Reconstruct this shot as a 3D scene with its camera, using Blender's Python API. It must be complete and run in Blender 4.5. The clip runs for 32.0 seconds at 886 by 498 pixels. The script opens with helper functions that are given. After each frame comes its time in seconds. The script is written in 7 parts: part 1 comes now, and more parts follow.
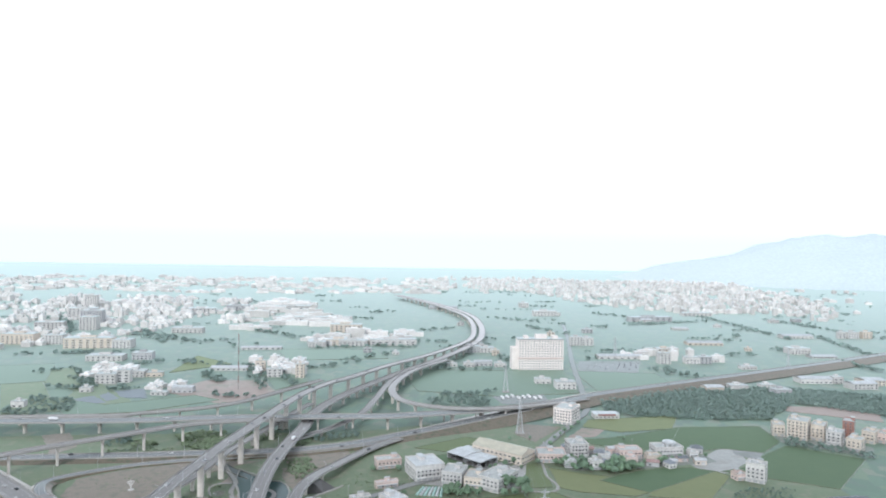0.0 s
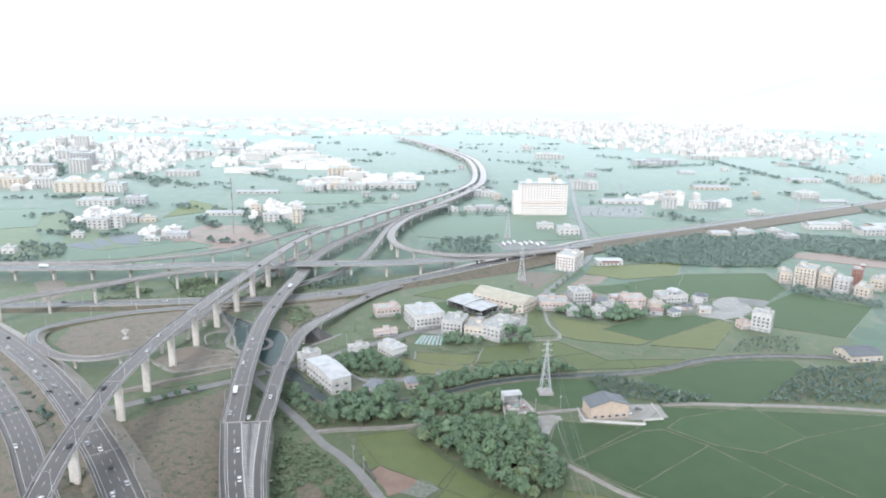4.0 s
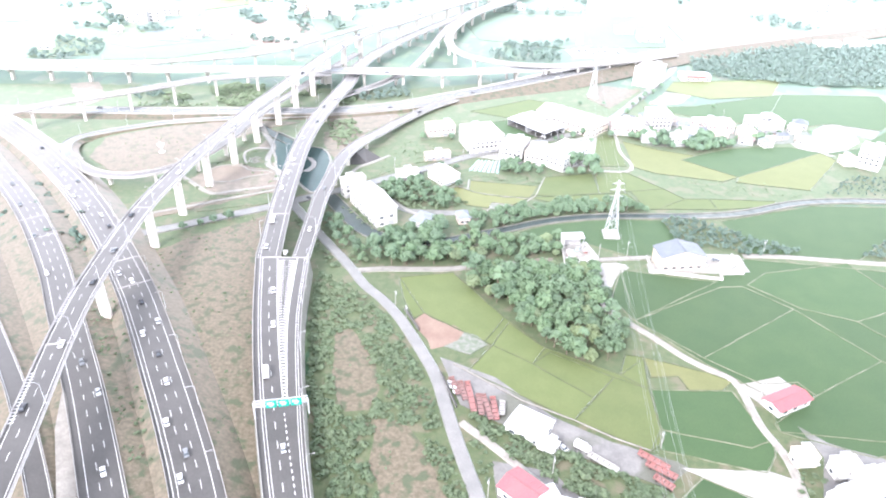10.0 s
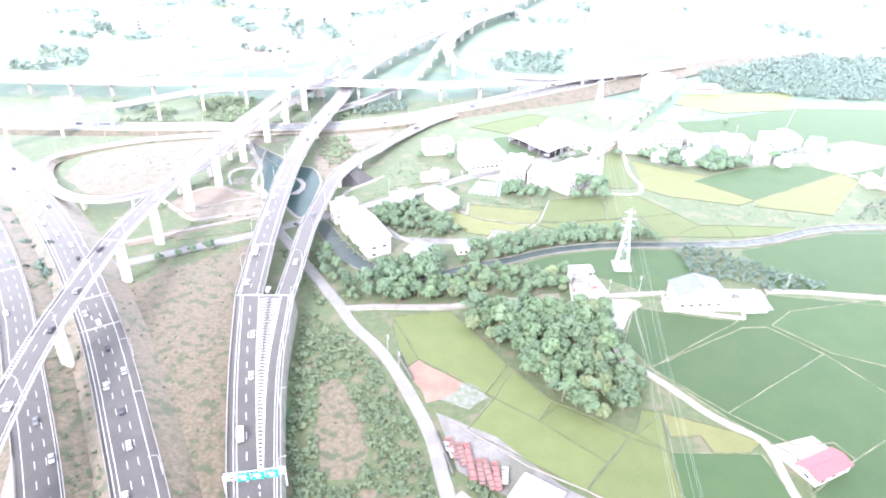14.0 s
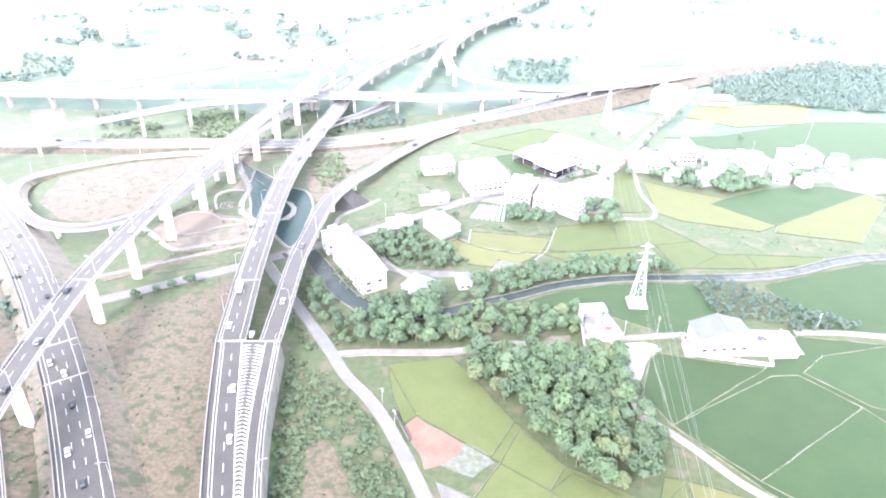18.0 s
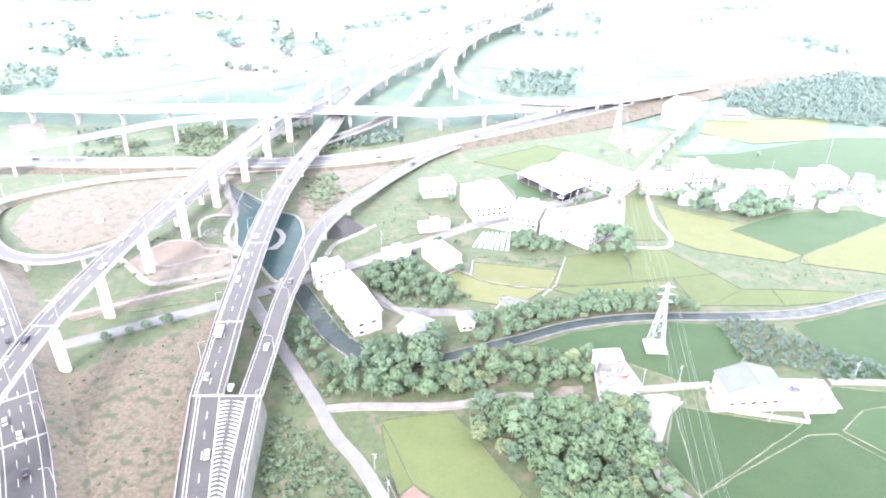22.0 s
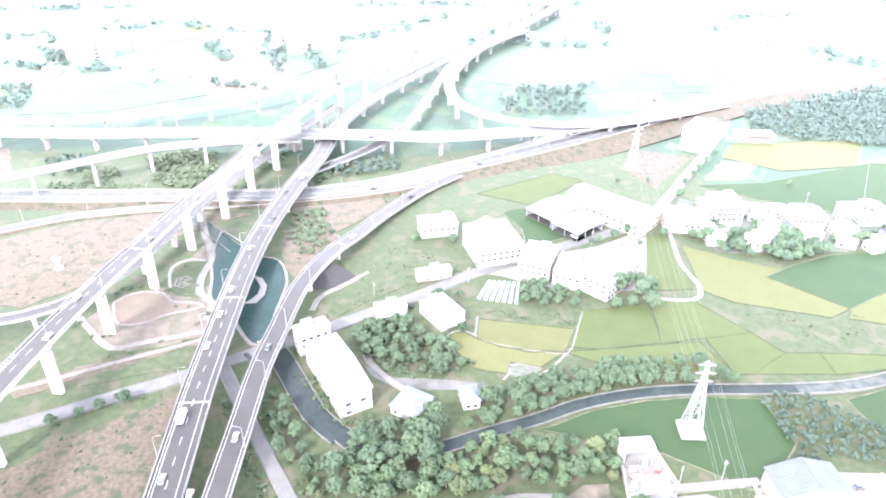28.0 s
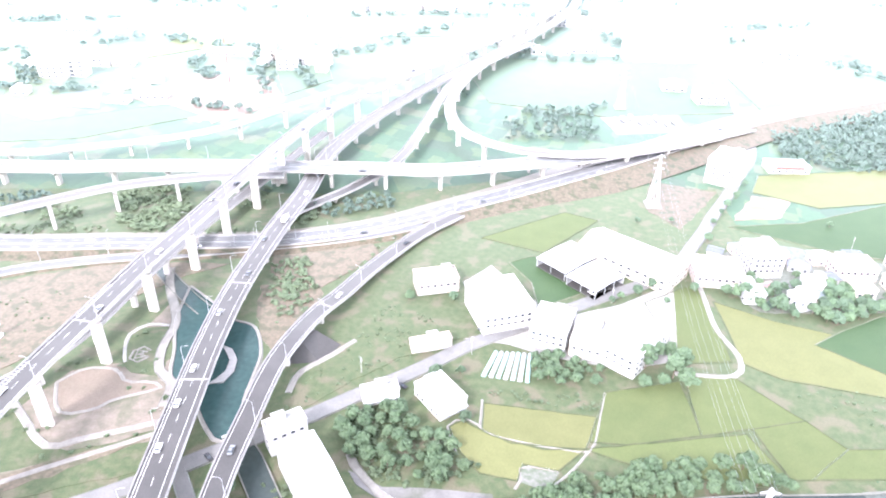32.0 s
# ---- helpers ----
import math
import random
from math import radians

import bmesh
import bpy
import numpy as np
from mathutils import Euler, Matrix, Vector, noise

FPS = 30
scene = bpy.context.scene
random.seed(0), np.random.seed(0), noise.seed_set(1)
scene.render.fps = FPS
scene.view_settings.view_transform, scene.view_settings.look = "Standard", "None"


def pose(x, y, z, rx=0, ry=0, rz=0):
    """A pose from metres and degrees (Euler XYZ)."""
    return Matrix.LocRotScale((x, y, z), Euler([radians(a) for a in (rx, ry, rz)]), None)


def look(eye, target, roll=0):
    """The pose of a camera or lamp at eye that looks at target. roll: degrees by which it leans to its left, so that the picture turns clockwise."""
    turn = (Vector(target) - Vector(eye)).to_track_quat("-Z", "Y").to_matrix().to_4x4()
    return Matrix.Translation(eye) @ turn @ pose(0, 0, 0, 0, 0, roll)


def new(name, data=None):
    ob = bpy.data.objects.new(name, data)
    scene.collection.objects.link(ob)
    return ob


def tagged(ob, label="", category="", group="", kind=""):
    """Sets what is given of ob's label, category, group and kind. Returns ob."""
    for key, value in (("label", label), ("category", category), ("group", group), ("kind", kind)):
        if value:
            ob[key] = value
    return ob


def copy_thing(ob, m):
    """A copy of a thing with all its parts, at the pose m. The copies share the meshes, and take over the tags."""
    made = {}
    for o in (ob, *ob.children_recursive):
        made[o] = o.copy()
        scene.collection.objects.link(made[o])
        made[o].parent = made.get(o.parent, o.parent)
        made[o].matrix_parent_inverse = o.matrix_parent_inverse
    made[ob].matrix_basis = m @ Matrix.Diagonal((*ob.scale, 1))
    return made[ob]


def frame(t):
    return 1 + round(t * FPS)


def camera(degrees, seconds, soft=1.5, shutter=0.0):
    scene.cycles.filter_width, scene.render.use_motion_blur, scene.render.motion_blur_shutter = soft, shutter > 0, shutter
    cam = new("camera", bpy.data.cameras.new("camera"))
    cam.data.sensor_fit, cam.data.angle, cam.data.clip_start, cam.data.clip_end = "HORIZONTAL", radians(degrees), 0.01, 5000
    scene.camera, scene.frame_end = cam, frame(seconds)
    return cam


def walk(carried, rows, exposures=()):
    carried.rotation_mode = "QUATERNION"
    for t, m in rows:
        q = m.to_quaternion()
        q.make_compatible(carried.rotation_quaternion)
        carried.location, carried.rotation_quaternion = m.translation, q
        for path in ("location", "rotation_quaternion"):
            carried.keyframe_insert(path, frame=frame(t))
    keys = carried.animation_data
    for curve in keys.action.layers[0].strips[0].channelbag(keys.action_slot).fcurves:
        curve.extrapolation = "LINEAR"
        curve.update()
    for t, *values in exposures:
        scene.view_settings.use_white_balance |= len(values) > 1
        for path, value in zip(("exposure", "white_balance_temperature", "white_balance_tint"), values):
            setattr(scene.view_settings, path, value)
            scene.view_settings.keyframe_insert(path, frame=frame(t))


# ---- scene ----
cam = camera(65.9, 32.0, soft=2.0)
METRES, EYE = 306.3, 200.0
ROWS = [
    (0.0, 0.0, 0.0, 0.0, 0.01, -0.69, -0.84),
    (0.5, 0.0017, 0.0147, -0.0016, 0.02, -0.88, -0.84),
    (1.0, 0.0019, 0.0333, -0.0069, 0.03, -2.38, -0.78),
    (1.5, 0.0023, 0.0475, -0.0062, 0.07, -5.16, -0.81),
    (2.0, 0.0019, 0.065, -0.0065, 0.1, -8.54, -0.81),
    (2.5, 0.003, 0.0814, -0.0078, 0.14, -11.93, -0.82),
    (4.5, 0.0013, 0.141, -0.0043, 0.07, -14.61, -0.9),
    (5.0, 0.0021, 0.1551, -0.0042, 0.1, -16.21, -0.91),
    (5.5, 0.0013, 0.1695, -0.0069, 0.09, -18.28, -0.89),
    (6.0, 0.002, 0.1846, -0.0074, 0.13, -21.26, -0.89),
    (6.5, 0.0027, 0.2008, -0.0053, 0.17, -23.42, -0.9),
    (7.0, 0.0029, 0.2152, -0.006, 0.18, -23.69, -0.92),
    (7.5, 0.003, 0.2281, -0.0101, 0.21, -25.94, -0.92),
    (8.0, 0.0043, 0.2449, -0.0075, 0.3, -30.22, -0.9),
    (8.5, 0.0035, 0.2603, -0.0054, 0.29, -30.81, -0.94),
    (9.0, 0.0011, 0.2746, -0.0059, 0.35, -30.78, -1.0),
    (9.5, 0.001, 0.2891, -0.0075, 4.95, -30.74, -1.06),
    (10.0, 0.0039, 0.3034, -0.0064, 5.43, -30.78, -1.0),
    (10.5, 0.0036, 0.3174, -0.0074, 5.42, -30.73, -1.0),
    (11.0, 0.0033, 0.3316, -0.0073, 5.42, -30.73, -0.99),
    (11.5, 0.0035, 0.3458, -0.0078, 5.45, -30.7, -0.96),
    (12.0, 0.0021, 0.3599, -0.008, 5.43, -30.69, -1.0),
    (12.5, 0.0012, 0.3741, -0.0088, 5.42, -30.65, -1.0),
    (13.0, 0.0004, 0.3883, -0.0091, 5.43, -30.62, -1.0),
    (13.5, -0.0005, 0.402, -0.0096, 5.44, -30.58, -1.0),
    (14.0, -0.002, 0.4149, -0.0097, 5.42, -30.57, -1.02),
    (14.5, -0.0029, 0.4288, -0.0107, 5.44, -30.52, -1.02),
    (16.5, -0.0091, 0.484, -0.005, 5.4, -30.71, -0.99),
    (17.0, -0.0104, 0.4981, -0.0054, 5.4, -30.68, -0.99),
    (17.5, -0.0116, 0.5121, -0.0057, 5.41, -30.66, -0.98),
    (18.0, -0.0125, 0.5261, -0.0056, 5.41, -30.66, -0.96),
    (18.5, -0.014, 0.5401, -0.0061, 5.41, -30.64, -0.99),
    (19.0, -0.0153, 0.554, -0.0062, 5.41, -30.64, -0.98),
    (19.5, -0.0165, 0.5679, -0.0062, 5.41, -30.62, -0.98),
    (20.0, -0.0177, 0.5818, -0.0067, 5.42, -30.59, -0.98),
    (20.5, -0.0191, 0.5957, -0.0068, 5.43, -30.58, -0.98),
    (21.0, -0.0199, 0.6096, -0.0071, 5.45, -30.57, -0.96),
    (21.5, -0.0211, 0.6237, -0.0073, 5.45, -30.55, -0.96),
    (22.0, -0.022, 0.6375, -0.0072, 5.47, -30.54, -0.95),
    (22.5, -0.0236, 0.6514, -0.0072, 5.47, -30.53, -0.96),
    (23.0, -0.0249, 0.6654, -0.0072, 5.48, -30.53, -0.96),
    (23.5, -0.0261, 0.6794, -0.0073, 5.49, -30.53, -0.94),
    (24.0, -0.0271, 0.6934, -0.0073, 5.5, -30.52, -0.94),
    (24.5, -0.0284, 0.7074, -0.0073, 5.51, -30.51, -0.94),
    (25.0, -0.0295, 0.7214, -0.0073, 5.52, -30.5, -0.94),
    (25.5, -0.0307, 0.7355, -0.0073, 5.54, -30.49, -0.93),
    (27.5, -0.0353, 0.7924, -0.0062, 5.55, -30.55, -0.84),
    (28.0, -0.0367, 0.8061, -0.0066, 5.54, -30.51, -0.84),
    (28.5, -0.0374, 0.8204, -0.0064, 5.56, -30.53, -0.82),
    (29.0, -0.039, 0.8367, -0.0067, 5.56, -30.52, -0.84),
    (29.5, -0.0403, 0.8507, -0.0066, 5.56, -30.52, -0.84),
    (30.0, -0.0412, 0.8645, -0.0066, 5.58, -30.51, -0.83),
    (30.15, -0.0424, 0.8797, -0.0062, 5.58, -30.52, -0.82),
    (30.30, -0.0435, 0.8950, -0.0059, 5.59, -30.52, -0.81),
    (30.50, -0.0451, 0.9153, -0.0054, 5.60, -30.53, -0.80),
    (30.70, -0.0467, 0.9355, -0.0049, 5.60, -30.54, -0.79),
    (30.85, -0.0478, 0.9508, -0.0045, 5.61, -30.54, -0.78),
    (31.0, -0.049, 0.966, -0.0041, 5.61, -30.55, -0.77),
    (31.5, -0.0501, 0.9798, -0.005, 5.62, -30.48, -0.74),
    (32.0, -0.0514, 0.9936, -0.0058, 5.6, -30.42, -0.75),
]
EXPOSURES = [(0.0, -0.50, 5650, 9), (2.0, -0.62, 5700, 10), (2.5, -0.55, 5700, 10), (4.5, 0.0, 5750, 10), (6.0, 0.32, 5750, 10), (9.0, 1.10, 5800, 15), (11.0, 1.47, 5750, 19), (14.0, 1.57, 5700, 21), (32.0, 1.57, 5700, 21)]
walk(cam, [(t, pose(0, 0, EYE) @ pose(METRES * x, METRES * y, METRES * z, 90 + pitch, roll, yaw))
           for t, x, y, z, yaw, pitch, roll in ROWS], EXPOSURES)

# ---- sky and sun: bright haze, a soft sun behind the camera ----
SUN_UP, SUN_FROM = 38, 205          # degrees: elevation, compass direction of the sun (0 is +y, clockwise)
world = bpy.data.worlds.new("hazy_sky")
scene.world = world
world.use_nodes = True
wn = world.node_tree.nodes
sky = wn.new("ShaderNodeTexSky")
sky.sky_type = "NISHITA"
sky.sun_disc = False
sky.sun_elevation, sky.sun_rotation = radians(SUN_UP), radians(SUN_FROM)
sky.air_density, sky.dust_density, sky.ozone_density = 1.0, 6.0, 1.0
veil = wn.new("ShaderNodeMixRGB")
veil.inputs[0].default_value = 0.8
# haze: pale blue along the horizon, brightest a little above it, dimmer overhead, the same all the way round
way = wn.new("ShaderNodeTexCoord")
height = wn.new("ShaderNodeSeparateXYZ")
haze = wn.new("ShaderNodeValToRGB")
haze.color_ramp.interpolation = "B_SPLINE"
ends = haze.color_ramp.elements
ends[0].position, ends[0].color = 0.0, (0.67, 0.71, 0.715, 1)
ends[1].position, ends[1].color = 1.0, (0.420, 0.420, 0.415, 1)
for spot, tone in ((0.045, (0.84, 0.86, 0.86, 1)), (0.11, (1.0, 1.0, 0.995, 1)), (0.3, (0.93, 0.93, 0.92, 1)), (0.55, (0.590, 0.590, 0.580, 1))):
    ends.new(spot).color = tone
lift = wn.new("ShaderNodeVectorMath")
lift.operation = "SCALE"
lift.inputs["Scale"].default_value = 24
for a, b in ((way.outputs["Generated"], height.inputs[0]), (height.outputs[2], haze.inputs[0]), (haze.outputs[0], lift.inputs[0]), (lift.outputs[0], veil.inputs[2])):
    world.node_tree.links.new(a, b)
world.node_tree.links.new(sky.outputs[0], veil.inputs[1])
world.node_tree.links.new(veil.outputs[0], wn["Background"].inputs[0])
wn["Background"].inputs[1].default_value = 0.11
sun = new("sun", bpy.data.lights.new("sun", "SUN"))
sun.data.energy, sun.data.angle, sun.data.color = 2.7, radians(12), (1.0, 0.92, 0.82)
su, sf = radians(SUN_UP), radians(SUN_FROM)
sun.matrix_world = look((math.sin(sf) * math.cos(su) * 100, math.cos(sf) * math.cos(su) * 100, math.sin(su) * 100), (0, 0, 0))

# ---- materials ----
def nodes_of(m):
    return m.node_tree.nodes, m.node_tree.links


def haze_over(m, base, share, tint, canopy):
    """Haze imitated by a rough pale gloss over the base, growing towards grazing views."""
    n, l = nodes_of(m)
    lw, gl, mx = n.new("ShaderNodeLayerWeight"), n.new("ShaderNodeBsdfGlossy"), n.new("ShaderNodeMixShader")
    lw.inputs[0].default_value = 0.5
    gl.inputs["Roughness"].default_value = 0.6
    gl.inputs["Color"].default_value = (*tint, 1)
    if canopy:
        up = n.new("ShaderNodeCombineXYZ")
        up.inputs[2].default_value = 1.0
        l.new(up.outputs[0], lw.inputs["Normal"])
        gl.inputs["Roughness"].default_value = 0.9
    last = lw.outputs["Facing"]
    for op, first, value in (("SUBTRACT", 1.0, None), ("MAXIMUM", None, 0.012), ("DIVIDE", 1.0, None), ("SUBTRACT", None, 0.9 if canopy else 1.42), ("MAXIMUM", None, 0.0), ("POWER", None, 1.1),
                             ("MULTIPLY", None, -HAZE_RATE), ("EXPONENT", None, None), ("SUBTRACT", 1.0, None), ("MULTIPLY", None, share)):
        k = n.new("ShaderNodeMath")
        k.operation = op
        l.new(last, k.inputs[1 if first is not None else 0])
        if first is not None:
            k.inputs[0].default_value = first
        if value is not None:
            k.inputs[1].default_value = value
        last = k.outputs[0]
    l.new(last, mx.inputs[0])
    l.new(base, mx.inputs[1])
    l.new(gl.outputs[0], mx.inputs[2])
    return mx.outputs[0]


# how fast the imitated haze thickens as the view flattens
HAZE_RATE = 0.1


def surface(name, c1, c2, size=8.0, fine=0.6, rough=0.85, bump=0.15, metal=0.0, haze_gloss=0.0, vary=0.0, c3=None, island=False, tint=(0.90, 0.985, 0.985), canopy=False):
    """Two colours mixed by coarse patches and fine grain (sizes in metres); vary: brightness steps from piece to piece;
    haze_gloss: gloss standing in for haze, growing towards grazing views; canopy: its amount follows the downward view
    angle alone."""
    m = bpy.data.materials.new(name)
    m.use_nodes = True
    n, l = nodes_of(m)
    bsdf = n["Principled BSDF"]
    geo = n.new("ShaderNodeNewGeometry")
    coarse, grain = n.new("ShaderNodeTexNoise"), n.new("ShaderNodeTexNoise")
    coarse.inputs["Scale"].default_value, coarse.inputs["Detail"].default_value = 1 / size, 5
    grain.inputs["Scale"].default_value, grain.inputs["Detail"].default_value = 1 / fine, 3
    l.new(geo.outputs["Position"], coarse.inputs["Vector"])
    l.new(geo.outputs["Position"], grain.inputs["Vector"])
    ramp = n.new("ShaderNodeMapRange")
    ramp.inputs[1].default_value, ramp.inputs[2].default_value = 0.35, 0.65
    l.new(coarse.outputs[0], ramp.inputs[0])
    mix = n.new("ShaderNodeMixRGB")
    mix.inputs[1].default_value, mix.inputs[2].default_value = (*c1, 1), (*c2, 1)
    l.new(ramp.outputs[0], mix.inputs[0])
    last = mix
    if c3:
        r3, m3 = n.new("ShaderNodeMapRange"), n.new("ShaderNodeMixRGB")
        r3.inputs[1].default_value, r3.inputs[2].default_value = 0.52, 0.62
        big = n.new("ShaderNodeTexNoise")
        big.inputs["Scale"].default_value, big.inputs["Detail"].default_value = 1 / (size * 3.1), 4
        l.new(geo.outputs["Position"], big.inputs["Vector"])
        l.new(big.outputs[0], r3.inputs[0])
        l.new(r3.outputs[0], m3.inputs[0])
        l.new(mix.outputs[0], m3.inputs[1])
        m3.inputs[2].default_value = (*c3, 1)
        last = m3
    hsv = n.new("ShaderNodeHueSaturation")
    l.new(last.outputs[0], hsv.inputs["Color"])
    val = n.new("ShaderNodeMapRange")
    val.inputs[3].default_value, val.inputs[4].default_value = 0.72, 1.28
    l.new(grain.outputs[0], val.inputs[0])
    if vary:
        if island:
            rnd = geo.outputs["Random Per Island"]
        else:
            rnd = n.new("ShaderNodeObjectInfo").outputs["Random"]
        step = n.new("ShaderNodeMapRange")
        step.inputs[3].default_value, step.inputs[4].default_value = 1 - vary, 1 + vary
        l.new(rnd, step.inputs[0])
        mul = n.new("ShaderNodeMath")
        mul.operation = "MULTIPLY"
        l.new(val.outputs[0], mul.inputs[0])
        l.new(step.outputs[0], mul.inputs[1])
        l.new(mul.outputs[0], hsv.inputs["Value"])
    else:
        l.new(val.outputs[0], hsv.inputs["Value"])
    l.new(hsv.outputs[0], bsdf.inputs["Base Color"])
    bsdf.inputs["Roughness"].default_value, bsdf.inputs["Metallic"].default_value = rough, metal
    if bump:
        b = n.new("ShaderNodeBump")
        b.inputs["Strength"].default_value, b.inputs["Distance"].default_value = bump, fine * 0.3
        l.new(grain.outputs[0], b.inputs["Height"])
        l.new(b.outputs[0], bsdf.inputs["Normal"])
    if haze_gloss:
        l.new(haze_over(m, bsdf.outputs[0], haze_gloss, tint, canopy), n["Material Output"].inputs[0])
    return m


def field_mosaic():
    """Distant farmland: blocky plots of differing crops with paler bunds."""
    m = surface("farmland", (0.040, 0.102, 0.054), (0.056, 0.112, 0.060), 60, 3, 0.9, 0.0, haze_gloss=0.82, tint=(0.865, 0.99, 0.95))
    n, l = nodes_of(m)
    geo = n["Geometry"]
    scl = n.new("ShaderNodeMapping")
    scl.inputs["Scale"].default_value = (1 / 62, 1 / 88, 0)
    scl.inputs["Rotation"].default_value = (0, 0, 0.32)
    l.new(geo.outputs["Position"], scl.inputs[0])
    cell = n.new("ShaderNodeTexVoronoi")
    cell.distance, cell.inputs["Randomness"].default_value = "CHEBYCHEV", 0.75
    l.new(scl.outputs[0], cell.inputs["Vector"])
    tone = n.new("ShaderNodeValToRGB")
    tone.color_ramp.interpolation = "CONSTANT"
    e = tone.color_ramp.elements
    e[0].color, e[1].position, e[1].color = (0.032, 0.076, 0.032, 1), 0.3, (0.046, 0.098, 0.044, 1)
    for p, c in ((0.55, (0.078, 0.116, 0.046, 1)), (0.75, (0.040, 0.066, 0.036, 1)), (0.9, (0.115, 0.120, 0.070, 1))):
        e.new(p).color = c
    sep = n.new("ShaderNodeSeparateColor")
    l.new(cell.outputs["Color"], sep.inputs[0])
    l.new(sep.outputs[0], tone.inputs[0])
    edge = n.new("ShaderNodeTexVoronoi")
    edge.feature, edge.inputs["Randomness"].default_value = "DISTANCE_TO_EDGE", 0.75
    l.new(scl.outputs[0], edge.inputs["Vector"])
    mix = n.new("ShaderNodeMixRGB")
    mix.blend_type, mix.inputs[0].default_value = "MIX", 0.88
    hsv = n["Hue/Saturation/Value"]
    old = hsv.inputs["Color"].links[0].from_socket
    l.new(old, mix.inputs[1])
    l.new(tone.outputs[0], mix.inputs[2])
    l.new(mix.outputs[0], hsv.inputs["Color"])
    return m


FARM = field_mosaic()
# share of the gloss that stands in for haze over each ground
CROP_HAZE = 0.5                        # crops
BARE_HAZE, BARE_TINT = 0.78, (1.0, 0.965, 0.93)        # dry grass, soil and yards
RICE = {
    "rice_dark": surface("rice_dark", (0.027, 0.058, 0.017), (0.034, 0.065, 0.020), 14, 0.5, 0.8, 0.3, haze_gloss=CROP_HAZE, tint=(0.80, 1.0, 0.74), vary=0.10),
    "rice_mid": surface("rice_mid", (0.078, 0.099, 0.031), (0.090, 0.109, 0.036), 10, 0.5, 0.8, 0.3, haze_gloss=CROP_HAZE, tint=(0.80, 1.0, 0.74), vary=0.10),
    "rice_ripe": surface("rice_ripe", (0.116, 0.122, 0.044), (0.130, 0.134, 0.050), 10, 0.5, 0.8, 0.3, haze_gloss=CROP_HAZE, tint=(0.80, 1.0, 0.74), vary=0.08),
    # rice_dark again for far plots, with more haze laid over its colour
    "rice_far": surface("rice_haze_green", (0.036, 0.070, 0.024), (0.046, 0.080, 0.028), 14, 0.5, 0.8, 0.0, haze_gloss=0.85, tint=(0.84, 1.0, 0.92)),
    "soil": surface("bare_soil", (0.170, 0.119, 0.093), (0.221, 0.170, 0.136), 6, 0.6, 0.9, 0.4, haze_gloss=BARE_HAZE, tint=BARE_TINT, c3=(0.111, 0.119, 0.072)),
    "red_soil": surface("red_earth", (0.165, 0.108, 0.082), (0.20, 0.142, 0.11), 9, 0.8, 0.9, 0.4, haze_gloss=BARE_HAZE, tint=BARE_TINT),
    "drygrass": surface("dry_grass", (0.155, 0.126, 0.090), (0.108, 0.092, 0.062), 1.9, 0.7, 0.95, 0.6, haze_gloss=BARE_HAZE, tint=BARE_TINT, c3=(0.082, 0.082, 0.050)),
    "dry_mix": surface("dry_mixed_grass", (0.142, 0.116, 0.083), (0.092, 0.080, 0.053), 1.7, 0.6, 0.95, 0.6, haze_gloss=BARE_HAZE, tint=BARE_TINT, c3=(0.062, 0.074, 0.042)),
    "lawn": surface("worn_lawn", (0.180, 0.144, 0.112), (0.160, 0.132, 0.100), 8, 0.8, 0.95, 0.3, haze_gloss=BARE_HAZE, tint=BARE_TINT),
    "netting": surface("shade_net", (0.06, 0.07, 0.095), (0.075, 0.085, 0.11), 9, 0.8, 0.8, 0.2, haze_gloss=BARE_HAZE),
    "soil_grey": surface("vegetable_soil", (0.17, 0.17, 0.15), (0.10, 0.12, 0.08), 2.2, 0.6, 0.9, 0.4, haze_gloss=BARE_HAZE),
    "sand": surface("pale_sand", (0.197, 0.164, 0.135), (0.139, 0.125, 0.094), 5, 1.0, 0.95, 0.3, haze_gloss=BARE_HAZE, tint=BARE_TINT, c3=(0.107, 0.107, 0.070)),
    "concrete": surface("yard_concrete", (0.131, 0.126, 0.121), (0.180, 0.174, 0.165), 7, 0.8, 0.85, 0.1, haze_gloss=BARE_HAZE, c3=(0.104, 0.106, 0.086)),
    "pale_yard": surface("pale_yard_concrete", (0.23, 0.222, 0.21), (0.30, 0.288, 0.272), 5, 0.7, 0.85, 0.1, haze_gloss=BARE_HAZE, c3=(0.22, 0.205, 0.18)),
    "scrub_field": surface("rough_meadow", (0.056, 0.080, 0.034), (0.084, 0.098, 0.048), 3.2, 0.7, 0.9, 0.3, haze_gloss=BARE_HAZE, tint=(0.84, 1.0, 0.82), c3=(0.112, 0.104, 0.066)),
}
BUND = surface("bund_grass", (0.050, 0.066, 0.028), (0.085, 0.092, 0.048), 5, 0.8, 0.95, 0.3, haze_gloss=BARE_HAZE)
PALE_BUND = surface("bund_earth", (0.165, 0.16, 0.115), (0.064, 0.084, 0.040), 7, 0.8, 0.95, 0.3, haze_gloss=BARE_HAZE)
ASPHALT = surface("asphalt", (0.050, 0.048, 0.046), (0.064, 0.061, 0.058), 12, 0.7, 0.75, 0.1, haze_gloss=1.2, tint=(1.0, 0.975, 0.955))
OLD_ASPHALT = surface("worn_asphalt", (0.105, 0.104, 0.107), (0.135, 0.133, 0.132), 10, 0.8, 0.85, 0.1, haze_gloss=BARE_HAZE)
CONCRETE = surface("bridge_concrete", (0.37, 0.352, 0.335), (0.45, 0.43, 0.41), 5, 0.9, 0.85, 0.1, haze_gloss=1.0)
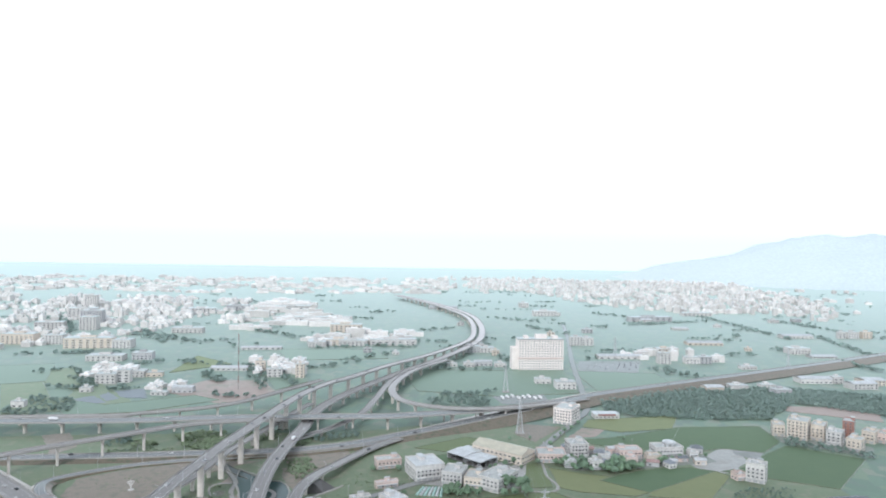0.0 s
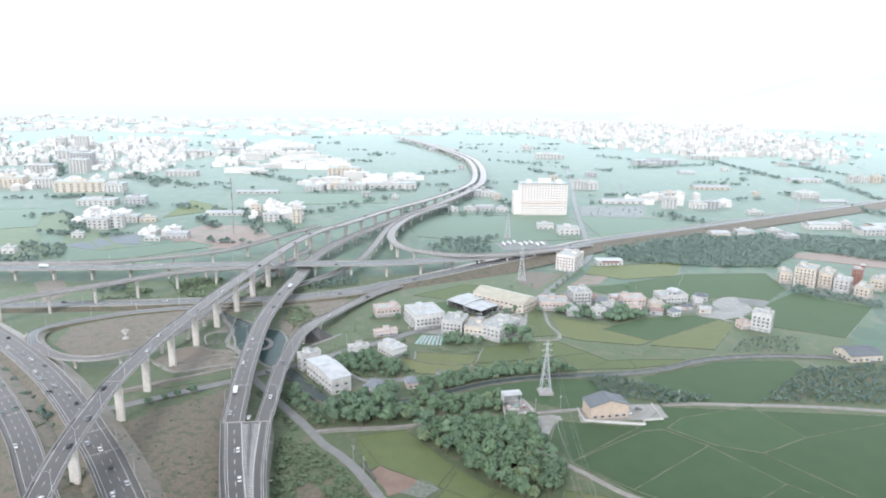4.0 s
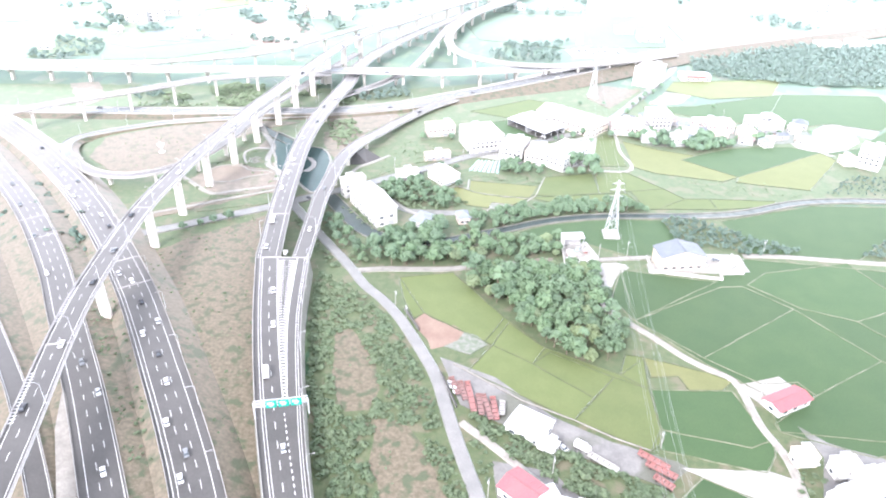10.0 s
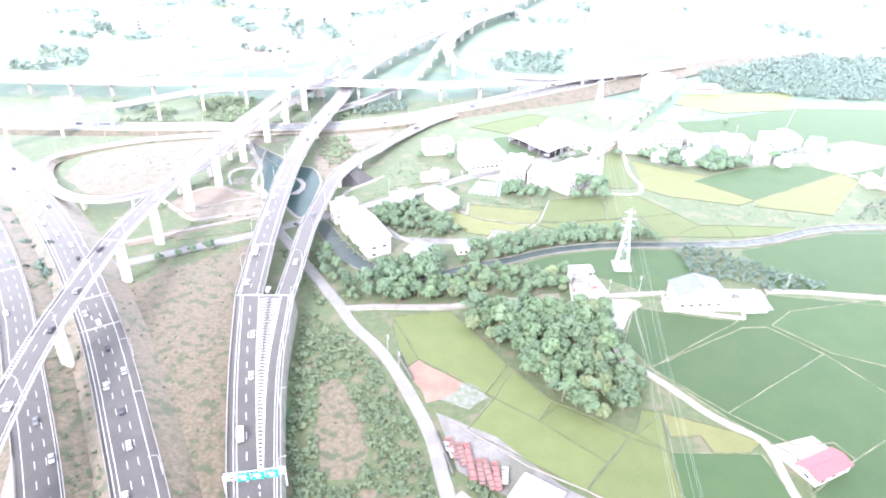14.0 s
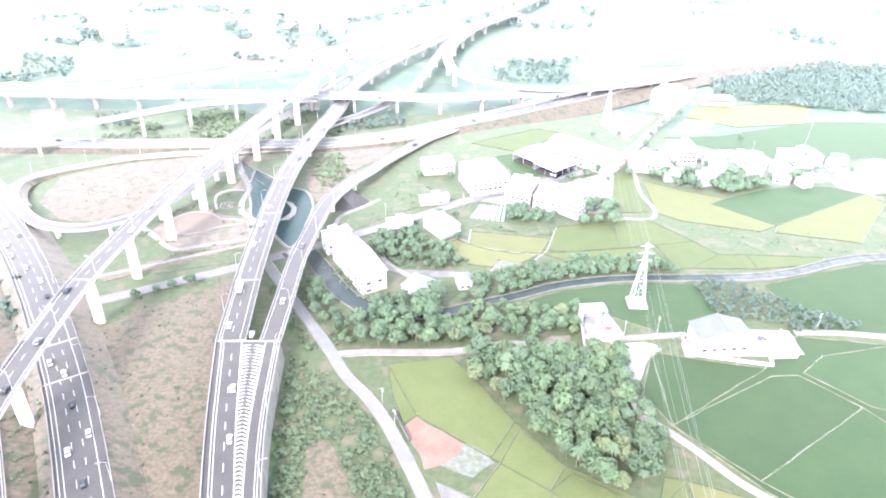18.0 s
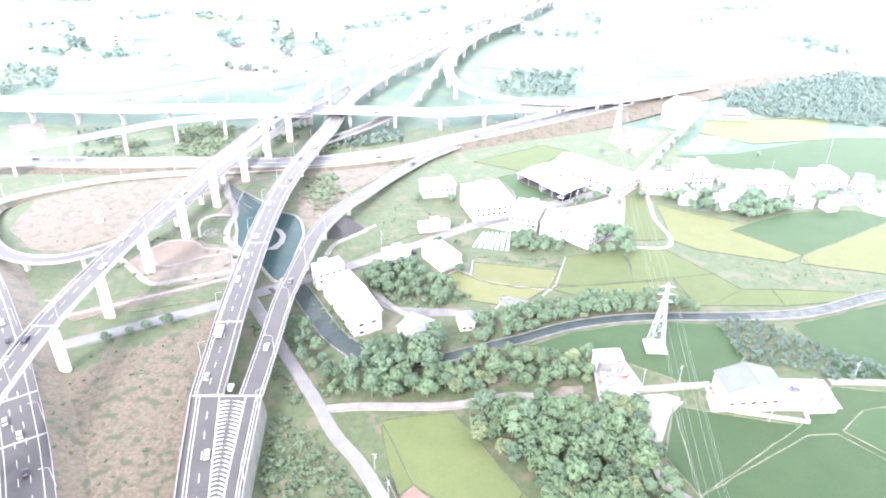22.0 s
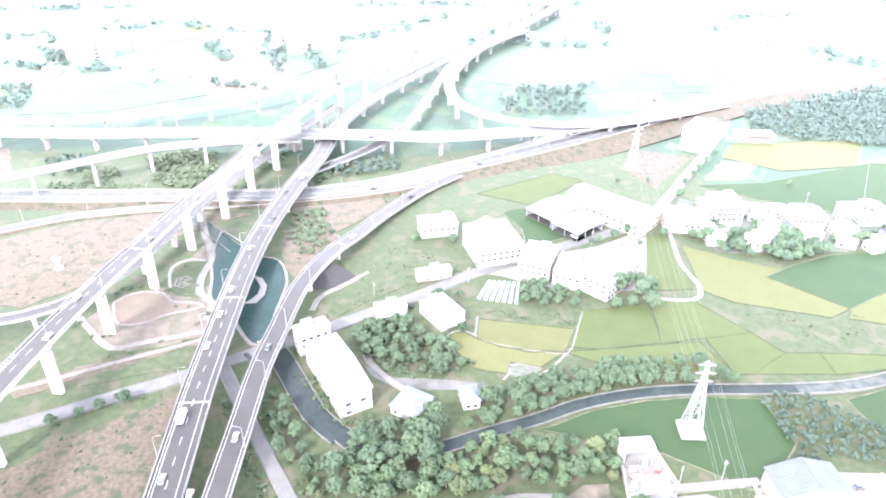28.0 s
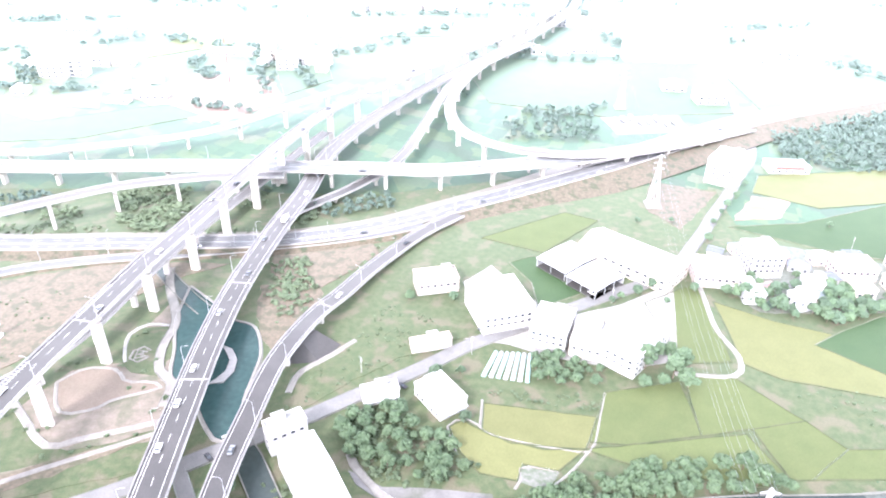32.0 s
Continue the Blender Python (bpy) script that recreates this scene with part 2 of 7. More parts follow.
LANE = surface("lane_asphalt", (0.150, 0.148, 0.142), (0.185, 0.18, 0.172), 6, 0.7, 0.85, 0.1, haze_gloss=BARE_HAZE)
PIER_CONCRETE = surface("pier_concrete", (0.50, 0.465, 0.425), (0.58, 0.545, 0.50), 4, 0.9, 0.85, 0.1)
CANAL_WALL = surface("canal_concrete", (0.13, 0.135, 0.115), (0.19, 0.185, 0.165), 5, 0.9, 0.85, 0.1)
PALE_CONCRETE = surface("pale_concrete", (0.28, 0.272, 0.26), (0.35, 0.338, 0.322), 5, 0.9, 0.8, 0.1)
TRACK = surface("track_concrete", (0.19, 0.175, 0.155), (0.25, 0.235, 0.21), 4, 0.7, 0.85, 0.1, haze_gloss=BARE_HAZE)
LINE = surface("road_paint", (0.60, 0.60, 0.585), (0.50, 0.50, 0.485), 2, 0.3, 0.6, 0.0)
WATER = surface("canal_water", (0.038, 0.052, 0.050), (0.050, 0.062, 0.058), 14, 2.5, 0.2, 0.08, haze_gloss=0.6)
SHALLOW = surface("shallow_water", (0.070, 0.082, 0.074), (0.13, 0.14, 0.13), 5, 1.5, 0.25, 0.08, haze_gloss=0.4)
POND = surface("pond_water", (0.026, 0.056, 0.054), (0.034, 0.066, 0.063), 14, 2.5, 0.2, 0.08, haze_gloss=0.3)
for m in (WATER, POND, SHALLOW):
    m.node_tree.nodes["Principled BSDF"].inputs["Specular IOR Level"].default_value = 0.12
STEEL = surface("galvanised_steel", (0.50, 0.51, 0.52), (0.58, 0.59, 0.60), 2, 0.3, 0.45, 0.0, metal=0.4)
SIGN_GREEN = surface("sign_green", (0.0, 0.24, 0.17), (0.0, 0.27, 0.19), 2, 0.3, 0.5, 0.0)


def leafy(m, share=0.26):
    """Lets some light through the leaves."""
    n, l = nodes_of(m)
    out = n["Material Output"]
    old = out.inputs[0].links[0].from_socket
    tr, mx = n.new("ShaderNodeBsdfTranslucent"), n.new("ShaderNodeMixShader")
    l.new(n["Hue/Saturation/Value"].outputs[0], tr.inputs[0])
    mx.inputs[0].default_value = share
    l.new(old, mx.inputs[1])
    l.new(tr.outputs[0], mx.inputs[2])
    l.new(mx.outputs[0], out.inputs[0])
    return m


# canopy gloss pales the crowns with imitated haze
LEAF = [leafy(surface("leaf_green", (0.072, 0.114, 0.050), (0.102, 0.145, 0.066), 5, 0.8, 0.7, 0.2, vary=0.3, haze_gloss=1.25, tint=(0.80, 0.97, 0.83), canopy=True)),
        leafy(surface("leaf_dark", (0.056, 0.090, 0.044), (0.080, 0.116, 0.058), 5, 0.8, 0.7, 0.2, vary=0.3, haze_gloss=1.25, tint=(0.80, 0.97, 0.83), canopy=True)),
        leafy(surface("leaf_yellow", (0.104, 0.128, 0.050), (0.138, 0.156, 0.064), 5, 0.8, 0.7, 0.2, vary=0.25, haze_gloss=1.25, tint=(0.80, 0.97, 0.83), canopy=True))]
BELT_LEAF = leafy(surface("belt_leaf", (0.066, 0.104, 0.048), (0.096, 0.138, 0.064), 6, 0.8, 0.7, 0.2, vary=0.2, island=True, haze_gloss=1.25, tint=(0.80, 0.97, 0.83), canopy=True))
# far woods: haze put in as a bluer green under a pale gloss
WOOD_STUFF = leafy(surface("hazed_woodland_leaf", (0.050, 0.088, 0.056), (0.074, 0.112, 0.070), 9, 1.2, 0.75, 0.2, haze_gloss=0.9, tint=(0.87, 0.98, 0.96), vary=0.25, island=True, canopy=True))
SHRUB = leafy(surface("shrub_leaf", (0.070, 0.105, 0.056), (0.100, 0.130, 0.072), 9, 1.0, 0.8, 0.2, haze_gloss=1.1, tint=(0.90, 1.0, 0.80), vary=0.25, island=True, canopy=True))
BARK = surface("bark", (0.12, 0.09, 0.065), (0.17, 0.13, 0.10), 2, 0.2, 0.9, 0.4)
WALLS = {
    "pale_pink": surface("pale_pink_tile", (0.80, 0.74, 0.70), (0.72, 0.66, 0.62), 6, 0.8, 0.7, 0.1),
    "white": surface("white_render", (0.60, 0.585, 0.565), (0.48, 0.467, 0.45), 4, 0.8, 0.8, 0.1, vary=0.08),
    "cream": surface("cream_render", (0.62, 0.55, 0.47), (0.52, 0.46, 0.39), 4, 0.8, 0.8, 0.1, vary=0.08),
    "pink": surface("pink_tile_wall", (0.60, 0.485, 0.44), (0.52, 0.42, 0.38), 4, 0.8, 0.7, 0.1, vary=0.08),
    "grey": surface("grey_render", (0.45, 0.45, 0.45), (0.38, 0.38, 0.39), 4, 0.8, 0.8, 0.1, vary=0.1),
    "tan": surface("tan_cladding", (0.52, 0.42, 0.34), (0.47, 0.38, 0.31), 4, 0.8, 0.7, 0.1),
    "brown": surface("red_brown_tile", (0.33, 0.17, 0.13), (0.28, 0.15, 0.12), 4, 0.8, 0.7, 0.1),
}
ROOFS = {
    "white": surface("white_sheet_roof", (0.48, 0.487, 0.495), (0.36, 0.366, 0.375), 6, 0.5, 0.55, 0.1, haze_gloss=1.0, vary=0.06),
    "flat": surface("flat_roof_screed", (0.36, 0.355, 0.34), (0.24, 0.24, 0.23), 4, 0.8, 0.85, 0.1, haze_gloss=1.0, vary=0.12),
    "cream": surface("cream_sheet_roof", (0.46, 0.43, 0.34), (0.38, 0.36, 0.29), 6, 0.5, 0.55, 0.1, haze_gloss=1.0),
    "grey": surface("grey_sheet_roof", (0.125, 0.14, 0.155), (0.15, 0.165, 0.18), 6, 0.5, 0.5, 0.1),
    "red": surface("red_sheet_roof", (0.32, 0.095, 0.10), (0.27, 0.085, 0.095), 6, 0.5, 0.55, 0.1),
    "teal": surface("teal_sheet_roof", (0.17, 0.29, 0.265), (0.20, 0.32, 0.29), 6, 0.5, 0.5, 0.1),
    "pale_teal": surface("teal_plastic_film", (0.30, 0.46, 0.43), (0.36, 0.50, 0.47), 3, 0.4, 0.4, 0.1),
    "faded_red": surface("faded_red_roof", (0.30, 0.19, 0.175), (0.25, 0.165, 0.155), 3, 0.5, 0.7, 0.15, haze_gloss=1.0),
    "slate": surface("slate_blue_roof", (0.16, 0.18, 0.205), (0.20, 0.215, 0.24), 3, 0.4, 0.6, 0.2),
}
GLASS = surface("window_glass", (0.05, 0.06, 0.07), (0.08, 0.09, 0.10), 3, 0.5, 0.1, 0.0)
FRAME = surface("aluminium_frame", (0.55, 0.55, 0.55), (0.5, 0.5, 0.5), 2, 0.2, 0.4, 0.0, metal=0.5)
CABLE = surface("weathered_cable", (0.30, 0.31, 0.32), (0.36, 0.37, 0.38), 2, 0.3, 0.6, 0.0)
RUBBER = surface("tyre_rubber", (0.02, 0.02, 0.02), (0.03, 0.03, 0.03), 1, 0.1, 0.9, 0.1)
PAINT = {k: surface(k + "_car_paint", c, tuple(v * 0.94 for v in c), 2, 0.3, 0.3, 0.0)
         for k, c in dict(white=(0.75, 0.75, 0.75), silver=(0.45, 0.46, 0.47), black=(0.025, 0.025, 0.03), grey=(0.16, 0.17, 0.18),
                          red=(0.45, 0.03, 0.03), blue=(0.04, 0.09, 0.25)).items()}
RED_STEEL = surface("red_steel", (0.27, 0.12, 0.11), (0.23, 0.12, 0.11), 2, 0.4, 0.6, 0.1)

# ---- mesh helpers ----
def mesh_of(name, verts, faces, *mats):
    me = bpy.data.meshes.new(name)
    me.from_pydata([tuple(v) for v in verts], [], [tuple(f) for f in faces])
    for m in mats:
        me.materials.append(m)
    me.update()
    return me


def piece(name, me, parent, m=None, label=""):
    ob = new(name, me)
    ob.parent = parent
    if m is not None:
        ob.matrix_basis = m
    return tagged(ob, label)


def part(name, vf, mat, parent, label=""):
    return piece(name, mesh_of(name, vf[0], vf[1], mat), parent, None, label)


def box(x0, x1, y0, y1, z0, z1):
    v = [(x, y, z) for z in (z0, z1) for y in (y0, y1) for x in (x0, x1)]
    return v, [(0, 2, 3, 1), (4, 5, 7, 6), (0, 1, 5, 4), (2, 6, 7, 3), (0, 4, 6, 2), (1, 3, 7, 5)]


def join(*vfs):
    V, F = [], []
    for v, f in vfs:
        k = len(V)
        V += [tuple(p) for p in v]
        F += [tuple(i + k for i in q) for q in f]
    return V, F


def prism(pts, z0, z1):
    n = len(pts)
    v = [(x, y, z0) for x, y in pts] + [(x, y, z1) for x, y in pts]
    return v, [tuple(range(n - 1, -1, -1)), tuple(range(n, 2 * n))] + [(i, (i + 1) % n, n + (i + 1) % n, n + i) for i in range(n)]


def bar(a, b, r, sides=4):
    """A straight member from a to b."""
    a, b = Vector(a), Vector(b)
    q = (b - a).to_track_quat("Z", "X").to_matrix()
    ring = [q @ Vector((r * math.cos(2 * math.pi * (i + .5) / sides), r * math.sin(2 * math.pi * (i + .5) / sides), 0)) for i in range(sides)]
    v = [a + p for p in ring] + [b + p for p in ring]
    return v, [tuple(range(sides - 1, -1, -1)), tuple(range(sides, 2 * sides))] + [(i, (i + 1) % sides, sides + (i + 1) % sides, sides + i) for i in range(sides)]


def lathe(profile, sides=10):
    v, f = [], []
    for r, z in profile:
        v += [(r * math.cos(2 * math.pi * i / sides), r * math.sin(2 * math.pi * i / sides), z) for i in range(sides)]
    for k in range(len(profile) - 1):
        f += [(k * sides + i, k * sides + (i + 1) % sides, (k + 1) * sides + (i + 1) % sides, (k + 1) * sides + i) for i in range(sides)]
    f += [tuple(range(sides - 1, -1, -1)), tuple(range((len(profile) - 1) * sides, len(profile) * sides))]
    return v, f


def glide(pts, step=7.0):
    """A smooth line through the control points (x, y, z), resampled at even steps."""
    P = [np.array(p, float) for p in pts]
    P = [2 * P[0] - P[1]] + P + [2 * P[-1] - P[-2]]
    dense = []
    for i in range(1, len(P) - 2):
        for u in np.linspace(0, 1, 24, endpoint=False):
            a, b, c, d = P[i - 1:i + 3]
            dense.append(0.5 * (2 * b + (c - a) * u + (2 * a - 5 * b + 4 * c - d) * u * u + (3 * b - a - 3 * c + d) * u ** 3))
    dense.append(P[-2])
    dense = np.array(dense)
    s = np.concatenate([[0], np.cumsum(np.linalg.norm(np.diff(dense[:, :2], axis=0), axis=1))])
    t = np.linspace(0, s[-1], max(3, int(s[-1] / step) + 1))
    return np.stack([np.interp(t, s, dense[:, k]) for k in range(3)], 1), t


def sides_of(line):
    d = np.gradient(line[:, :2], axis=0)
    d /= np.linalg.norm(d, axis=1)[:, None]
    return d, np.stack([d[:, 1], -d[:, 0]], 1)          # along, to the right


def sweep(line, profile, closed=True):
    """Profile points (right, up) carried along the line."""
    _, n = sides_of(line)
    k = len(profile)
    v = [(p[0] + n[i][0] * r, p[1] + n[i][1] * r, p[2] + u) for i, p in enumerate(line) for r, u in profile]
    f = []
    for i in range(len(line) - 1):
        for j in range(k if closed else k - 1):
            a, b = i * k + j, i * k + (j + 1) % k
            f.append((a, b, b + k, a + k))
    if closed:
        f += [tuple(range(k - 1, -1, -1)), tuple(range((len(line) - 1) * k, len(line) * k))]
    return v, f


def root(name, label, category, kind="", group="", m=None):
    ob = new(name)
    ob.empty_display_size = 0.5
    if m is not None:
        ob.matrix_basis = m
    return tagged(ob, label, category, group, kind)


# ---- ground: one sheet to the horizon ----
ground = new("ground", mesh_of("ground", *sweep(np.array([(0, -1500, 0), (0, -200, 0), (0, 600, 0), (0, 1500, 0), (0, 5000, 0), (0, 16000, 0)], float),
                                               [(x, 0) for x in (-15000, -4800, -1200, -300, 300, 1200, 4800, 15000)], False), FARM))
for poly in ground.data.polygons:
    poly.flip() if poly.normal.z < 0 else None
tagged(ground, "flat green farmland reaching to the hazy horizon", "ground", kind="structure")

PLOT_LABEL = {"rice_dark": ("rice_field", "deep green young rice paddy edged by earth bunds", "rice field"),
              "rice_mid": ("rice_field", "light green rice paddy edged by earth bunds", "rice field"),
              "rice_ripe": ("rice_field", "yellow-green ripening rice paddy edged by earth bunds", "rice field"),
              "rice_far": ("rice_field", "distant green rice paddy edged by earth bunds", "rice field"),
              "soil": ("bare_plot", "bare reddish-brown soil plot with sparse weeds", "ground"),
              "drygrass": ("dry_meadow", "dry straw-coloured grass with green patches", "ground"),
              "sand": ("sandy_park_ground", "pale sandy landscaped ground beside the pond", "ground"),
              "concrete": ("yard", "pale worn concrete yard", "yard"),
              "pale_yard": ("yard", "bright pale concrete yard", "yard"),
              "red_soil": ("earth_plot", "bare red-brown earth plot", "ground"),
              "lawn": ("park_lawn", "worn tan park lawn with a curved edge", "ground"),
              "dry_mix": ("dry_meadow", "mottled brown and green rough grass between the roads", "ground"),
              "netting": ("shade_netting", "dark blue-grey shade netting over crops", "netting"),
              "soil_grey": ("vegetable_plot", "grey-green vegetable plot with netting", "ground"),
              "scrub_field": ("meadow", "rough green meadow", "ground")}
plot_no = [0]
CORNERS, BUNDED = [], set()


def plot(kind, *pts):
    """A field, yard or patch with its outline; paddies carry a raised bund round them."""
    plot_no[0] += 1
    lift = 0.04 + 0.003 * plot_no[0] + (0.05 if kind.startswith("rice") else 0.0)
    name, label, cat = PLOT_LABEL[kind]
    area = sum(a[0] * b[1] - b[0] * a[1] for a, b in zip(pts, pts[1:] + pts[:1]))
    if area < 0:
        pts = pts[::-1]
    if kind.startswith("rice"):                          # neighbours share their corners
        snapped = []
        for p in pts:
            q = next((c for c in CORNERS if math.dist(c, p) < 3.3), p)
            if q is p:
                CORNERS.append(p)
            if q not in snapped:
                snapped.append(q)
        pts = tuple(snapped)
    else:
        rim = []                                         # uneven outline for grass, sand and yards
        for a, b in zip(pts, pts[1:] + pts[:1]):
            k = max(1, int(math.dist(a, b) / 6))
            for i in range(k):
                x, y = a[0] + (b[0] - a[0]) * i / k, a[1] + (b[1] - a[1]) * i / k
                w = 0.5 if kind in ("concrete", "pale_yard") else 2.5
                rim.append((x + w * noise.noise((x * .13, y * .13, 3)), y + w * noise.noise((x * .13, y * .13, 9))))
        pts = rim
    ob = new(name, mesh_of(name, *prism(list(pts), -0.3, lift), RICE[kind]))
    tagged(ob, label, cat, kind="structure")
    if kind.startswith("rice"):
        n = len(pts)
        for i in range(n):
            a, b = pts[i], pts[(i + 1) % n]
            if frozenset((a, b)) in BUNDED:
                continue
            BUNDED.add(frozenset((a, b)))
            k = max(2, int(math.dist(a, b) / 6))
            line = np.array([(a[0] + (b[0] - a[0]) * u, a[1] + (b[1] - a[1]) * u, 0) for u in np.linspace(0, 1, k + 1)])
            line[1:-1, :2] += np.random.uniform(-0.25, 0.25, (k - 1, 2))
            part("bund", sweep(line, [(-0.38, 0), (-0.17, lift + 0.22), (0.17, lift + 0.22), (0.38, 0)]), BUND if kind in ("rice_mid", "rice_ripe") else PALE_BUND, ob)


plot("dry_mix", (-420, 540), (-330, 480), (-240, 400), (-130, 300), (-60, 196), (-420, 196))
plot("scrub_field", (-20, 196), (300, 196), (330, 520), (260, 516), (110, 488), (70, 478), (0, 452), (-60, 430))
plot("scrub_field", (-104, 400), (-72, 432), (10, 458), (70, 478), (88, 440), (66, 340), (30, 250), (14, 196), (-60, 196), (-70, 300), (-96, 390))
plot("scrub_field", (-134, 385), (-85, 385), (-85, 440), (-108, 478), (-136, 452))
plot("scrub_field", (-112, 492), (-100, 470), (-62, 422), (-34, 438), (-60, 462), (-80, 500))
plot("scrub_field", (-62, 418), (-10, 434), (30, 456), (80, 470), (128, 474), (128, 494), (80, 489), (30, 475), (-10, 454), (-66, 442))
# rough ground under the interchange and round the village
plot("scrub_field", (-460, 600), (-340, 500), (-240, 405), (-190, 388), (-130, 442), (-100, 400), (-62, 424), (-100, 482), (-92, 525), (-60, 590), (-55, 640), (0, 690), (60, 745), (0, 745), (-100, 705), (-250, 695), (-460, 670))
plot("scrub_field", (-98, 482), (-60, 442), (0, 457), (70, 487), (110, 492), (260, 518), (330, 525), (330, 640), (260, 662), (130, 692), (130, 742), (60, 742), (-60, 640), (-88, 540))
plot("rice_dark", (72, 368), (100, 338), (119, 322), (119, 300), (190, 298), (280, 304), (300, 425), (142, 434), (120, 408), (71, 414))
plot("rice_mid", (-47, 392), (-19, 400), (9, 363), (28, 342), (60, 327), (72, 340), (72, 290), (66, 284), (38, 297), (-6, 322), (4, 341), (-30, 362))
plot("rice_mid", (-48, 393), (-19, 400), (-9, 388), (9, 363), (0, 343), (-30, 363), (-35, 357), (-42, 374))
plot("rice_mid", (11, 359), (28, 340), (22, 330), (4, 341))
plot("rice_mid", (-6, 322), (4, 341), (22, 329), (47, 311), (38, 298))
plot("rice_mid", (24, 331), (30, 339), (57, 325), (48, 312))
plot("rice_mid", (39, 298), (58, 324), (71, 319), (72, 296), (67, 285))
plot("rice_ripe", (73, 341), (98, 333), (108, 328), (102, 322), (88, 320), (85, 329), (73, 327))
plot("rice_mid", (64, 341), (72, 340), (72, 321), (58, 326))
plot("rice_dark", (73, 317), (106, 322), (111, 304), (115, 295), (105, 290), (88, 293), (75, 297))
plot("rice_dark", (74, 295), (87, 291), (104, 288), (115, 293), (113, 287), (107, 278), (70, 285))
plot("rice_dark", (71, 414), (121, 405), (72, 368), (63, 385))
plot("rice_dark", (71, 367), (121, 403), (133, 405), (153, 387), (99, 343))
plot("rice_dark", (100, 342), (154, 386), (179, 350), (141, 323), (136, 331), (120, 328))
plot("rice_dark", (118, 304), (142, 322), (179, 349), (204, 328), (187, 297), (166, 295), (151, 290), (119, 297))
plot("rice_dark", (136, 407), (149, 420), (198, 436), (214, 398), (181, 380), (157, 388))
plot("rice_dark", (181, 378), (216, 396), (277, 418), (221, 325), (200, 354))
plot("rice_dark", (140, 478), (204, 507), (262, 512), (264, 497), (207, 441), (149, 439))
plot("rice_dark", (11, 446), (32, 459), (56, 468), (80, 473), (104, 474), (110, 450), (91, 423), (57, 439))
plot("rice_dark", (70, 259), (83, 273), (109, 261), (99, 248), (76, 247))
plot("rice_dark", (105, 248), (116, 261), (127, 248))
plot("rice_ripe", (155, 288), (190, 297), (176, 250), (155, 249), (156, 275))
plot("rice_ripe", (-17, 502), (-17, 517), (29, 514), (23, 496), (-6, 496))
plot("rice_ripe", (-30, 502), (-25, 506), (-13, 499), (7, 494), (23, 495), (12, 484), (-1, 486), (-3, 478), (-17, 480), (-25, 490))
plot("soil_grey", (-2, 485), (12, 484), (7, 474), (-2, 478))
plot("rice_mid", (34, 529), (67, 540), (69, 508), (39, 500), (25, 500))
plot("rice_mid", (69, 546), (92, 544), (107, 527), (113, 521), (90, 514), (70, 509))
plot("rice_mid", (23, 497), (87, 511), (97, 489), (86, 485), (48, 487))
plot("rice_mid", (89, 511), (114, 518), (124, 507), (105, 490), (98, 489))
plot("rice_mid", (126, 507), (140, 509), (142, 494), (107, 489))
plot("rice_mid", (142, 509), (183, 511), (180, 504), (144, 494))
plot("rice_mid", (61, 599), (92, 621), (93, 556), (70, 552))
plot("rice_ripe", (96, 604), (122, 590), (147, 582), (135, 573), (169, 547), (156, 538), (112, 546), (98, 555))
plot("rice_dark", (136, 573), (153, 586), (176, 600), (204, 608), (224, 610), (236, 604), (244, 601), (171, 549))
plot("rice_ripe", (165, 538), (171, 547), (244, 600), (251, 588), (212, 531))
plot("rice_mid", (-25, 656), (26, 695), (46, 686), (11, 643))
plot("rice_dark", (-8, 630), (6, 639), (22, 614), (30, 604), (7, 587), (4, 611))
plot("rice_ripe", (166, 769), (277, 795), (251, 738), (191, 721), (154, 740))
plot("rice_dark", (125, 688), (172, 698), (261, 744), (218, 654), (171, 666))
plot("dry_mix", (87, 750), (130, 737), (95, 680), (78, 708))
plot("soil", (152, 734), (177, 734), (162, 703), (131, 698))
plot("red_soil", (-30, 362), (-9, 350), (-18, 337), (-23, 334), (-34, 355))
plot("sand", (-204, 494), (-197, 516), (-174, 526), (-180, 542), (-176, 569), (-164, 561), (-161, 536), (-150, 517), (-141, 508), (-143, 488), (-172, 473), (-190, 480))
plot("sand", (-190, 461), (-142, 485), (-142, 482), (-188, 457))
plot("sand", (-398, 680), (-374, 689), (-342, 643), (-354, 619))
plot("soil", (-320, 901), (-258, 906), (-226, 840), (-274, 824))
plot("pale_yard", (227, 621), (269, 663), (292, 675), (284, 628), (253, 596), (233, 595))
plot("concrete", (287, 673), (314, 660), (298, 636), (289, 640), (281, 650))
plot("concrete", (-19, 330), (6, 319), (30, 298), (52, 287), (75, 280), (79, 277), (69, 267), (50, 274), (29, 282), (-8, 301))
plot("pale_yard", (76, 277), (96, 278), (108, 279), (119, 275), (113, 264), (104, 262), (90, 270))
plot("pale_yard", (109, 326), (129, 334), (136, 323), (117, 313))
plot("concrete", (127, 304), (131, 288), (121, 261), (131, 248), (147, 249), (151, 270), (159, 273), (154, 290), (135, 296))
plot("concrete", (6, 273), (28, 270), (43, 254), (44, 245), (10, 244))
plot("pale_yard", (86, 422), (95, 435), (140, 438), (141, 420), (125, 417), (86, 412))
plot("pale_yard", (40, 440), (55, 442), (59, 417), (76, 417), (67, 406), (57, 386), (56, 396), (63, 411), (41, 413))
plot("concrete", (-65, 476), (-51, 470), (-36, 471), (-12, 471), (-11, 467), (-35, 464), (-49, 463), (-61, 470))
plot("pale_yard", (-29, 559), (9, 577), (49, 596), (79, 620), (69, 554), (43, 545), (8, 551), (-7, 557))
plot("pale_yard", (-32, 607), (-18, 626), (9, 589), (9, 577), (-18, 560))
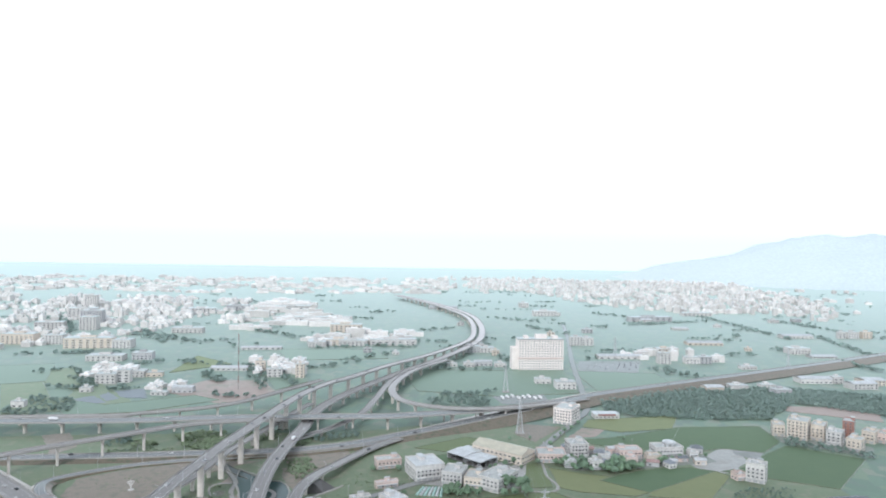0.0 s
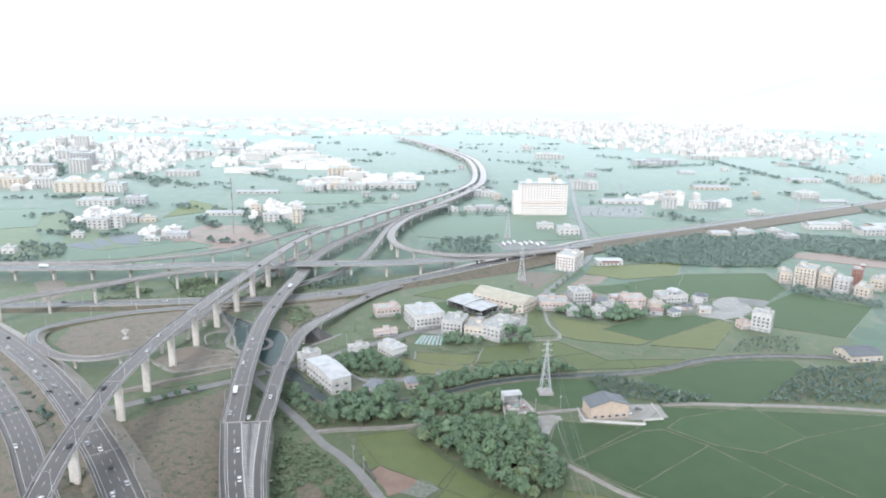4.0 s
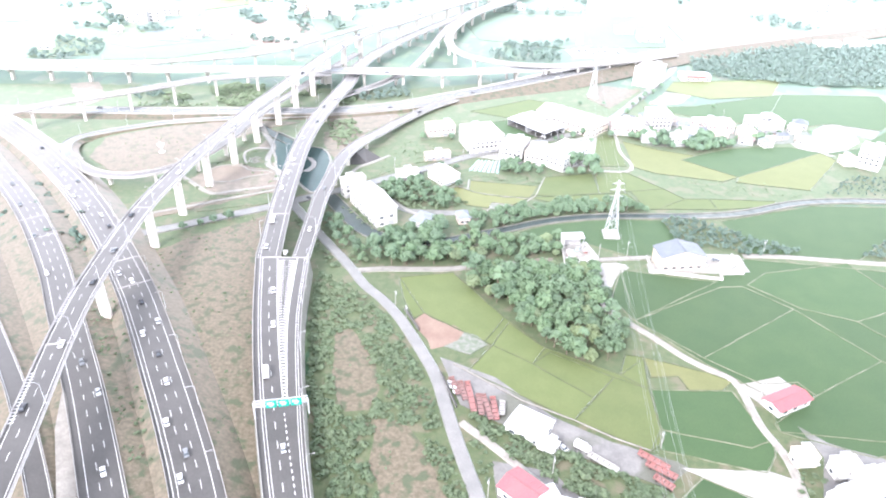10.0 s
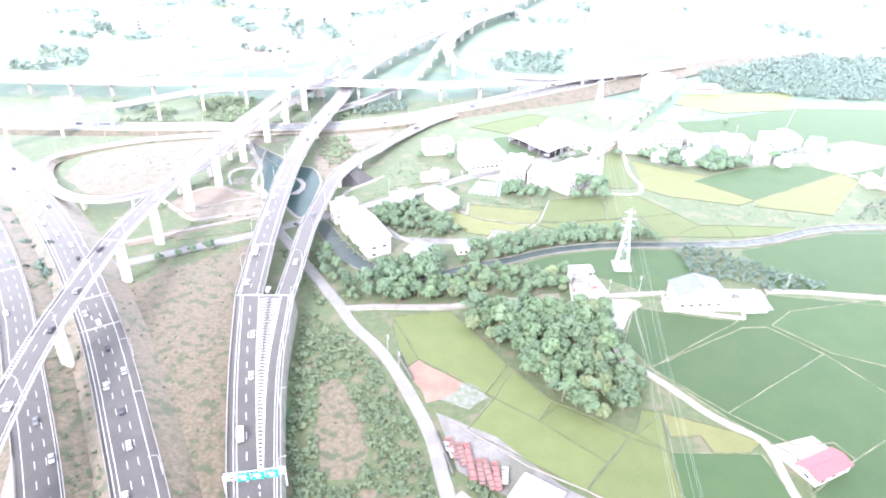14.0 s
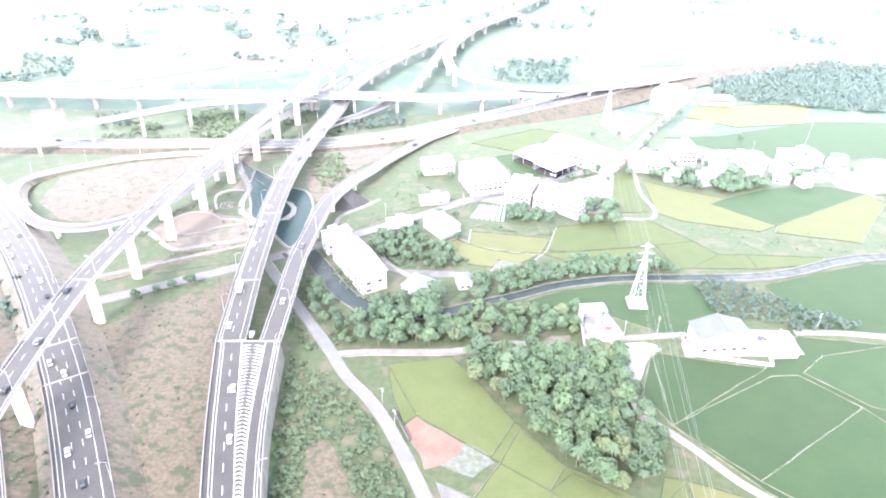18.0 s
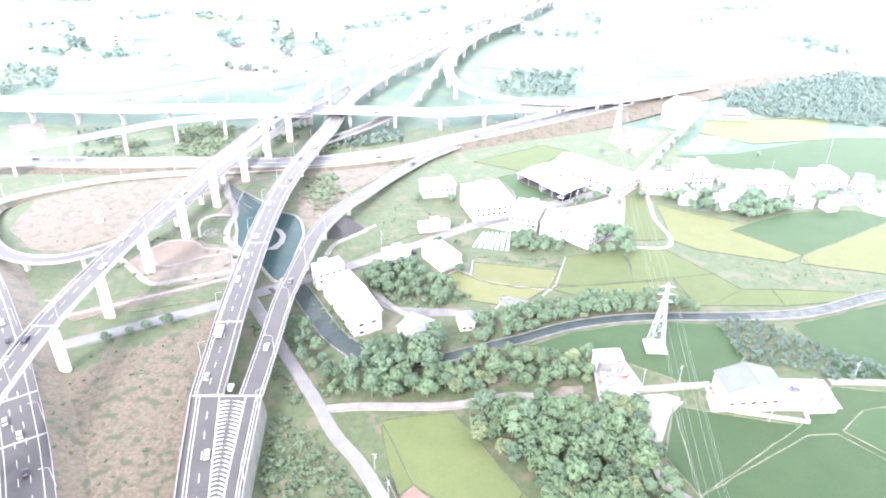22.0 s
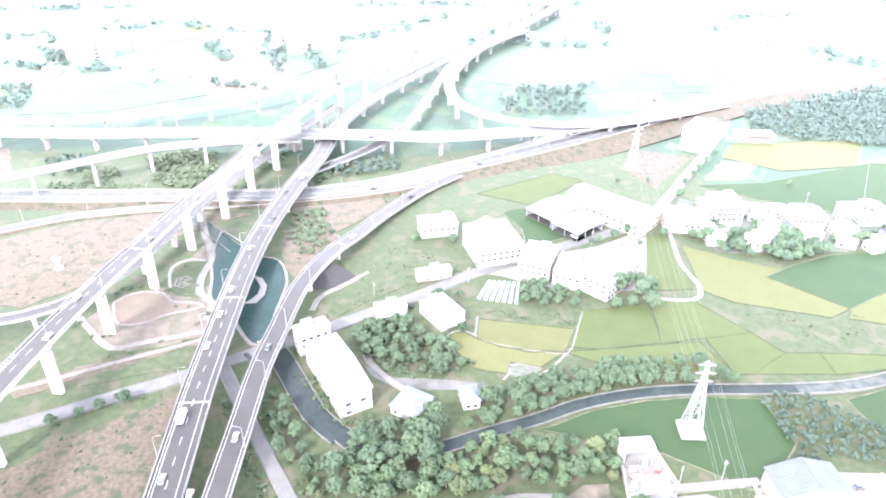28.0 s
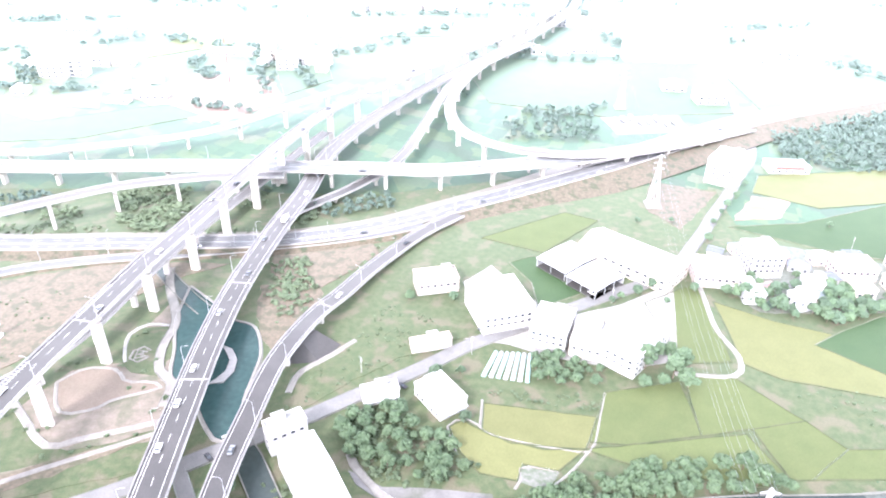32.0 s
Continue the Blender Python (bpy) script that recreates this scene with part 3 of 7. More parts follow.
plot("soil_grey", (96, 639), (133, 673), (201, 653), (251, 646), (256, 626), (178, 604), (117, 596))
plot("soil_grey", (365, 754), (432, 679), (411, 644), (347, 692))
plot("concrete", (66, 880), (134, 897), (138, 853), (76, 838))
plot("concrete", (222, 1122), (327, 1131), (306, 1057), (211, 1040))
plot("scrub_field", (-637, 985), (-558, 1035), (-352, 800), (-487, 754))
plot("rice_dark", (220, 655), (263, 745), (352, 752), (346, 694), (312, 656), (276, 668), (240, 652))
plot("rice_dark", (248, 600), (275, 612), (312, 652), (345, 680), (400, 640), (330, 560), (300, 575))
plot("rice_far", (-452, 799), (-447, 826), (-397, 806), (-312, 862), (-271, 838), (-344, 775), (-418, 756))
plot("rice_far", (-538, 922), (-473, 880), (-461, 844), (-471, 826))
plot("rice_far", (-254, 989), (-211, 1033), (-186, 954), (-218, 899))
plot("soil", (-357, 878), (-326, 955), (-247, 956), (-213, 881), (-269, 855), (-265, 820))



plot("scrub_field", (-97, 523), (-83, 536), (-77, 571), (-68, 587), (-53, 584), (-26, 560), (-57, 541), (-87, 509), (-95, 500))
plot("drygrass", (-137, 592), (-108, 600), (-100, 575), (-115, 541), (-123, 548), (-130, 565))
plot("drygrass", (-140, 625), (-88, 645), (-81, 630), (-106, 592), (-135, 600))
plot("drygrass", (-297, 557), (-272, 580), (-227, 602), (-160, 612), (-185, 590), (-205, 560), (-223, 520), (-240, 500), (-263, 500), (-291, 522))
plot("lawn", (-198, 509), (-191, 519), (-178, 520), (-169, 513), (-159, 514), (-153, 511), (-169, 502), (-174, 496), (-184, 492), (-190, 496))
plot("sand", (-177, 485), (-171, 495), (-152, 507), (-146, 496), (-162, 487), (-173, 477))
plot("scrub_field", (-177, 524), (-181, 537), (-180, 550), (-168, 552), (-158, 535), (-155, 518), (-170, 518))
plot("scrub_field", (-188, 457), (-140, 481), (-138, 469), (-182, 449))
plot("scrub_field", (-69, 396), (-48, 370), (-34, 345), (-17, 312), (-6, 280), (6, 245), (14, 200), (-40, 200), (-48, 240), (-62, 290), (-80, 350), (-92, 398))
plot("dry_mix", (-190, 393), (-171, 420), (-138, 450), (-118, 400), (-104, 345), (-88, 300), (-68, 245), (-60, 200), (-78, 200), (-98, 256), (-120, 294), (-140, 322), (-163, 356))
CLEARINGS = [[(-70, 341), (-63, 346), (-55, 334), (-47, 322), (-42, 306), (-44, 295), (-54, 291), (-62, 305)],
             [(-42, 290), (-28, 287), (-19, 275), (-14, 264), (-8, 252), (-2, 225), (2, 205), (-24, 205), (-31, 245), (-36, 258), (-40, 272)]]
for clearing in CLEARINGS:
    plot("dry_mix", *clearing)
plot("netting", (-448, 832), (-433, 852), (-401, 816), (-426, 806))
plot("netting", (-428, 853), (-425, 872), (-395, 837), (-405, 824))
plot("netting", (-420, 876), (-389, 896), (-363, 841), (-393, 842))
plot("red_soil", (-301, 884), (-244, 925), (-216, 877), (-255, 820))
plot("red_soil", (428, 849), (482, 846), (523, 812), (505, 777), (418, 824))
plot("concrete", (231, 1149), (339, 1158), (306, 1065), (218, 1069))
plot("drygrass", (-203, 440), (-145, 481), (-143, 485), (-178, 467), (-210, 446))
plot("soil_grey", (-18, 337), (-9, 350), (2, 342), (-5, 332))

plot("rice_far", (-70, 1058), (105, 1056), (128, 1062), (190, 1064), (184, 905), (72, 880), (-30, 905))
plot("rice_far", (205, 1062), (330, 1050), (330, 960), (212, 905))
plot("rice_ripe", (-400, 1003), (-411, 1150), (-330, 1078))
plot("rice_far", (-760, 1010), (-600, 1060), (-540, 930), (-640, 880))
plot("rice_far", (-300, 1230), (-120, 1240), (-90, 1150), (-250, 1120))

plot("pale_yard", (52, 417), (69, 421), (75, 419), (70, 411), (65, 399), (60, 385), (64, 373), (58, 374), (56, 384), (57, 396), (61, 406), (58, 411))
plot("sand", (15, 409), (20, 413), (25, 421), (34, 422), (34, 409), (29, 396), (24, 397), (23, 408))
plot("sand", (-12, 406), (2, 414), (16, 415), (18, 411), (4, 409), (-8, 404))

# ---- hills on the horizon ----
def hill(x, y, rx, ry, h):
    v, f, n = [], [], 28
    for j in range(n + 1):
        for i in range(n + 1):
            u, w = 2 * i / n - 1, 2 * j / n - 1
            d = max(0.0, 1 - u * u - w * w)
            z = h * d * (0.75 + 0.5 * noise.fractal((u * 2.2 + x, w * 2.2, 1.7), 1.0, 2.0, 5)) - 3
            v.append((x + u * rx, y + w * ry, z))
    for j in range(n):
        for i in range(n):
            a = j * (n + 1) + i
            f.append((a, a + 1, a + n + 2, a + n + 1))
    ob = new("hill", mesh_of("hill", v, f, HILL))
    ob.data.shade_smooth()
    return tagged(ob, "long low wooded hill, haze painted in as pale glow", "hill", kind="structure")


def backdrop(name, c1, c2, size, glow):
    """A plain pale backdrop of distance: haze painted into a colour that glows by itself."""
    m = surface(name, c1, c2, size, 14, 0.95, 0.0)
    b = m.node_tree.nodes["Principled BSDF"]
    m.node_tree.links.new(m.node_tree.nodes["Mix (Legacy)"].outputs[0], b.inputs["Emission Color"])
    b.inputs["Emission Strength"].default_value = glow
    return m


# hills carry their haze as pale colour and emission
HILL = backdrop("painted_haze_hill", (0.36, 0.405, 0.405), (0.38, 0.425, 0.425), 900, 1.0)
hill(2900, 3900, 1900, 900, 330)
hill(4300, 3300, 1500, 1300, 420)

# ---- roads and viaducts ----
PIER = mesh_of("pier", *lathe([(0.5, 0), (0.5, 1)], 8), PIER_CONCRETE)
for v in PIER.vertices:                                  # an oblong column with blunt corners
    v.co.x, v.co.y = max(-0.42, min(0.42, v.co.x)) / 0.84, max(-0.42, min(0.42, v.co.y)) / 0.84
CAP = mesh_of("pier_cap", *join(prism([(-0.5, -0.5), (0.5, -0.5), (0.5, 0.5), (-0.5, 0.5)], 0.55, 1.0),
                                ([(-0.28, -0.5, 0), (0.28, -0.5, 0), (0.28, 0.5, 0), (-0.28, 0.5, 0), (-0.5, -0.5, 0.55), (0.5, -0.5, 0.55), (0.5, 0.5, 0.55), (-0.5, 0.5, 0.55)],
                                 [(0, 3, 2, 1), (0, 1, 5, 4), (1, 2, 6, 5), (2, 3, 7, 6), (3, 0, 4, 7)])), PIER_CONCRETE)


def dashes(line, s, off, length, gap, width, lift=0.035):
    """Painted dashes along the line, at off metres to its right."""
    v, f = [], []
    pos = gap
    total = s[-1]
    dn, nn = sides_of(line)
    while pos + length < total:
        k = len(v)
        for q in (pos, pos + length):
            c = [np.interp(q, s, line[:, j]) for j in range(3)]
            n = [np.interp(q, s, nn[:, j]) for j in range(2)]
            for w in (-width / 2, width / 2):
                v.append((c[0] + n[0] * (off + w), c[1] + n[1] * (off + w), c[2] + lift))
        f.append((k, k + 1, k + 3, k + 2))
        pos += length + gap
    return v, f


def highway(name, label, pts, width, lanes=(), edges=(), girder=2.2, piers=None, pier_size=(2.6, 2.2), embank=None, parapet=0.95,
            surface_mat=None, mark=True, joints=()):
    """A road on a deck. lanes: offsets of dashed lines; edges: offsets of solid lines; piers: distances along the line."""
    line, s = glide(pts)
    top = root(name, label, "viaduct" if piers else "road", "structure")
    h = width / 2
    if embank:
        part("embankment", sweep(line, [(-h - 0.2, -0.05), (h + 0.2, -0.05), (h + embank, -line[:, 2].mean() - 0.4), (-h - embank, -line[:, 2].mean() - 0.4)]), RICE["dry_mix"], top, "grassy road embankment")
    else:
        part("deck", sweep(line, [(-h, -0.02), (h, -0.02), (h, -0.5), (h * 0.55, -0.9), (h * 0.42, -girder), (-h * 0.42, -girder), (-h * 0.55, -0.9), (-h, -0.5)]), CONCRETE, top)
    part("road_surface", sweep(line, [(-h + 0.3, 0.01), (h - 0.3, 0.01)], False), surface_mat or ASPHALT, top)
    if parapet:
        for sg in (-1, 1):
            a, b = sorted((sg * h, sg * (h - 0.30)))
            part("parapet", sweep(line, [(a, -0.3), (b, -0.3), (b - 0.08, parapet), (a + 0.08, parapet)]), PALE_CONCRETE, top)
    if mark:
        for e in edges:
            part("edge_line", sweep(line, [(e - 0.11, 0.035), (e + 0.11, 0.035)], False), LINE, top)
        for e in lanes:
            part("lane_dashes", dashes(line, s, e, 4.0, 6.0, 0.2), LINE, top)
    dn, nn = sides_of(line)
    for q in joints:                                     # pale expansion joints across the deck
        c, n = [np.array([np.interp(q, s, A[:, j]) for j in range(A.shape[1])]) for A in (line, nn)]
        d = np.array((-n[1], n[0]))
        cor = [c[:2] + n * (sx * (h - 0.4)) + d * (sy * 0.45) for sx, sy in ((-1, -1), (1, -1), (1, 1), (-1, 1))]
        part("expansion_joint", prism([tuple(p) for p in cor], c[2] + 0.02, c[2] + 0.045), PALE_CONCRETE, top)
    for q in piers or ():
        c, n = [np.array([np.interp(q, s, A[:, j]) for j in range(A.shape[1])]) for A in (line, nn)]
        ang = math.degrees(math.atan2(n[1], n[0]))
        under = c[2] - girder
        caph = min(3.0, under * 0.35)
        px, py = pier_size
        piece("pier", PIER, top, pose(c[0], c[1], -0.3, 0, 0, ang) @ Matrix.Diagonal((px, py, under - caph + 0.3, 1)))
        piece("pier_cap", CAP, top, pose(c[0], c[1], under - caph, 0, 0, ang) @ Matrix.Diagonal((max(width * 0.5, px), py, caph + 0.02, 1)))
    return top, line, s


def spans(start, stop, step):
    return list(np.arange(start, stop, step))


# high flyover ramp that runs on as the main elevated line
FLY = [(-120, 150, 24), (-137, 195, 26), (-152, 245, 27), (-166, 290, 27), (-175, 325, 27), (-182, 365, 27), (-187, 405, 27), (-188, 446, 27), (-187, 485, 27),
       (-184, 525, 27), (-181, 567, 27), (-176, 606, 27), (-172, 644, 27), (-167, 682, 27), (-160, 730, 27), (-150, 782, 26.5), (-133, 830, 26),
       (-115, 867, 25), (-73, 972, 22), (-19, 1089, 18), (39, 1244, 14), (63, 1368, 12), (69, 1574, 12), (48, 1770, 12), (-39, 2052, 12), (-160, 2329, 12)]
fly, fly_line, fly_s = highway("flyover", "high concrete flyover ramp with dark asphalt on tall single piers", FLY, 11.0, lanes=(-0.4,), edges=(-4.0, 3.9),
                               girder=2.4, piers=[58, 196, 266, 305, 345, 384, 424, 463, 500] + spans(538, 2150, 38.6), pier_size=(5.2, 2.6), joints=spans(30, 900, 116))
# hatched shoulder on the flyover
HATCHED = ((246, 272), (300, 326), (358, 383), (411, 437), (466, 491), (520, 545), (574, 599))
v, f = dashes(fly_line, fly_s, -4.35, 0.6, 1.1, 1.9)
for y0, y1 in HATCHED:
    keep = [k for k in range(len(f)) if y0 < v[4 * k][1] < y1]
    part("shoulder_hatching", ([v[4 * k + j] for k in keep for j in range(4)], [(4 * i, 4 * i + 1, 4 * i + 3, 4 * i + 2) for i in range(len(keep))]), LINE, fly)
# slip road beside the flyover, a little lower
highway("loop_viaduct", "low loop ramp on short piers running beneath the flyover", [(-297, 509, 6), (-288, 502, 6.1), (-276, 491, 6.3), (-259, 482, 6.6), (-237, 480, 7.4), (-218, 490, 8.4), (-204, 508, 9.4), (-195, 536, 10.3), (-191, 580, 10.6), (-187, 615, 10),
        (-182, 650, 8.6), (-174, 690, 8), (-163, 740, 8.4), (-150, 790, 9.6)], 7.6, edges=(-2.9, 2.9), girder=1.7, piers=spans(24, 330, 30), pier_size=(3.0, 2.0))
# exit viaduct: wide to the gore, then two branches
EXIT_L, _ = glide([(-12, 100, 8), (-31, 150, 8), (-51, 195, 8), (-69, 238, 8), (-88, 285, 8), (-106, 336, 8.8), (-122, 388, 9.7)], 4.0)
EXIT_R, _ = glide([(0, 100, 8), (-18, 150, 8), (-36, 195, 8), (-53, 239, 8), (-68, 283, 8), (-84, 338, 8.8), (-94, 390, 9.7)], 4.0)
count = max(len(EXIT_L), len(EXIT_R))
EXIT_L, EXIT_R = [np.stack([np.interp(np.linspace(0, 1, count), np.linspace(0, 1, len(A)), A[:, j]) for j in range(3)], 1) for A in (EXIT_L, EXIT_R)]
ACROSS = EXIT_R - EXIT_L
WIDE = np.linalg.norm(ACROSS[:, :2], axis=1)[:, None]
ACROSS = ACROSS / WIDE


def strip(left, right, up):
    v = [tuple(p + (0, 0, up)) for ab in zip(left, right) for p in ab]
    return v, [(2 * i, 2 * i + 1, 2 * i + 3, 2 * i + 2) for i in range(len(left) - 1)]


exit_road = root("exit_viaduct", "two-lane exit road with green direction signs, widening to a hatched gore", "road", "structure")
v, f = strip(EXIT_L - ACROSS * 1.2, EXIT_R + ACROSS * 1.2, 0)
v = [(x, y, -0.3) for x, y, z in v] + strip(EXIT_L - ACROSS * 0.2, EXIT_R + ACROSS * 0.2, -0.06)[0]
part("embankment", (v, [(2 * i, 2 * i + 2, 2 * (i + count) + 2, 2 * (i + count)) for i in range(count - 1)] + [(2 * i + 1, 2 * (i + count) + 1, 2 * (i + count) + 3, 2 * i + 3) for i in range(count - 1)]
     + [(2 * (i + count), 2 * (i + count) + 1, 2 * (i + count) + 3, 2 * (i + count) + 2) for i in range(count - 1)] + [(2 * count - 2, 2 * count - 1, 4 * count - 1, 4 * count - 2)]), CANAL_WALL, exit_road, "dark grey concrete retaining wall")
part("road_surface", strip(EXIT_L, EXIT_R, 0.01), ASPHALT, exit_road)
for edge, sg in ((EXIT_L, 1), (EXIT_R, -1)):
    part("parapet", sweep(edge, [(-0.16, -0.3), (0.16, -0.3), (0.1, 0.95), (-0.1, 0.95)]), PALE_CONCRETE, exit_road)
for base, off in ((EXIT_L, 2.5), (EXIT_L, 3.7), (EXIT_R, -1.3), (EXIT_R, -2.3)):
    part("edge_line", strip(base + ACROSS * (off - 0.11), base + ACROSS * (off + 0.11), 0.035), LINE, exit_road)
mid = EXIT_L + ACROSS * 7.4
mid_s = np.concatenate([[0], np.cumsum(np.linalg.norm(np.diff(mid[:, :2], axis=0), axis=1))])
part("lane_dashes", dashes(mid, mid_s, 0, 4.0, 6.0, 0.24), LINE, exit_road)
GL, GR = EXIT_L + ACROSS * 11.4, EXIT_R - ACROSS * 6.2
tip = next(i for i in range(count) if (WIDE[i, 0] - 17.6) > 0.5 and EXIT_L[i, 1] > 285)
part("short_dashes", dashes(GL[:tip], mid_s[:tip], 0, 1.6, 1.6, 0.34), LINE, exit_road)
for line in (GL, GR):
    part("gore_line", strip(line[tip:] - ACROSS[tip:] * 0.18, line[tip:] + ACROSS[tip:] * 0.18, 0.035), LINE, exit_road)
v, f = [], []
for q in np.arange(tip, count - 1.6, 0.5):               # chevrons between the gore lines
    a, b, b2 = [np.array([np.interp(q + o, range(count), A[:, j]) for j in range(3)]) for A, o in ((GL, 0), (GR, 0), (GR, 0.0))]
    m = (a + b) / 2 + (np.interp(q + 1, range(count), EXIT_L[:, 0]) - np.interp(q, range(count), EXIT_L[:, 0]), np.interp(q + 1, range(count), EXIT_L[:, 1]) - np.interp(q, range(count), EXIT_L[:, 1]), 0)
    m = (a + b) / 2 + (m - (a + b) / 2) * min(1.0, np.linalg.norm(b - a) / 5) * 0.4
    d = np.array((-ACROSS[int(q), 1], ACROSS[int(q), 0], 0)) * 0.62
    for p, r in ((a, m), (m, b)):
        k = len(v)
        v += [tuple(p + (0, 0, 0.036)), tuple(r + (0, 0, 0.036)), tuple(r + d + (0, 0, 0.036)), tuple(p + d + (0, 0, 0.036))]
        f.append((k, k + 1, k + 2, k + 3))
part("chevrons", (v, f), LINE, exit_road)
part("expansion_joint", prism([(-121.6, 387), (-94.2, 390.2), (-94.3, 391.2), (-121.8, 388)], 9.6, 9.76), PALE_CONCRETE, exit_road)
highway("main_branch", "two-lane viaduct branch with a shoulder running ahead", [(-115.6, 389, 9.7), (-121.5, 420, 9.7), (-127, 450, 9.7), (-134, 497, 9.7), (-139, 535, 9.7), (-142, 578, 9.7),
        (-141, 638, 9.7), (-138, 684, 9.7), (-137, 755, 10), (-114, 842, 10.5), (-62, 965, 11), (-5, 1085, 11.5), (55, 1240, 12), (80, 1368, 12), (86, 1574, 12), (65, 1770, 12), (-22, 2052, 12), (-143, 2329, 12)],
        13.0, lanes=(-0.3,), edges=(-4.2, 3.8, -5.3), girder=2.0, piers=spans(12, 2000, 36), pier_size=(3.4, 2.2), joints=(48, 120, 192, 264))
highway("exit_branch", "single-lane exit ramp curving down from the viaduct", [(-98.3, 390, 9.7), (-102.5, 430, 9.7), (-105.5, 459, 9.7), (-106, 486, 9.7), (-106, 518, 9.7), (-103, 540, 9.2),
        (-98, 562, 7.6), (-91, 580, 6.2), (-83, 604, 4.6), (-72, 630, 3.2), (-59, 655, 2.6), (-40, 680, 2.5)], 9.4, edges=(-3.5, 3.2), girder=1.8,
        piers=spans(10, 185, 33), pier_size=(2.4, 2.0), joints=(180,))
# three-lane highway and its neighbour, on low embankments
highway("highway", "three-lane highway carriageway with dark asphalt and white dashes", [(-40, 130, 6), (-62, 185, 6), (-92, 239, 6), (-113, 272, 6), (-135, 304, 6), (-156, 334, 6), (-180, 366, 6), (-226, 421, 6),
        (-273, 470, 6), (-342, 530, 6), (-440, 600, 6), (-600, 690, 6), (-900, 820, 6)], 18.0, lanes=(-2.0, 1.8), edges=(-5.8, -7.4, 5.6), embank=11, joints=(269, 296))
highway("highway", "three-lane highway carriageway with pale edge barriers", [(-70, 150, 6), (-96, 195, 6), (-125, 238, 6), (-159, 286, 6), (-197, 336, 6), (-226, 374, 6), (-270, 424, 6), (-318, 470, 6),
        (-400, 540, 6), (-560, 640, 6), (-900, 770, 6)], 15.0, lanes=(-0.6, 3.1), edges=(-4.4, 6.4), embank=20, joints=(308, 335))
highway("service_road", "narrow asphalt side carriageway beside the highway", [(-100, 170, 5.8), (-122, 204, 5.8), (-145, 234, 5.8), (-163, 256, 5.8), (-184, 281, 5.8), (-207, 305, 5.8), (-240, 338, 5.8), (-300, 396, 5.8), (-420, 500, 5.8)], 8.0, edges=(-3.2, 3.2), embank=20)
# cross viaduct and its ramps
highway("cross_viaduct", "wide pale viaduct crossing the valley on broad piers", [(-900, 650, 12), (-620, 672, 12), (-328, 694, 12.4), (-273, 702, 12.6), (-199, 710, 13.2), (-104, 716, 14), (-59, 719, 14), (-11, 735, 13.4), (27, 752, 12),
        (69, 776, 10), (113, 804, 8), (180, 852, 6.6)], 17.5, surface_mat=OLD_ASPHALT, lanes=(-4.6, 4.6), edges=(-7.6, -0.8, 0.8, 7.6), girder=2.2, piers=spans(8, 1060, 36.5), pier_size=(5.0, 2.4))
highway("ramp_viaduct", "single-lane ramp viaduct rising behind the cross viaduct", [(-900, 690, 9), (-600, 702, 9), (-365, 722, 9.2), (-324, 734, 9.5), (-289, 748, 9.8), (-254, 765, 10.5), (-224, 786, 12.5), (-190, 822, 16.5), (-150, 862, 22)], 9.5,
        edges=(-3.6, 3.6), girder=1.9, piers=spans(20, 800, 40), pier_size=(3.6, 2.2))
highway("ramp_viaduct", "curved single-lane ramp viaduct on slim piers", [(-520, 440, 15), (-400, 530, 17), (-340, 583, 18), (-300, 616, 18.2), (-278, 636, 18.2), (-251, 659, 18), (-222, 676, 17), (-190, 690, 15.6), (-156, 699, 14.2)], 9.5,
        edges=(-3.6, 3.6), girder=2.0, piers=spans(25, 440, 36), pier_size=(3.4, 2.2))
highway("ramp_viaduct", "ramp viaduct sweeping round to join the main line", [(150, 822, 8), (100, 786, 11), (50, 762, 13), (0, 757, 15), (-39, 781, 15), (-58, 827, 14), (-60, 893, 13), (-38, 990, 12), (10, 1084, 11.5)], 9.5,
        edges=(-3.6, 3.6), girder=2.0, piers=spans(20, 470, 36), pier_size=(3.6, 2.2))
highway("ramp_viaduct", "low ramp joining the main line from beneath the cross viaduct", [(-140, 668, 4), (-110, 705, 6), (-88, 745, 9), (-77, 818, 10.5), (-68, 910, 11), (-50, 990, 11.3)], 8.0, edges=(-3.0, 3.0), girder=1.8,
        piers=spans(30, 350, 36), pier_size=(2.2, 2.0))
# roads near the ground
highway("expressway", "wide grey expressway on a low bank", [(-900, 560, 2), (-520, 590, 2), (-295, 613, 2), (-233, 622, 2), (-154, 633, 2), (-108, 648, 2), (-77, 665, 2), (-45, 688, 2.4), (-10, 712, 3), (28, 738, 4.4), (70, 768, 5.6),
        (119, 808, 6), (188, 866, 6.2), (279, 922, 6.2), (379, 980, 6.2), (493, 1048, 6), (640, 1135, 6), (807, 1239, 6), (1400, 1600, 6)], 15.0, lanes=(-3.6, 3.6), edges=(-6.6, -0.6, 0.6, 6.6), embank=20, surface_mat=OLD_ASPHALT)
highway("ramp_road", "grey ramp road bending beside a dry meadow towards the highway", [(-60, 664, 2.3), (-90, 648, 2), (-125, 635, 1.5), (-185, 617, 1), (-225, 607, 1), (-262, 594, 1), (-284, 581, 1), (-305, 563, 1.6), (-314, 545, 3.2), (-310, 528, 4.8), (-300, 512, 5.7), (-291, 503, 5.95)],
        8.0, edges=(-3, 3), embank=4, surface_mat=OLD_ASPHALT, parapet=0.6)


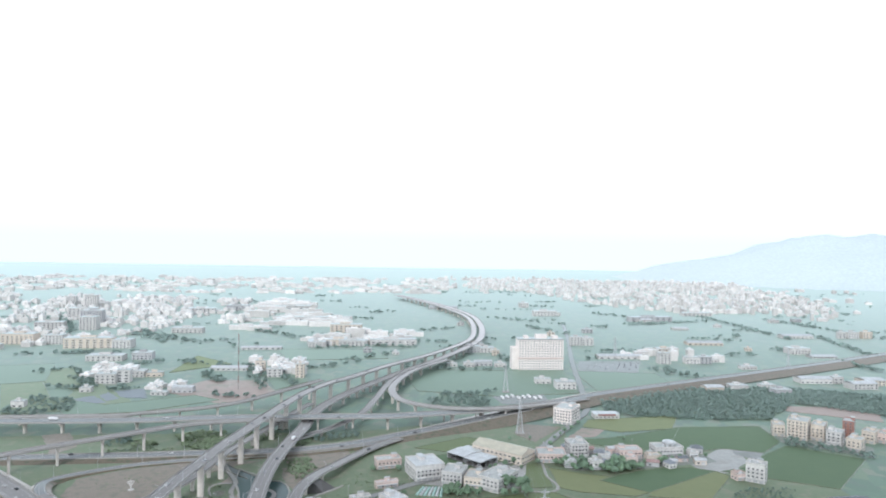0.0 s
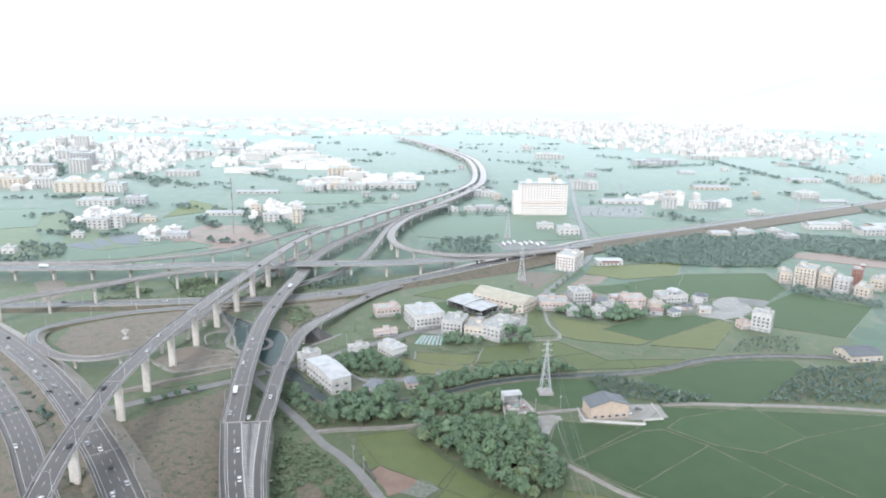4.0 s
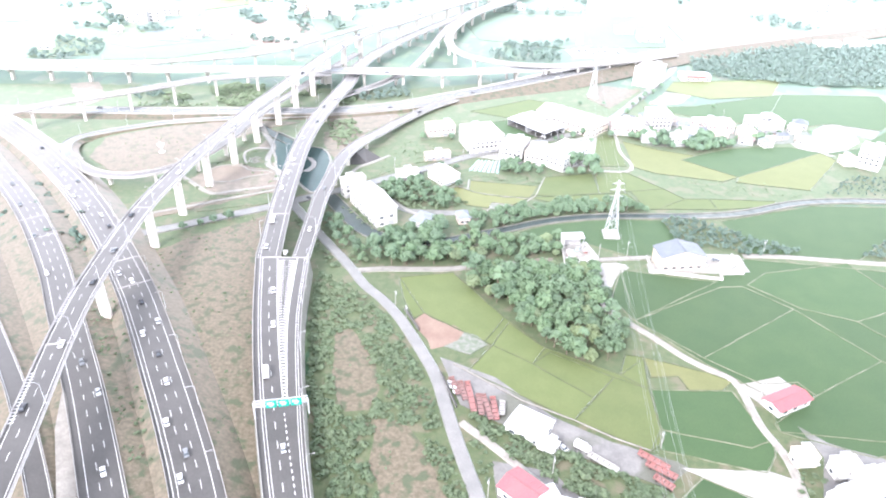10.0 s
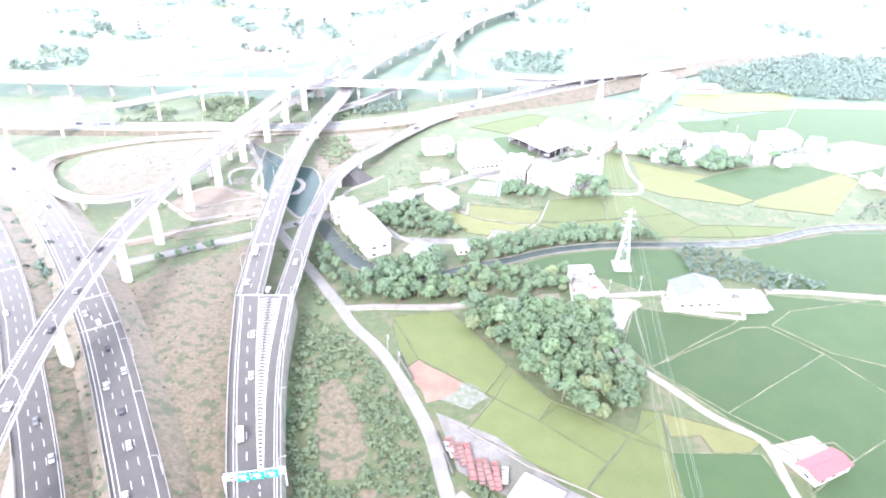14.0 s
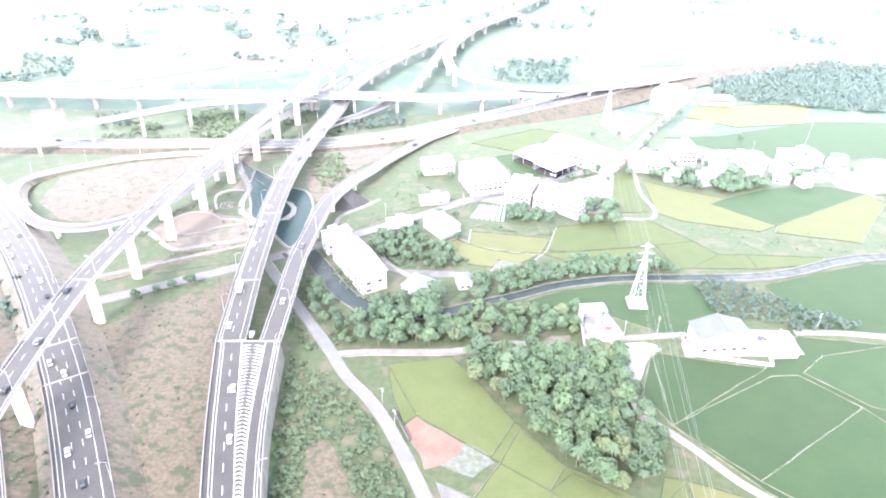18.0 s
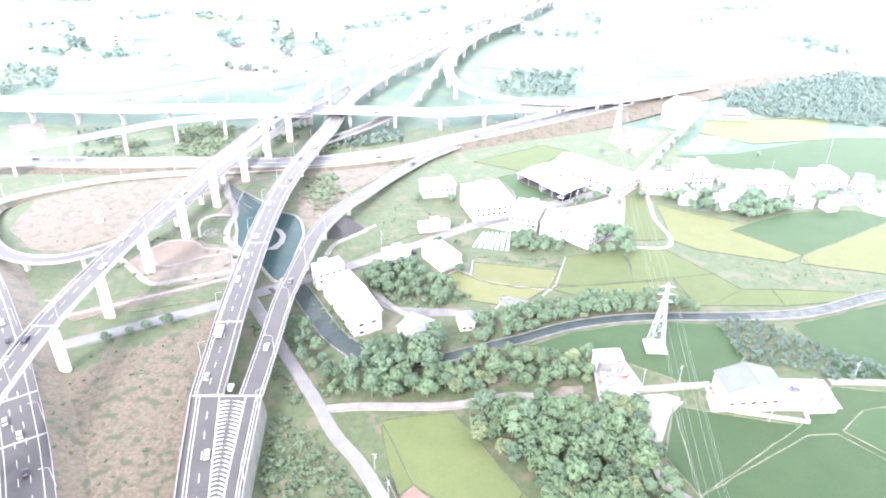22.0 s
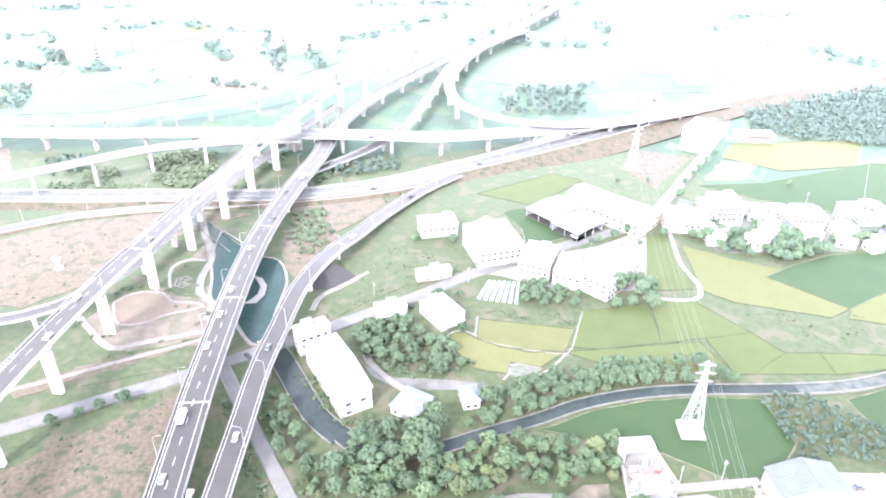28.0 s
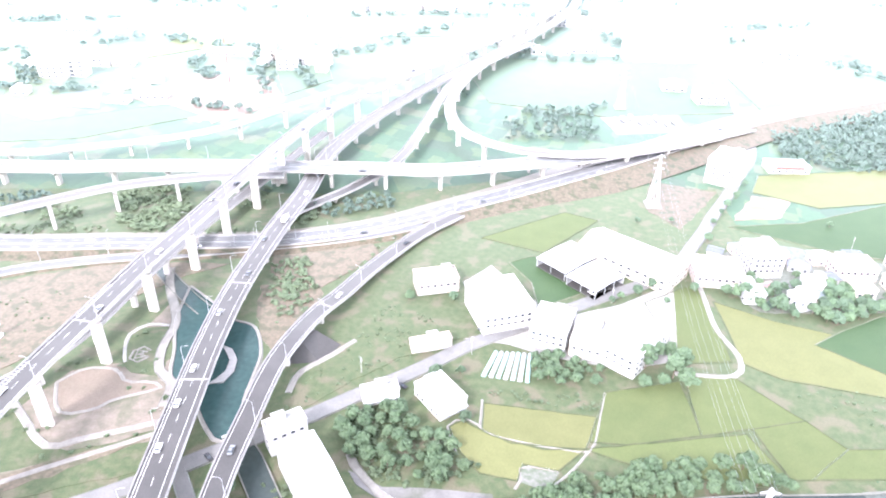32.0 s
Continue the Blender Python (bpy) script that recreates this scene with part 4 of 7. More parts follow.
def lane(name, label, pts, width, mat, kerb=True, lift=0.55):
    line, s = glide([(x, y, 0) for x, y in pts], 5.0)
    line[:, 0] += 0.3 * np.sin(s * 0.11)
    h = width / 2
    ob = new(name, mesh_of(name, *sweep(line, [(-h, lift), (h, lift), (h + 0.6, -0.1), (-h - 0.6, -0.1)]), mat))
    tagged(ob, label, "road", kind="structure")
    if kerb:
        for sg in (-1, 1):
            a, b = sorted((sg * h, sg * (h + 0.25)))
            part("kerb", sweep(line, [(a, -0.1), (b, -0.1), (b, lift + 0.14), (a, lift + 0.14)]), CANAL_WALL, ob)
    return line


lane("village_road", "grey village road running under the viaducts and past the houses", [(-300, 350), (-204, 418), (-181, 433), (-164, 445), (-136, 464), (-110, 484), (-86, 502), (-66, 519), (-44, 537), (-21, 558), (6, 576), (35, 598),
      (67, 619), (85, 638), (100, 665), (125, 713), (154, 770), (174, 814), (187, 894), (220, 1149), (262, 1418), (300, 1700)], 7.2, LANE)
country_line = lane("country_lane", "narrow grey country lane beside the fields", [(-127, 469), (-117, 455), (-101, 434), (-87, 415), (-74, 398), (-63, 382), (-51, 369), (-36, 348), (-21, 319), (-13, 297), (-5, 272), (4, 246), (14, 200)], 5.0, LANE, False, 0.7)
lane("farm_track", "pale concrete farm track with low walls", [(-70, 396), (-57, 399), (-38, 401), (-20, 403.5), (-8, 408), (3, 412), (15, 413)], 3.4, TRACK, True, 0.6)
lane("dirt_path", "pale worn dirt path behind the warehouse", [(-66, 484), (-63, 478), (-52, 467), (-39, 460)], 2.6, TRACK, False)
lane("dirt_path", "pale curved dirt path below the ramp", [(-99, 514), (-98, 527), (-87, 540), (-78, 552)], 2.0, TRACK, False)
lane("farm_track", "pale concrete farm track between the paddies", [(60, 372), (69, 365), (81, 353), (91, 342), (101, 334), (109, 327), (112, 304), (117, 287), (117, 272), (116, 255)], 2.7, TRACK, False)
lane("farm_track", "pale dirt track behind the truck yard", [(-7, 291), (7, 279), (20, 267), (32, 255), (42, 244)], 2.8, TRACK, False)
lane("farm_track", "pale concrete farm track past the factory", [(57, 422), (75, 426), (90, 429)], 3.0, TRACK, True)
lane("farm_track", "pale concrete farm track along the paddies", [(142, 437), (164, 439), (198, 438), (241, 437), (300, 430)], 3.2, TRACK, False)
lane("farm_track", "pale winding track between yellow fields", [(92, 620), (92, 582), (97, 560), (91, 546), (66, 545)], 1.9, TRACK, False)
for path in ([(-26, 488), (-31, 502), (-25, 507), (-18, 504), (-14, 500), (-1, 497), (14, 495), (24, 495), (28, 504), (34, 529)], [(-18, 504), (-18, 512), (-18, 519)], [(24, 495), (17, 485), (7, 474)], [(-4, 474), (-2, 478), (-2, 485), (5, 485), (12, 484)]):
    lane("field_path", "narrow pale concrete path edging yellow paddies", path, 0.3, TRACK, False, 0.4)
apron = new("concrete_apron", mesh_of("concrete_apron", *prism([(-168, 286), (-158.5, 265), (-141, 237), (-132, 220), (-121, 216), (-132.5, 235), (-146, 256), (-164.5, 282.5)][::-1], 0, 6.04), TRACK))
tagged(apron, "pale concrete wedge between the carriageways under the flyover", "pavement", kind="structure")


# ---- water ----
CANALS = []


def canal(pts, width, rim=0.5, mat=None, label="dark slow water in a concrete-edged canal"):
    line, s = glide([(x, y, 0) for x, y in pts], 6.0)
    CANALS.append(line)
    h = width / 2
    ob = new("canal_water", mesh_of("canal_water", *sweep(line, [(-h, 0.465), (h, 0.465)], False), mat or WATER))
    tagged(ob, label, "water", kind="structure")
    for sg in (-1, 1):
        a, b = sorted((sg * h, sg * (h + rim)))
        part("canal_wall", sweep(line, [(a, -0.1), (b, -0.1), (b, 0.95), (a, 0.95)]), CANAL_WALL, ob)
    return ob


canal([(-215, 622), (-192, 598), (-172, 579), (-156, 566)], 7.5)
canal([(-112, 486), (-104, 478), (-96, 467), (-86, 453), (-77, 442), (-66, 433.5)], 9.6)
canal([(-66, 433.5), (-60, 429), (-52, 427.5), (-30, 431), (-9, 442), (9, 451), (30, 463), (55, 472), (80, 477), (98, 479), (121, 482)], 5.6)
canal([(121, 482), (142, 486), (162, 493), (203, 512), (260, 520), (330, 515)], 5.4, 1.0, SHALLOW, "pale shallow water over the concrete bed of the canal")
pond_rim = [(-172, 586), (-160, 577), (-151, 570), (-141, 561), (-128, 556), (-119, 538), (-117, 522), (-116, 508), (-113, 494), (-117, 484), (-126, 492), (-133, 501), (-142, 508), (-152, 519), (-158, 536), (-167, 558)]
rim_line, _ = glide([(x, y, 0) for x, y in pond_rim + pond_rim[:1]], 4.0)
pond = new("pond_water", mesh_of("pond_water", *prism([tuple(p[:2]) for p in rim_line[:-1]][::-1], 0.1, 0.5), POND))
tagged(pond, "green-blue water of a small pond beneath the viaduct", "water", kind="structure")
part("pond_wall", sweep(rim_line, [(-1.3, -0.1), (0.4, -0.1), (0.4, 0.9), (-0.7, 0.9)]), TRACK, pond)
island = new("pond_island", mesh_of("pond_island", *prism([(-138, 541), (-132, 538.5), (-127.5, 532), (-126, 524), (-128, 516.5), (-134, 515), (-131.5, 519), (-129.6, 524), (-130.6, 531), (-134, 536)][::-1], -0.2, 1.0), PALE_CONCRETE))
tagged(island, "pale hook-shaped islet in the pond", "island", kind="structure")
# dark asphalt-coloured wedge put in for the shade below the ramp's end
shade_wedge = new("ramp_shade_wedge", mesh_of("ramp_shade_wedge", *join(([(-104, 532, 0), (-99, 558, 0), (-84, 548, 0), (-91, 535, 0), (-103, 541, 6.8), (-99, 551, 6.2), (-96, 550, 6.0), (-100, 540, 6.6)],
    [(0, 3, 7, 4), (3, 2, 6, 7), (2, 1, 5, 6), (1, 0, 4, 5), (4, 7, 6, 5)])), ASPHALT))
tagged(shade_wedge, "dark wedge painted as the shade under the ramp's end", "slope", kind="structure")
# winding garden path round the pond
lane("garden_path", "white winding path beside the pond", [(-147, 500), (-150, 514), (-159, 522), (-164, 537), (-166, 554), (-174, 570), (-182, 584), (-190, 602)], 3.8, TRACK, True, 0.65)
lane("garden_path", "pale footpath along the park edge", [(-210, 443), (-189, 456), (-169, 469), (-143, 486)], 2.0, TRACK, False, 0.6)
lane("garden_path", "pale footpath winding through the park", [(-213, 500), (-209, 496), (-199, 488), (-188, 479), (-179, 475), (-170, 480), (-157, 486), (-145, 492)], 2.4, TRACK, False, 0.6)
lane("garden_path", "pale footpath round the park lawn", [(-198, 509), (-191, 519), (-178, 520), (-169, 513), (-159, 514), (-153, 511), (-169, 502), (-174, 496), (-184, 492), (-190, 496), (-198, 509)], 0.9, TRACK, False, 0.6)
for r in (1.6, 3.1, 4.6):
    lane("garden_path", "narrow pale ring path in the round garden", [(-172 + r * math.cos(0.6 + k * 0.42), 531 + 1.2 * r * math.sin(0.6 + k * 0.42)) for k in range(14)], 0.5, TRACK, False, 0.6)
lane("garden_path", "curved pale kerb path round the garden", [(-176, 525), (-181, 534), (-184, 545), (-178, 553), (-168, 553)], 0.9, PALE_CONCRETE, False, 0.6)

BANKS = [(glide([(-40, 130, 6), (-62, 185, 6), (-92, 239, 6), (-113, 272, 6), (-135, 304, 6), (-156, 334, 6), (-180, 366, 6), (-226, 421, 6), (-273, 470, 6), (-342, 530, 6)], 3.0)[0], 9.0, 11.0),
         (glide([(-70, 150, 6), (-96, 195, 6), (-125, 238, 6), (-159, 286, 6), (-197, 336, 6), (-226, 374, 6), (-270, 424, 6), (-318, 470, 6)], 3.0)[0], 7.5, 20.0),
         (EXIT_L + ACROSS * 9, 9.0, 2.0)]


def rise_at(x, y):
    """Height of the road banks at a place; None on a carriageway."""
    z = 0.0
    for line, half, run in BANKS:
        d = np.hypot(line[:, 0] - x, line[:, 1] - y)
        k = int(d.argmin())
        if d[k] < half + 1.5:
            return None
        if line is BANKS[2][0] and x > line[k, 0]:
            continue
        z = max(z, line[k, 2] * (1 - (d[k] - half) / run))
    return z
# ---- buildings ----
def window_mesh():
    """A window 1 x 1, face towards -y: a frame ring with the pane set back in it, all one piece."""
    def ring(a, b, y):
        return [(-a, y, 0.5 - b), (a, y, 0.5 - b), (a, y, 0.5 + b), (-a, y, 0.5 + b)]
    v = ring(0.5, 0.5, 0.03) + ring(0.5, 0.5, -0.07) + ring(0.42, 0.42, -0.07) + ring(0.42, 0.42, -0.01)
    f = [(4 * k + i, 4 * k + (i + 1) % 4, 4 * k + 4 + (i + 1) % 4, 4 * k + 4 + i) for k in range(3) for i in range(4)] + [(12, 13, 14, 15)]
    me = mesh_of("window", v, f, FRAME, GLASS)
    me.polygons[12].material_index = 1
    return me


WINDOW = window_mesh()
slat = [(y, k / 18) for k in range(19) for y in ((-0.05,) if k % 2 else (-0.09,))]
DOOR = mesh_of("shutter_door", [(x, y, z) for y, z in slat for x in (-0.5, 0.5)] + [(-0.5, 0.03, 0), (0.5, 0.03, 0), (-0.5, 0.03, 1), (0.5, 0.03, 1)],
               [(2 * k, 2 * k + 1, 2 * k + 3, 2 * k + 2) for k in range(18)] + [(36, 37, 41, 40), (1, 0, 38, 39)], WALLS["grey"])
TANK = mesh_of("water_tank", *lathe([(0.85, 0), (0.9, 0.15), (0.9, 1.6), (0.6, 1.95), (0.15, 2.05)], 12), STEEL)
TANK.shade_smooth()
rng = random.Random(7)


def windows_on(house, w, d, h, floor_h, gap, skip_front=False, sides=(0, 1, 3)):
    floors = max(1, int(h / floor_h))
    for side in sides:
        run, off = ((w, d / 2), (d, w / 2), (w, d / 2), (d, w / 2))[side]
        k = max(1, int((run - 1.0) / gap))
        for fl in range(floors):
            if fl == 0 and skip_front and side == 0:
                continue
            for i in range(k):
                a = (i - (k - 1) / 2) * (run - 1.2) / k
                m = pose(0, 0, 0, 0, 0, 90 * side) @ pose(a, -off, fl * floor_h + 1.0)
                piece("window", WINDOW, house, m @ Matrix.Diagonal((gap * 0.6, 1, 1.6, 1)))


def gable_roof(w, d, h, rise, over=0.6, thick=0.25):
    a, b = w / 2 + over, d / 2 + over
    up = [(-a, -b, h), (a, -b, h), (a, 0, h + rise), (-a, 0, h + rise), (a, b, h), (-a, b, h)]
    v = up + [(x, y, z + thick) for x, y, z in up]
    return v, [(0, 1, 2, 3), (3, 2, 4, 5), (6, 9, 8, 7), (9, 11, 10, 8), (0, 6, 7, 1), (4, 10, 11, 5), (0, 3, 9, 6), (3, 5, 11, 9), (1, 7, 8, 2), (2, 8, 10, 4)]


def seams(w, d, h, rise, step=1.6, over=0.6):
    """Standing seams on a gable roof."""
    out = []
    for x in np.arange(-w / 2, w / 2 + 0.1, step):
        for sg in (-1, 1):
            out.append(bar((x, sg * (d / 2 + over), h + 0.27), (x, 0, h + rise + 0.27), 0.06))
    return join(*out)


def building(kind, x, y, rot, w, d, h, wall="white", roof="flat", label="", group="village houses", gap=3.2, floor_h=3.2, extras=True, back=False):
    if not back and d > w and kind in ("gable", "redgable", "teal"):
        w, d, rot = d, w, rot + 90
    if not back:
        while rot > 45:
            rot -= 90
            w, d = d, w
        while rot < -45:
            rot += 90
            w, d = d, w
        if kind in ("gable", "redgable", "teal") and d > w:
            w, d, rot = d, w, rot + 90
    name = {"flat": "house", "booth": "open_shed", "open": "open_shed", "shed": "warehouse", "gable": "warehouse", "redgable": "barn", "red": "shop", "teal": "barn", "hip": "cottage"}[kind]
    hs = root(name, label or "white concrete house with flat roof and dark windows", {"house": "house", "cottage": "house"}.get(name, "building"), group=group, m=pose(x, y, 0, 0, 0, rot))
    W = WALLS[wall]
    if kind == "flat":
        part("wall", box(-w / 2, w / 2, -d / 2, d / 2, -0.3, h), W, hs)
        part("roof", join(box(-w / 2 - 0.2, w / 2 + 0.2, -d / 2 - 0.2, d / 2 + 0.2, h, h + 0.2)), ROOFS[roof], hs)
        t = 0.25
        part("parapet", join(box(-w / 2 - .2, w / 2 + .2, -d / 2 - .2, -d / 2 - .2 + t, h + .2, h + 1.1), box(-w / 2 - .2, w / 2 + .2, d / 2 + .2 - t, d / 2 + .2, h + .2, h + 1.1),
                             box(-w / 2 - .2, -w / 2 - .2 + t, -d / 2, d / 2, h + .2, h + 1.1), box(w / 2 + .2 - t, w / 2 + .2, -d / 2, d / 2, h + .2, h + 1.1)), W, hs)
        windows_on(hs, w, d, h, floor_h, gap, skip_front=h > 5 and extras)
        if h > 5:
            for fl in range(1, int(h / floor_h) + (0 if extras else 1)):
                part("floor_band", box(-w / 2 - 0.12, w / 2 + 0.12, -d / 2 - 0.12, d / 2 + 0.12, fl * floor_h - 0.12, fl * floor_h + 0.12), PALE_CONCRETE, hs)
        if h > 8.5:
            for fl in range(1, int(h / floor_h)):
                z = fl * floor_h
                part("balcony", join(box(-w * .36, w * .36, -d / 2 - 1.3, -d / 2, z - 0.15, z), box(-w * .36, w * .36, -d / 2 - 1.3, -d / 2 - 1.18, z, z + 1.0)), W, hs)
        if extras:
            pw = min(4.5, w * 0.35)
            px = rng.uniform(-0.3, 0.3) * w
            part("stair_head", box(px - pw / 2, px + pw / 2, d * 0.05, d * 0.42, h + 0.2, h + 3.0), W, hs)
            part("stair_head_roof", box(px - pw / 2 - 0.3, px + pw / 2 + 0.3, d * 0.05 - 0.3, d * 0.42 + 0.3, h + 3.0, h + 3.2), ROOFS[roof], hs)
            for k in range(rng.choice((1, 2, 2, 3))):
                piece("water_tank", TANK, hs, pose(rng.uniform(-0.4, 0.4) * w, rng.uniform(-0.35, 0.0) * d, h + 0.2))
            k = max(1, int(w / 5))
            for i in range(k):
                piece("shutter_door", DOOR, hs, pose((i - (k - 1) / 2) * w / k, -d / 2, 0) @ Matrix.Diagonal((min(3.4, w / k * 0.75), 1, 2.6, 1)))
            part("awning", ([(-w * .48, -d / 2, 3.0), (w * .48, -d / 2, 3.0), (w * .48, -d / 2 - 1.5, 2.7), (-w * .48, -d / 2 - 1.5, 2.7),
                             (-w * .48, -d / 2, 3.12), (w * .48, -d / 2, 3.12), (w * .48, -d / 2 - 1.5, 2.82), (-w * .48, -d / 2 - 1.5, 2.82)],
                            [(0, 1, 2, 3), (7, 6, 5, 4), (3, 2, 6, 7), (0, 3, 7, 4), (1, 5, 6, 2)]), ROOFS["white"], hs)
    elif kind in ("gable", "redgable", "teal", "shed"):
        rise = 0.16 * d if kind != "shed" else 0.05 * d
        eave = h
        v, f = box(-w / 2, w / 2, -d / 2, d / 2, -0.3, eave)
        v += [(-w / 2, 0, eave + rise), (w / 2, 0, eave + rise)]
        f = [q for q in f if q != (4, 5, 7, 6)] + [(4, 6, 8), (5, 9, 7)]
        part("wall", (v, f), W, hs)
        part("roof", gable_roof(w, d, eave, rise), ROOFS[roof], hs)
        part("roof_seams", seams(w, d, eave, rise), ROOFS[roof], hs)
        part("ridge_cap", bar((-w / 2 - .6, 0, eave + rise + .26), (w / 2 + .6, 0, eave + rise + .26), 0.22), ROOFS[roof], hs)
        windows_on(hs, w, d, eave, 4.2, 4.5, sides=(0, 1, 3))
        piece("shutter_door", DOOR, hs, pose(w * 0.2, -d / 2 - 0.02, 0) @ Matrix.Diagonal((3.6, 1, 3.2, 1)))
    elif kind == "hip":
        part("wall", box(-w / 2, w / 2, -d / 2, d / 2, -0.3, h), W, hs)
        a, b, r = w / 2 + .7, d / 2 + .7, max(0.5, abs(w - d) / 2)
        rx, ry = (r, 0.05) if w >= d else (0.05, r)
        v = [(-a, -b, h), (a, -b, h), (a, b, h), (-a, b, h), (-rx, -ry, h + 2.6), (rx, -ry, h + 2.6), (rx, ry, h + 2.6), (-rx, ry, h + 2.6)]
        part("roof", (v, [(0, 1, 5, 4), (1, 2, 6, 5), (2, 3, 7, 6), (3, 0, 4, 7), (4, 5, 6, 7), (3, 2, 1, 0)]), ROOFS[roof], hs)
        windows_on(hs, w, d, h, 3.0, 3.0)
        piece("shutter_door", DOOR, hs, pose(0, -d / 2 - 0.02, 0) @ Matrix.Diagonal((1.4, 1, 2.2, 1)))
    elif kind == "booth":                                # open steel canopy over a cluttered yard
        for sx in (-1, 1):
            for sy in (-1, 1):
                part("post", bar((sx * (w / 2 - .3), sy * (d / 2 - .3), 0), (sx * (w / 2 - .3), sy * (d / 2 - .3), h), 0.18), STEEL, hs)
        part("roof", gable_roof(w, d, h - 0.3, 0.5, 0.3), ROOFS[roof], hs)
        part("back_wall", box(-w / 2, w / 2, d / 2 - 0.2, d / 2, 0, h - 0.5), W, hs)
        part("side_wall", box(-w / 2, -w / 2 + 0.2, -d / 2, d / 2 - 0.2, 0, h - 0.5), W, hs)
    elif kind == "open":                                 # broad roof on posts, open to the yard; floor painted dark for the shade inside
        for sx in (-1, 0, 1):
            for sy in (-1, -0.33, 0.33, 1):
                part("post", bar((sx * (w / 2 - .3), sy * (d / 2 - .3), 0), (sx * (w / 2 - .3), sy * (d / 2 - .3), h + 0.2), 0.2), STEEL, hs)
        part("roof", gable_roof(w, d, h, 0.03 * d, 0.5), ROOFS[roof], hs)
        part("roof_seams", seams(w, d, h, 0.03 * d, 2.4, 0.5), ROOFS[roof], hs)
        part("shade_floor", box(-w / 2, w / 2, -d / 2, d / 2, -0.2, 0.55), ASPHALT, hs)
        part("back_wall", box(-w / 2, w / 2, d / 2 - 0.2, d / 2, 0, h - 0.1), W, hs)
        part("side_wall", box(-w / 2, -w / 2 + 0.2, -d / 2, d / 2 - 0.2, 0, h - 0.1), W, hs)
    elif kind == "red":
        part("wall", box(-w / 2, w / 2, -d / 2, d / 2, -0.3, h), W, hs)
        part("roof", box(-w / 2 - .5, w / 2 + .5, -d / 2 - .5, d / 2 + .5, h, h + .4), ROOFS["white"], hs)
        part("fascia", box(-w * .35, w * .35, -d / 2 - .75, -d / 2 - .5, h - 1.4, h + .6), RED_STEEL, hs)
        windows_on(hs, w, d, h, 4.0, 4.0, sides=(0,))
    return hs


# round the canal and the village
building("shed", -74, 463.3, -55, 39, 14, 11.0, "white", "white", "long white warehouse with low sheet roof beside the canal")
building("flat", -91, 486.5, 37, 15, 7, 11.6, "white", "flat", "white office block with cluttered flat roof behind the warehouse")
building("hip", -41, 452, -25, 12, 12.8, 4.5, "white", "slate", "cottage with grey hipped roof among trees")
building("hip", -18, 459, 17, 7, 9.3, 4.5, "pink", "slate", "small pink cottage with blue-grey hipped roof")
building("flat", -60, 515, 22, 15, 6.3, 5.6, "white", "flat", "long two-storey white house beside the road")
building("flat", -35, 516, 40, 13.3, 18.9, 6, "white", "white", "white workshop with a broad flat roof")
building("flat", -43, 551, 22, 18.6, 5.1, 4.6, "pink", "white", "low pink and white roadside house")
building("flat", -46, 601, 18, 21.8, 12.5, 7.5, "pink", "flat", "pink house with a flat roof terrace")
building("flat", -13, 580, 22, 25.4, 27.9, 12.4, "white", "white", "white apartment house of four storeys")
building("flat", 12.5, 565, -16, 17, 21, 10.8, "white", "flat", "three-storey white terrace house with rooftop tanks")
building("flat", 33, 559, -16, 22, 20, 8.2, "cream", "flat", "two-storey cream terrace house with rooftop tanks")
building("flat", 48, 557, 53, 31, 19.8, 10.6, "white", "flat", "white factory building with flat roof")
building("open", 24, 631, -44, 20.1, 28.9, 5.5, "grey", "white", "open-fronted shed with broad white roof")
building("open", 37, 613, -44, 19.3, 23.6, 5.5, "grey", "white", "open-fronted shed with broad white roof")
building("gable", 59, 634, -38, 53.6, 24.1, 9, "cream", "cream", "large cream warehouse with long gabled roof")
building("flat", 141, 761, -31, 20.8, 28, 17, "pale_pink", "flat", "tall pinkish apartment block beside the village road")
building("red", 189, 783, 3, 28.5, 14.6, 5, "white", "white", "low white shop with a red fascia")
for hx, hy, hr, hw, hd, hh, hc in ((128, 639, 8, 17, 18.5, 14, "white"), (102, 627, -2, 25, 19.9, 8, "pink"), (138, 604, 21, 10.2, 8.6, 8, "white"), (177, 640, 3, 21.3, 14.7, 8, "pink"),
                                   (172, 616, 7, 11, 9, 8, "pink"), (215, 648, 8, 26.9, 15.5, 9, "white"), (238, 643, 7, 8.4, 7.8, 5, "white"), (269, 578, -35, 15, 12, 16, "white"),
                                   (152, 622, 10, 12, 10, 6, "white"), (196, 628, 5, 13, 9, 6, "cream"), (116, 608, 0, 10, 9, 6.5, "grey")):
    building("flat", hx, hy, hr, hw, hd, hh - 0.6, hc, "flat", {"white": "white rendered village house with rooftop tanks", "pink": "pink tiled village house with flat roof",
             "cream": "cream village house with flat roof", "grey": "grey village house with flat roof"}[hc])
for hx, hy, hr, hw, hd, hh, hc in ((358, 723, -18, 11.4, 18, 12, "cream"), (374, 711, -36, 19, 24, 20, "cream"), (394, 709, -37, 12.4, 22, 16, "cream"), (400, 690, -41, 13.7, 16, 14, "white"),
                                   (410, 672, -45, 12.8, 16, 12, "cream"), (425, 709, -35, 10, 20, 20, "brown"), (442, 700, -45, 12, 18, 12, "cream"), (458, 700, -45, 12.4, 18, 10, "pink")):
    building("flat", hx, hy, hr, hw, hd, hh - 0.6, hc, "flat", {"white": "white apartment block at the field's edge", "cream": "cream apartment block at the field's edge",
             "brown": "tall red-brown tiled apartment tower", "pink": "pink apartment block at the field's edge"}[hc], "apartment row")
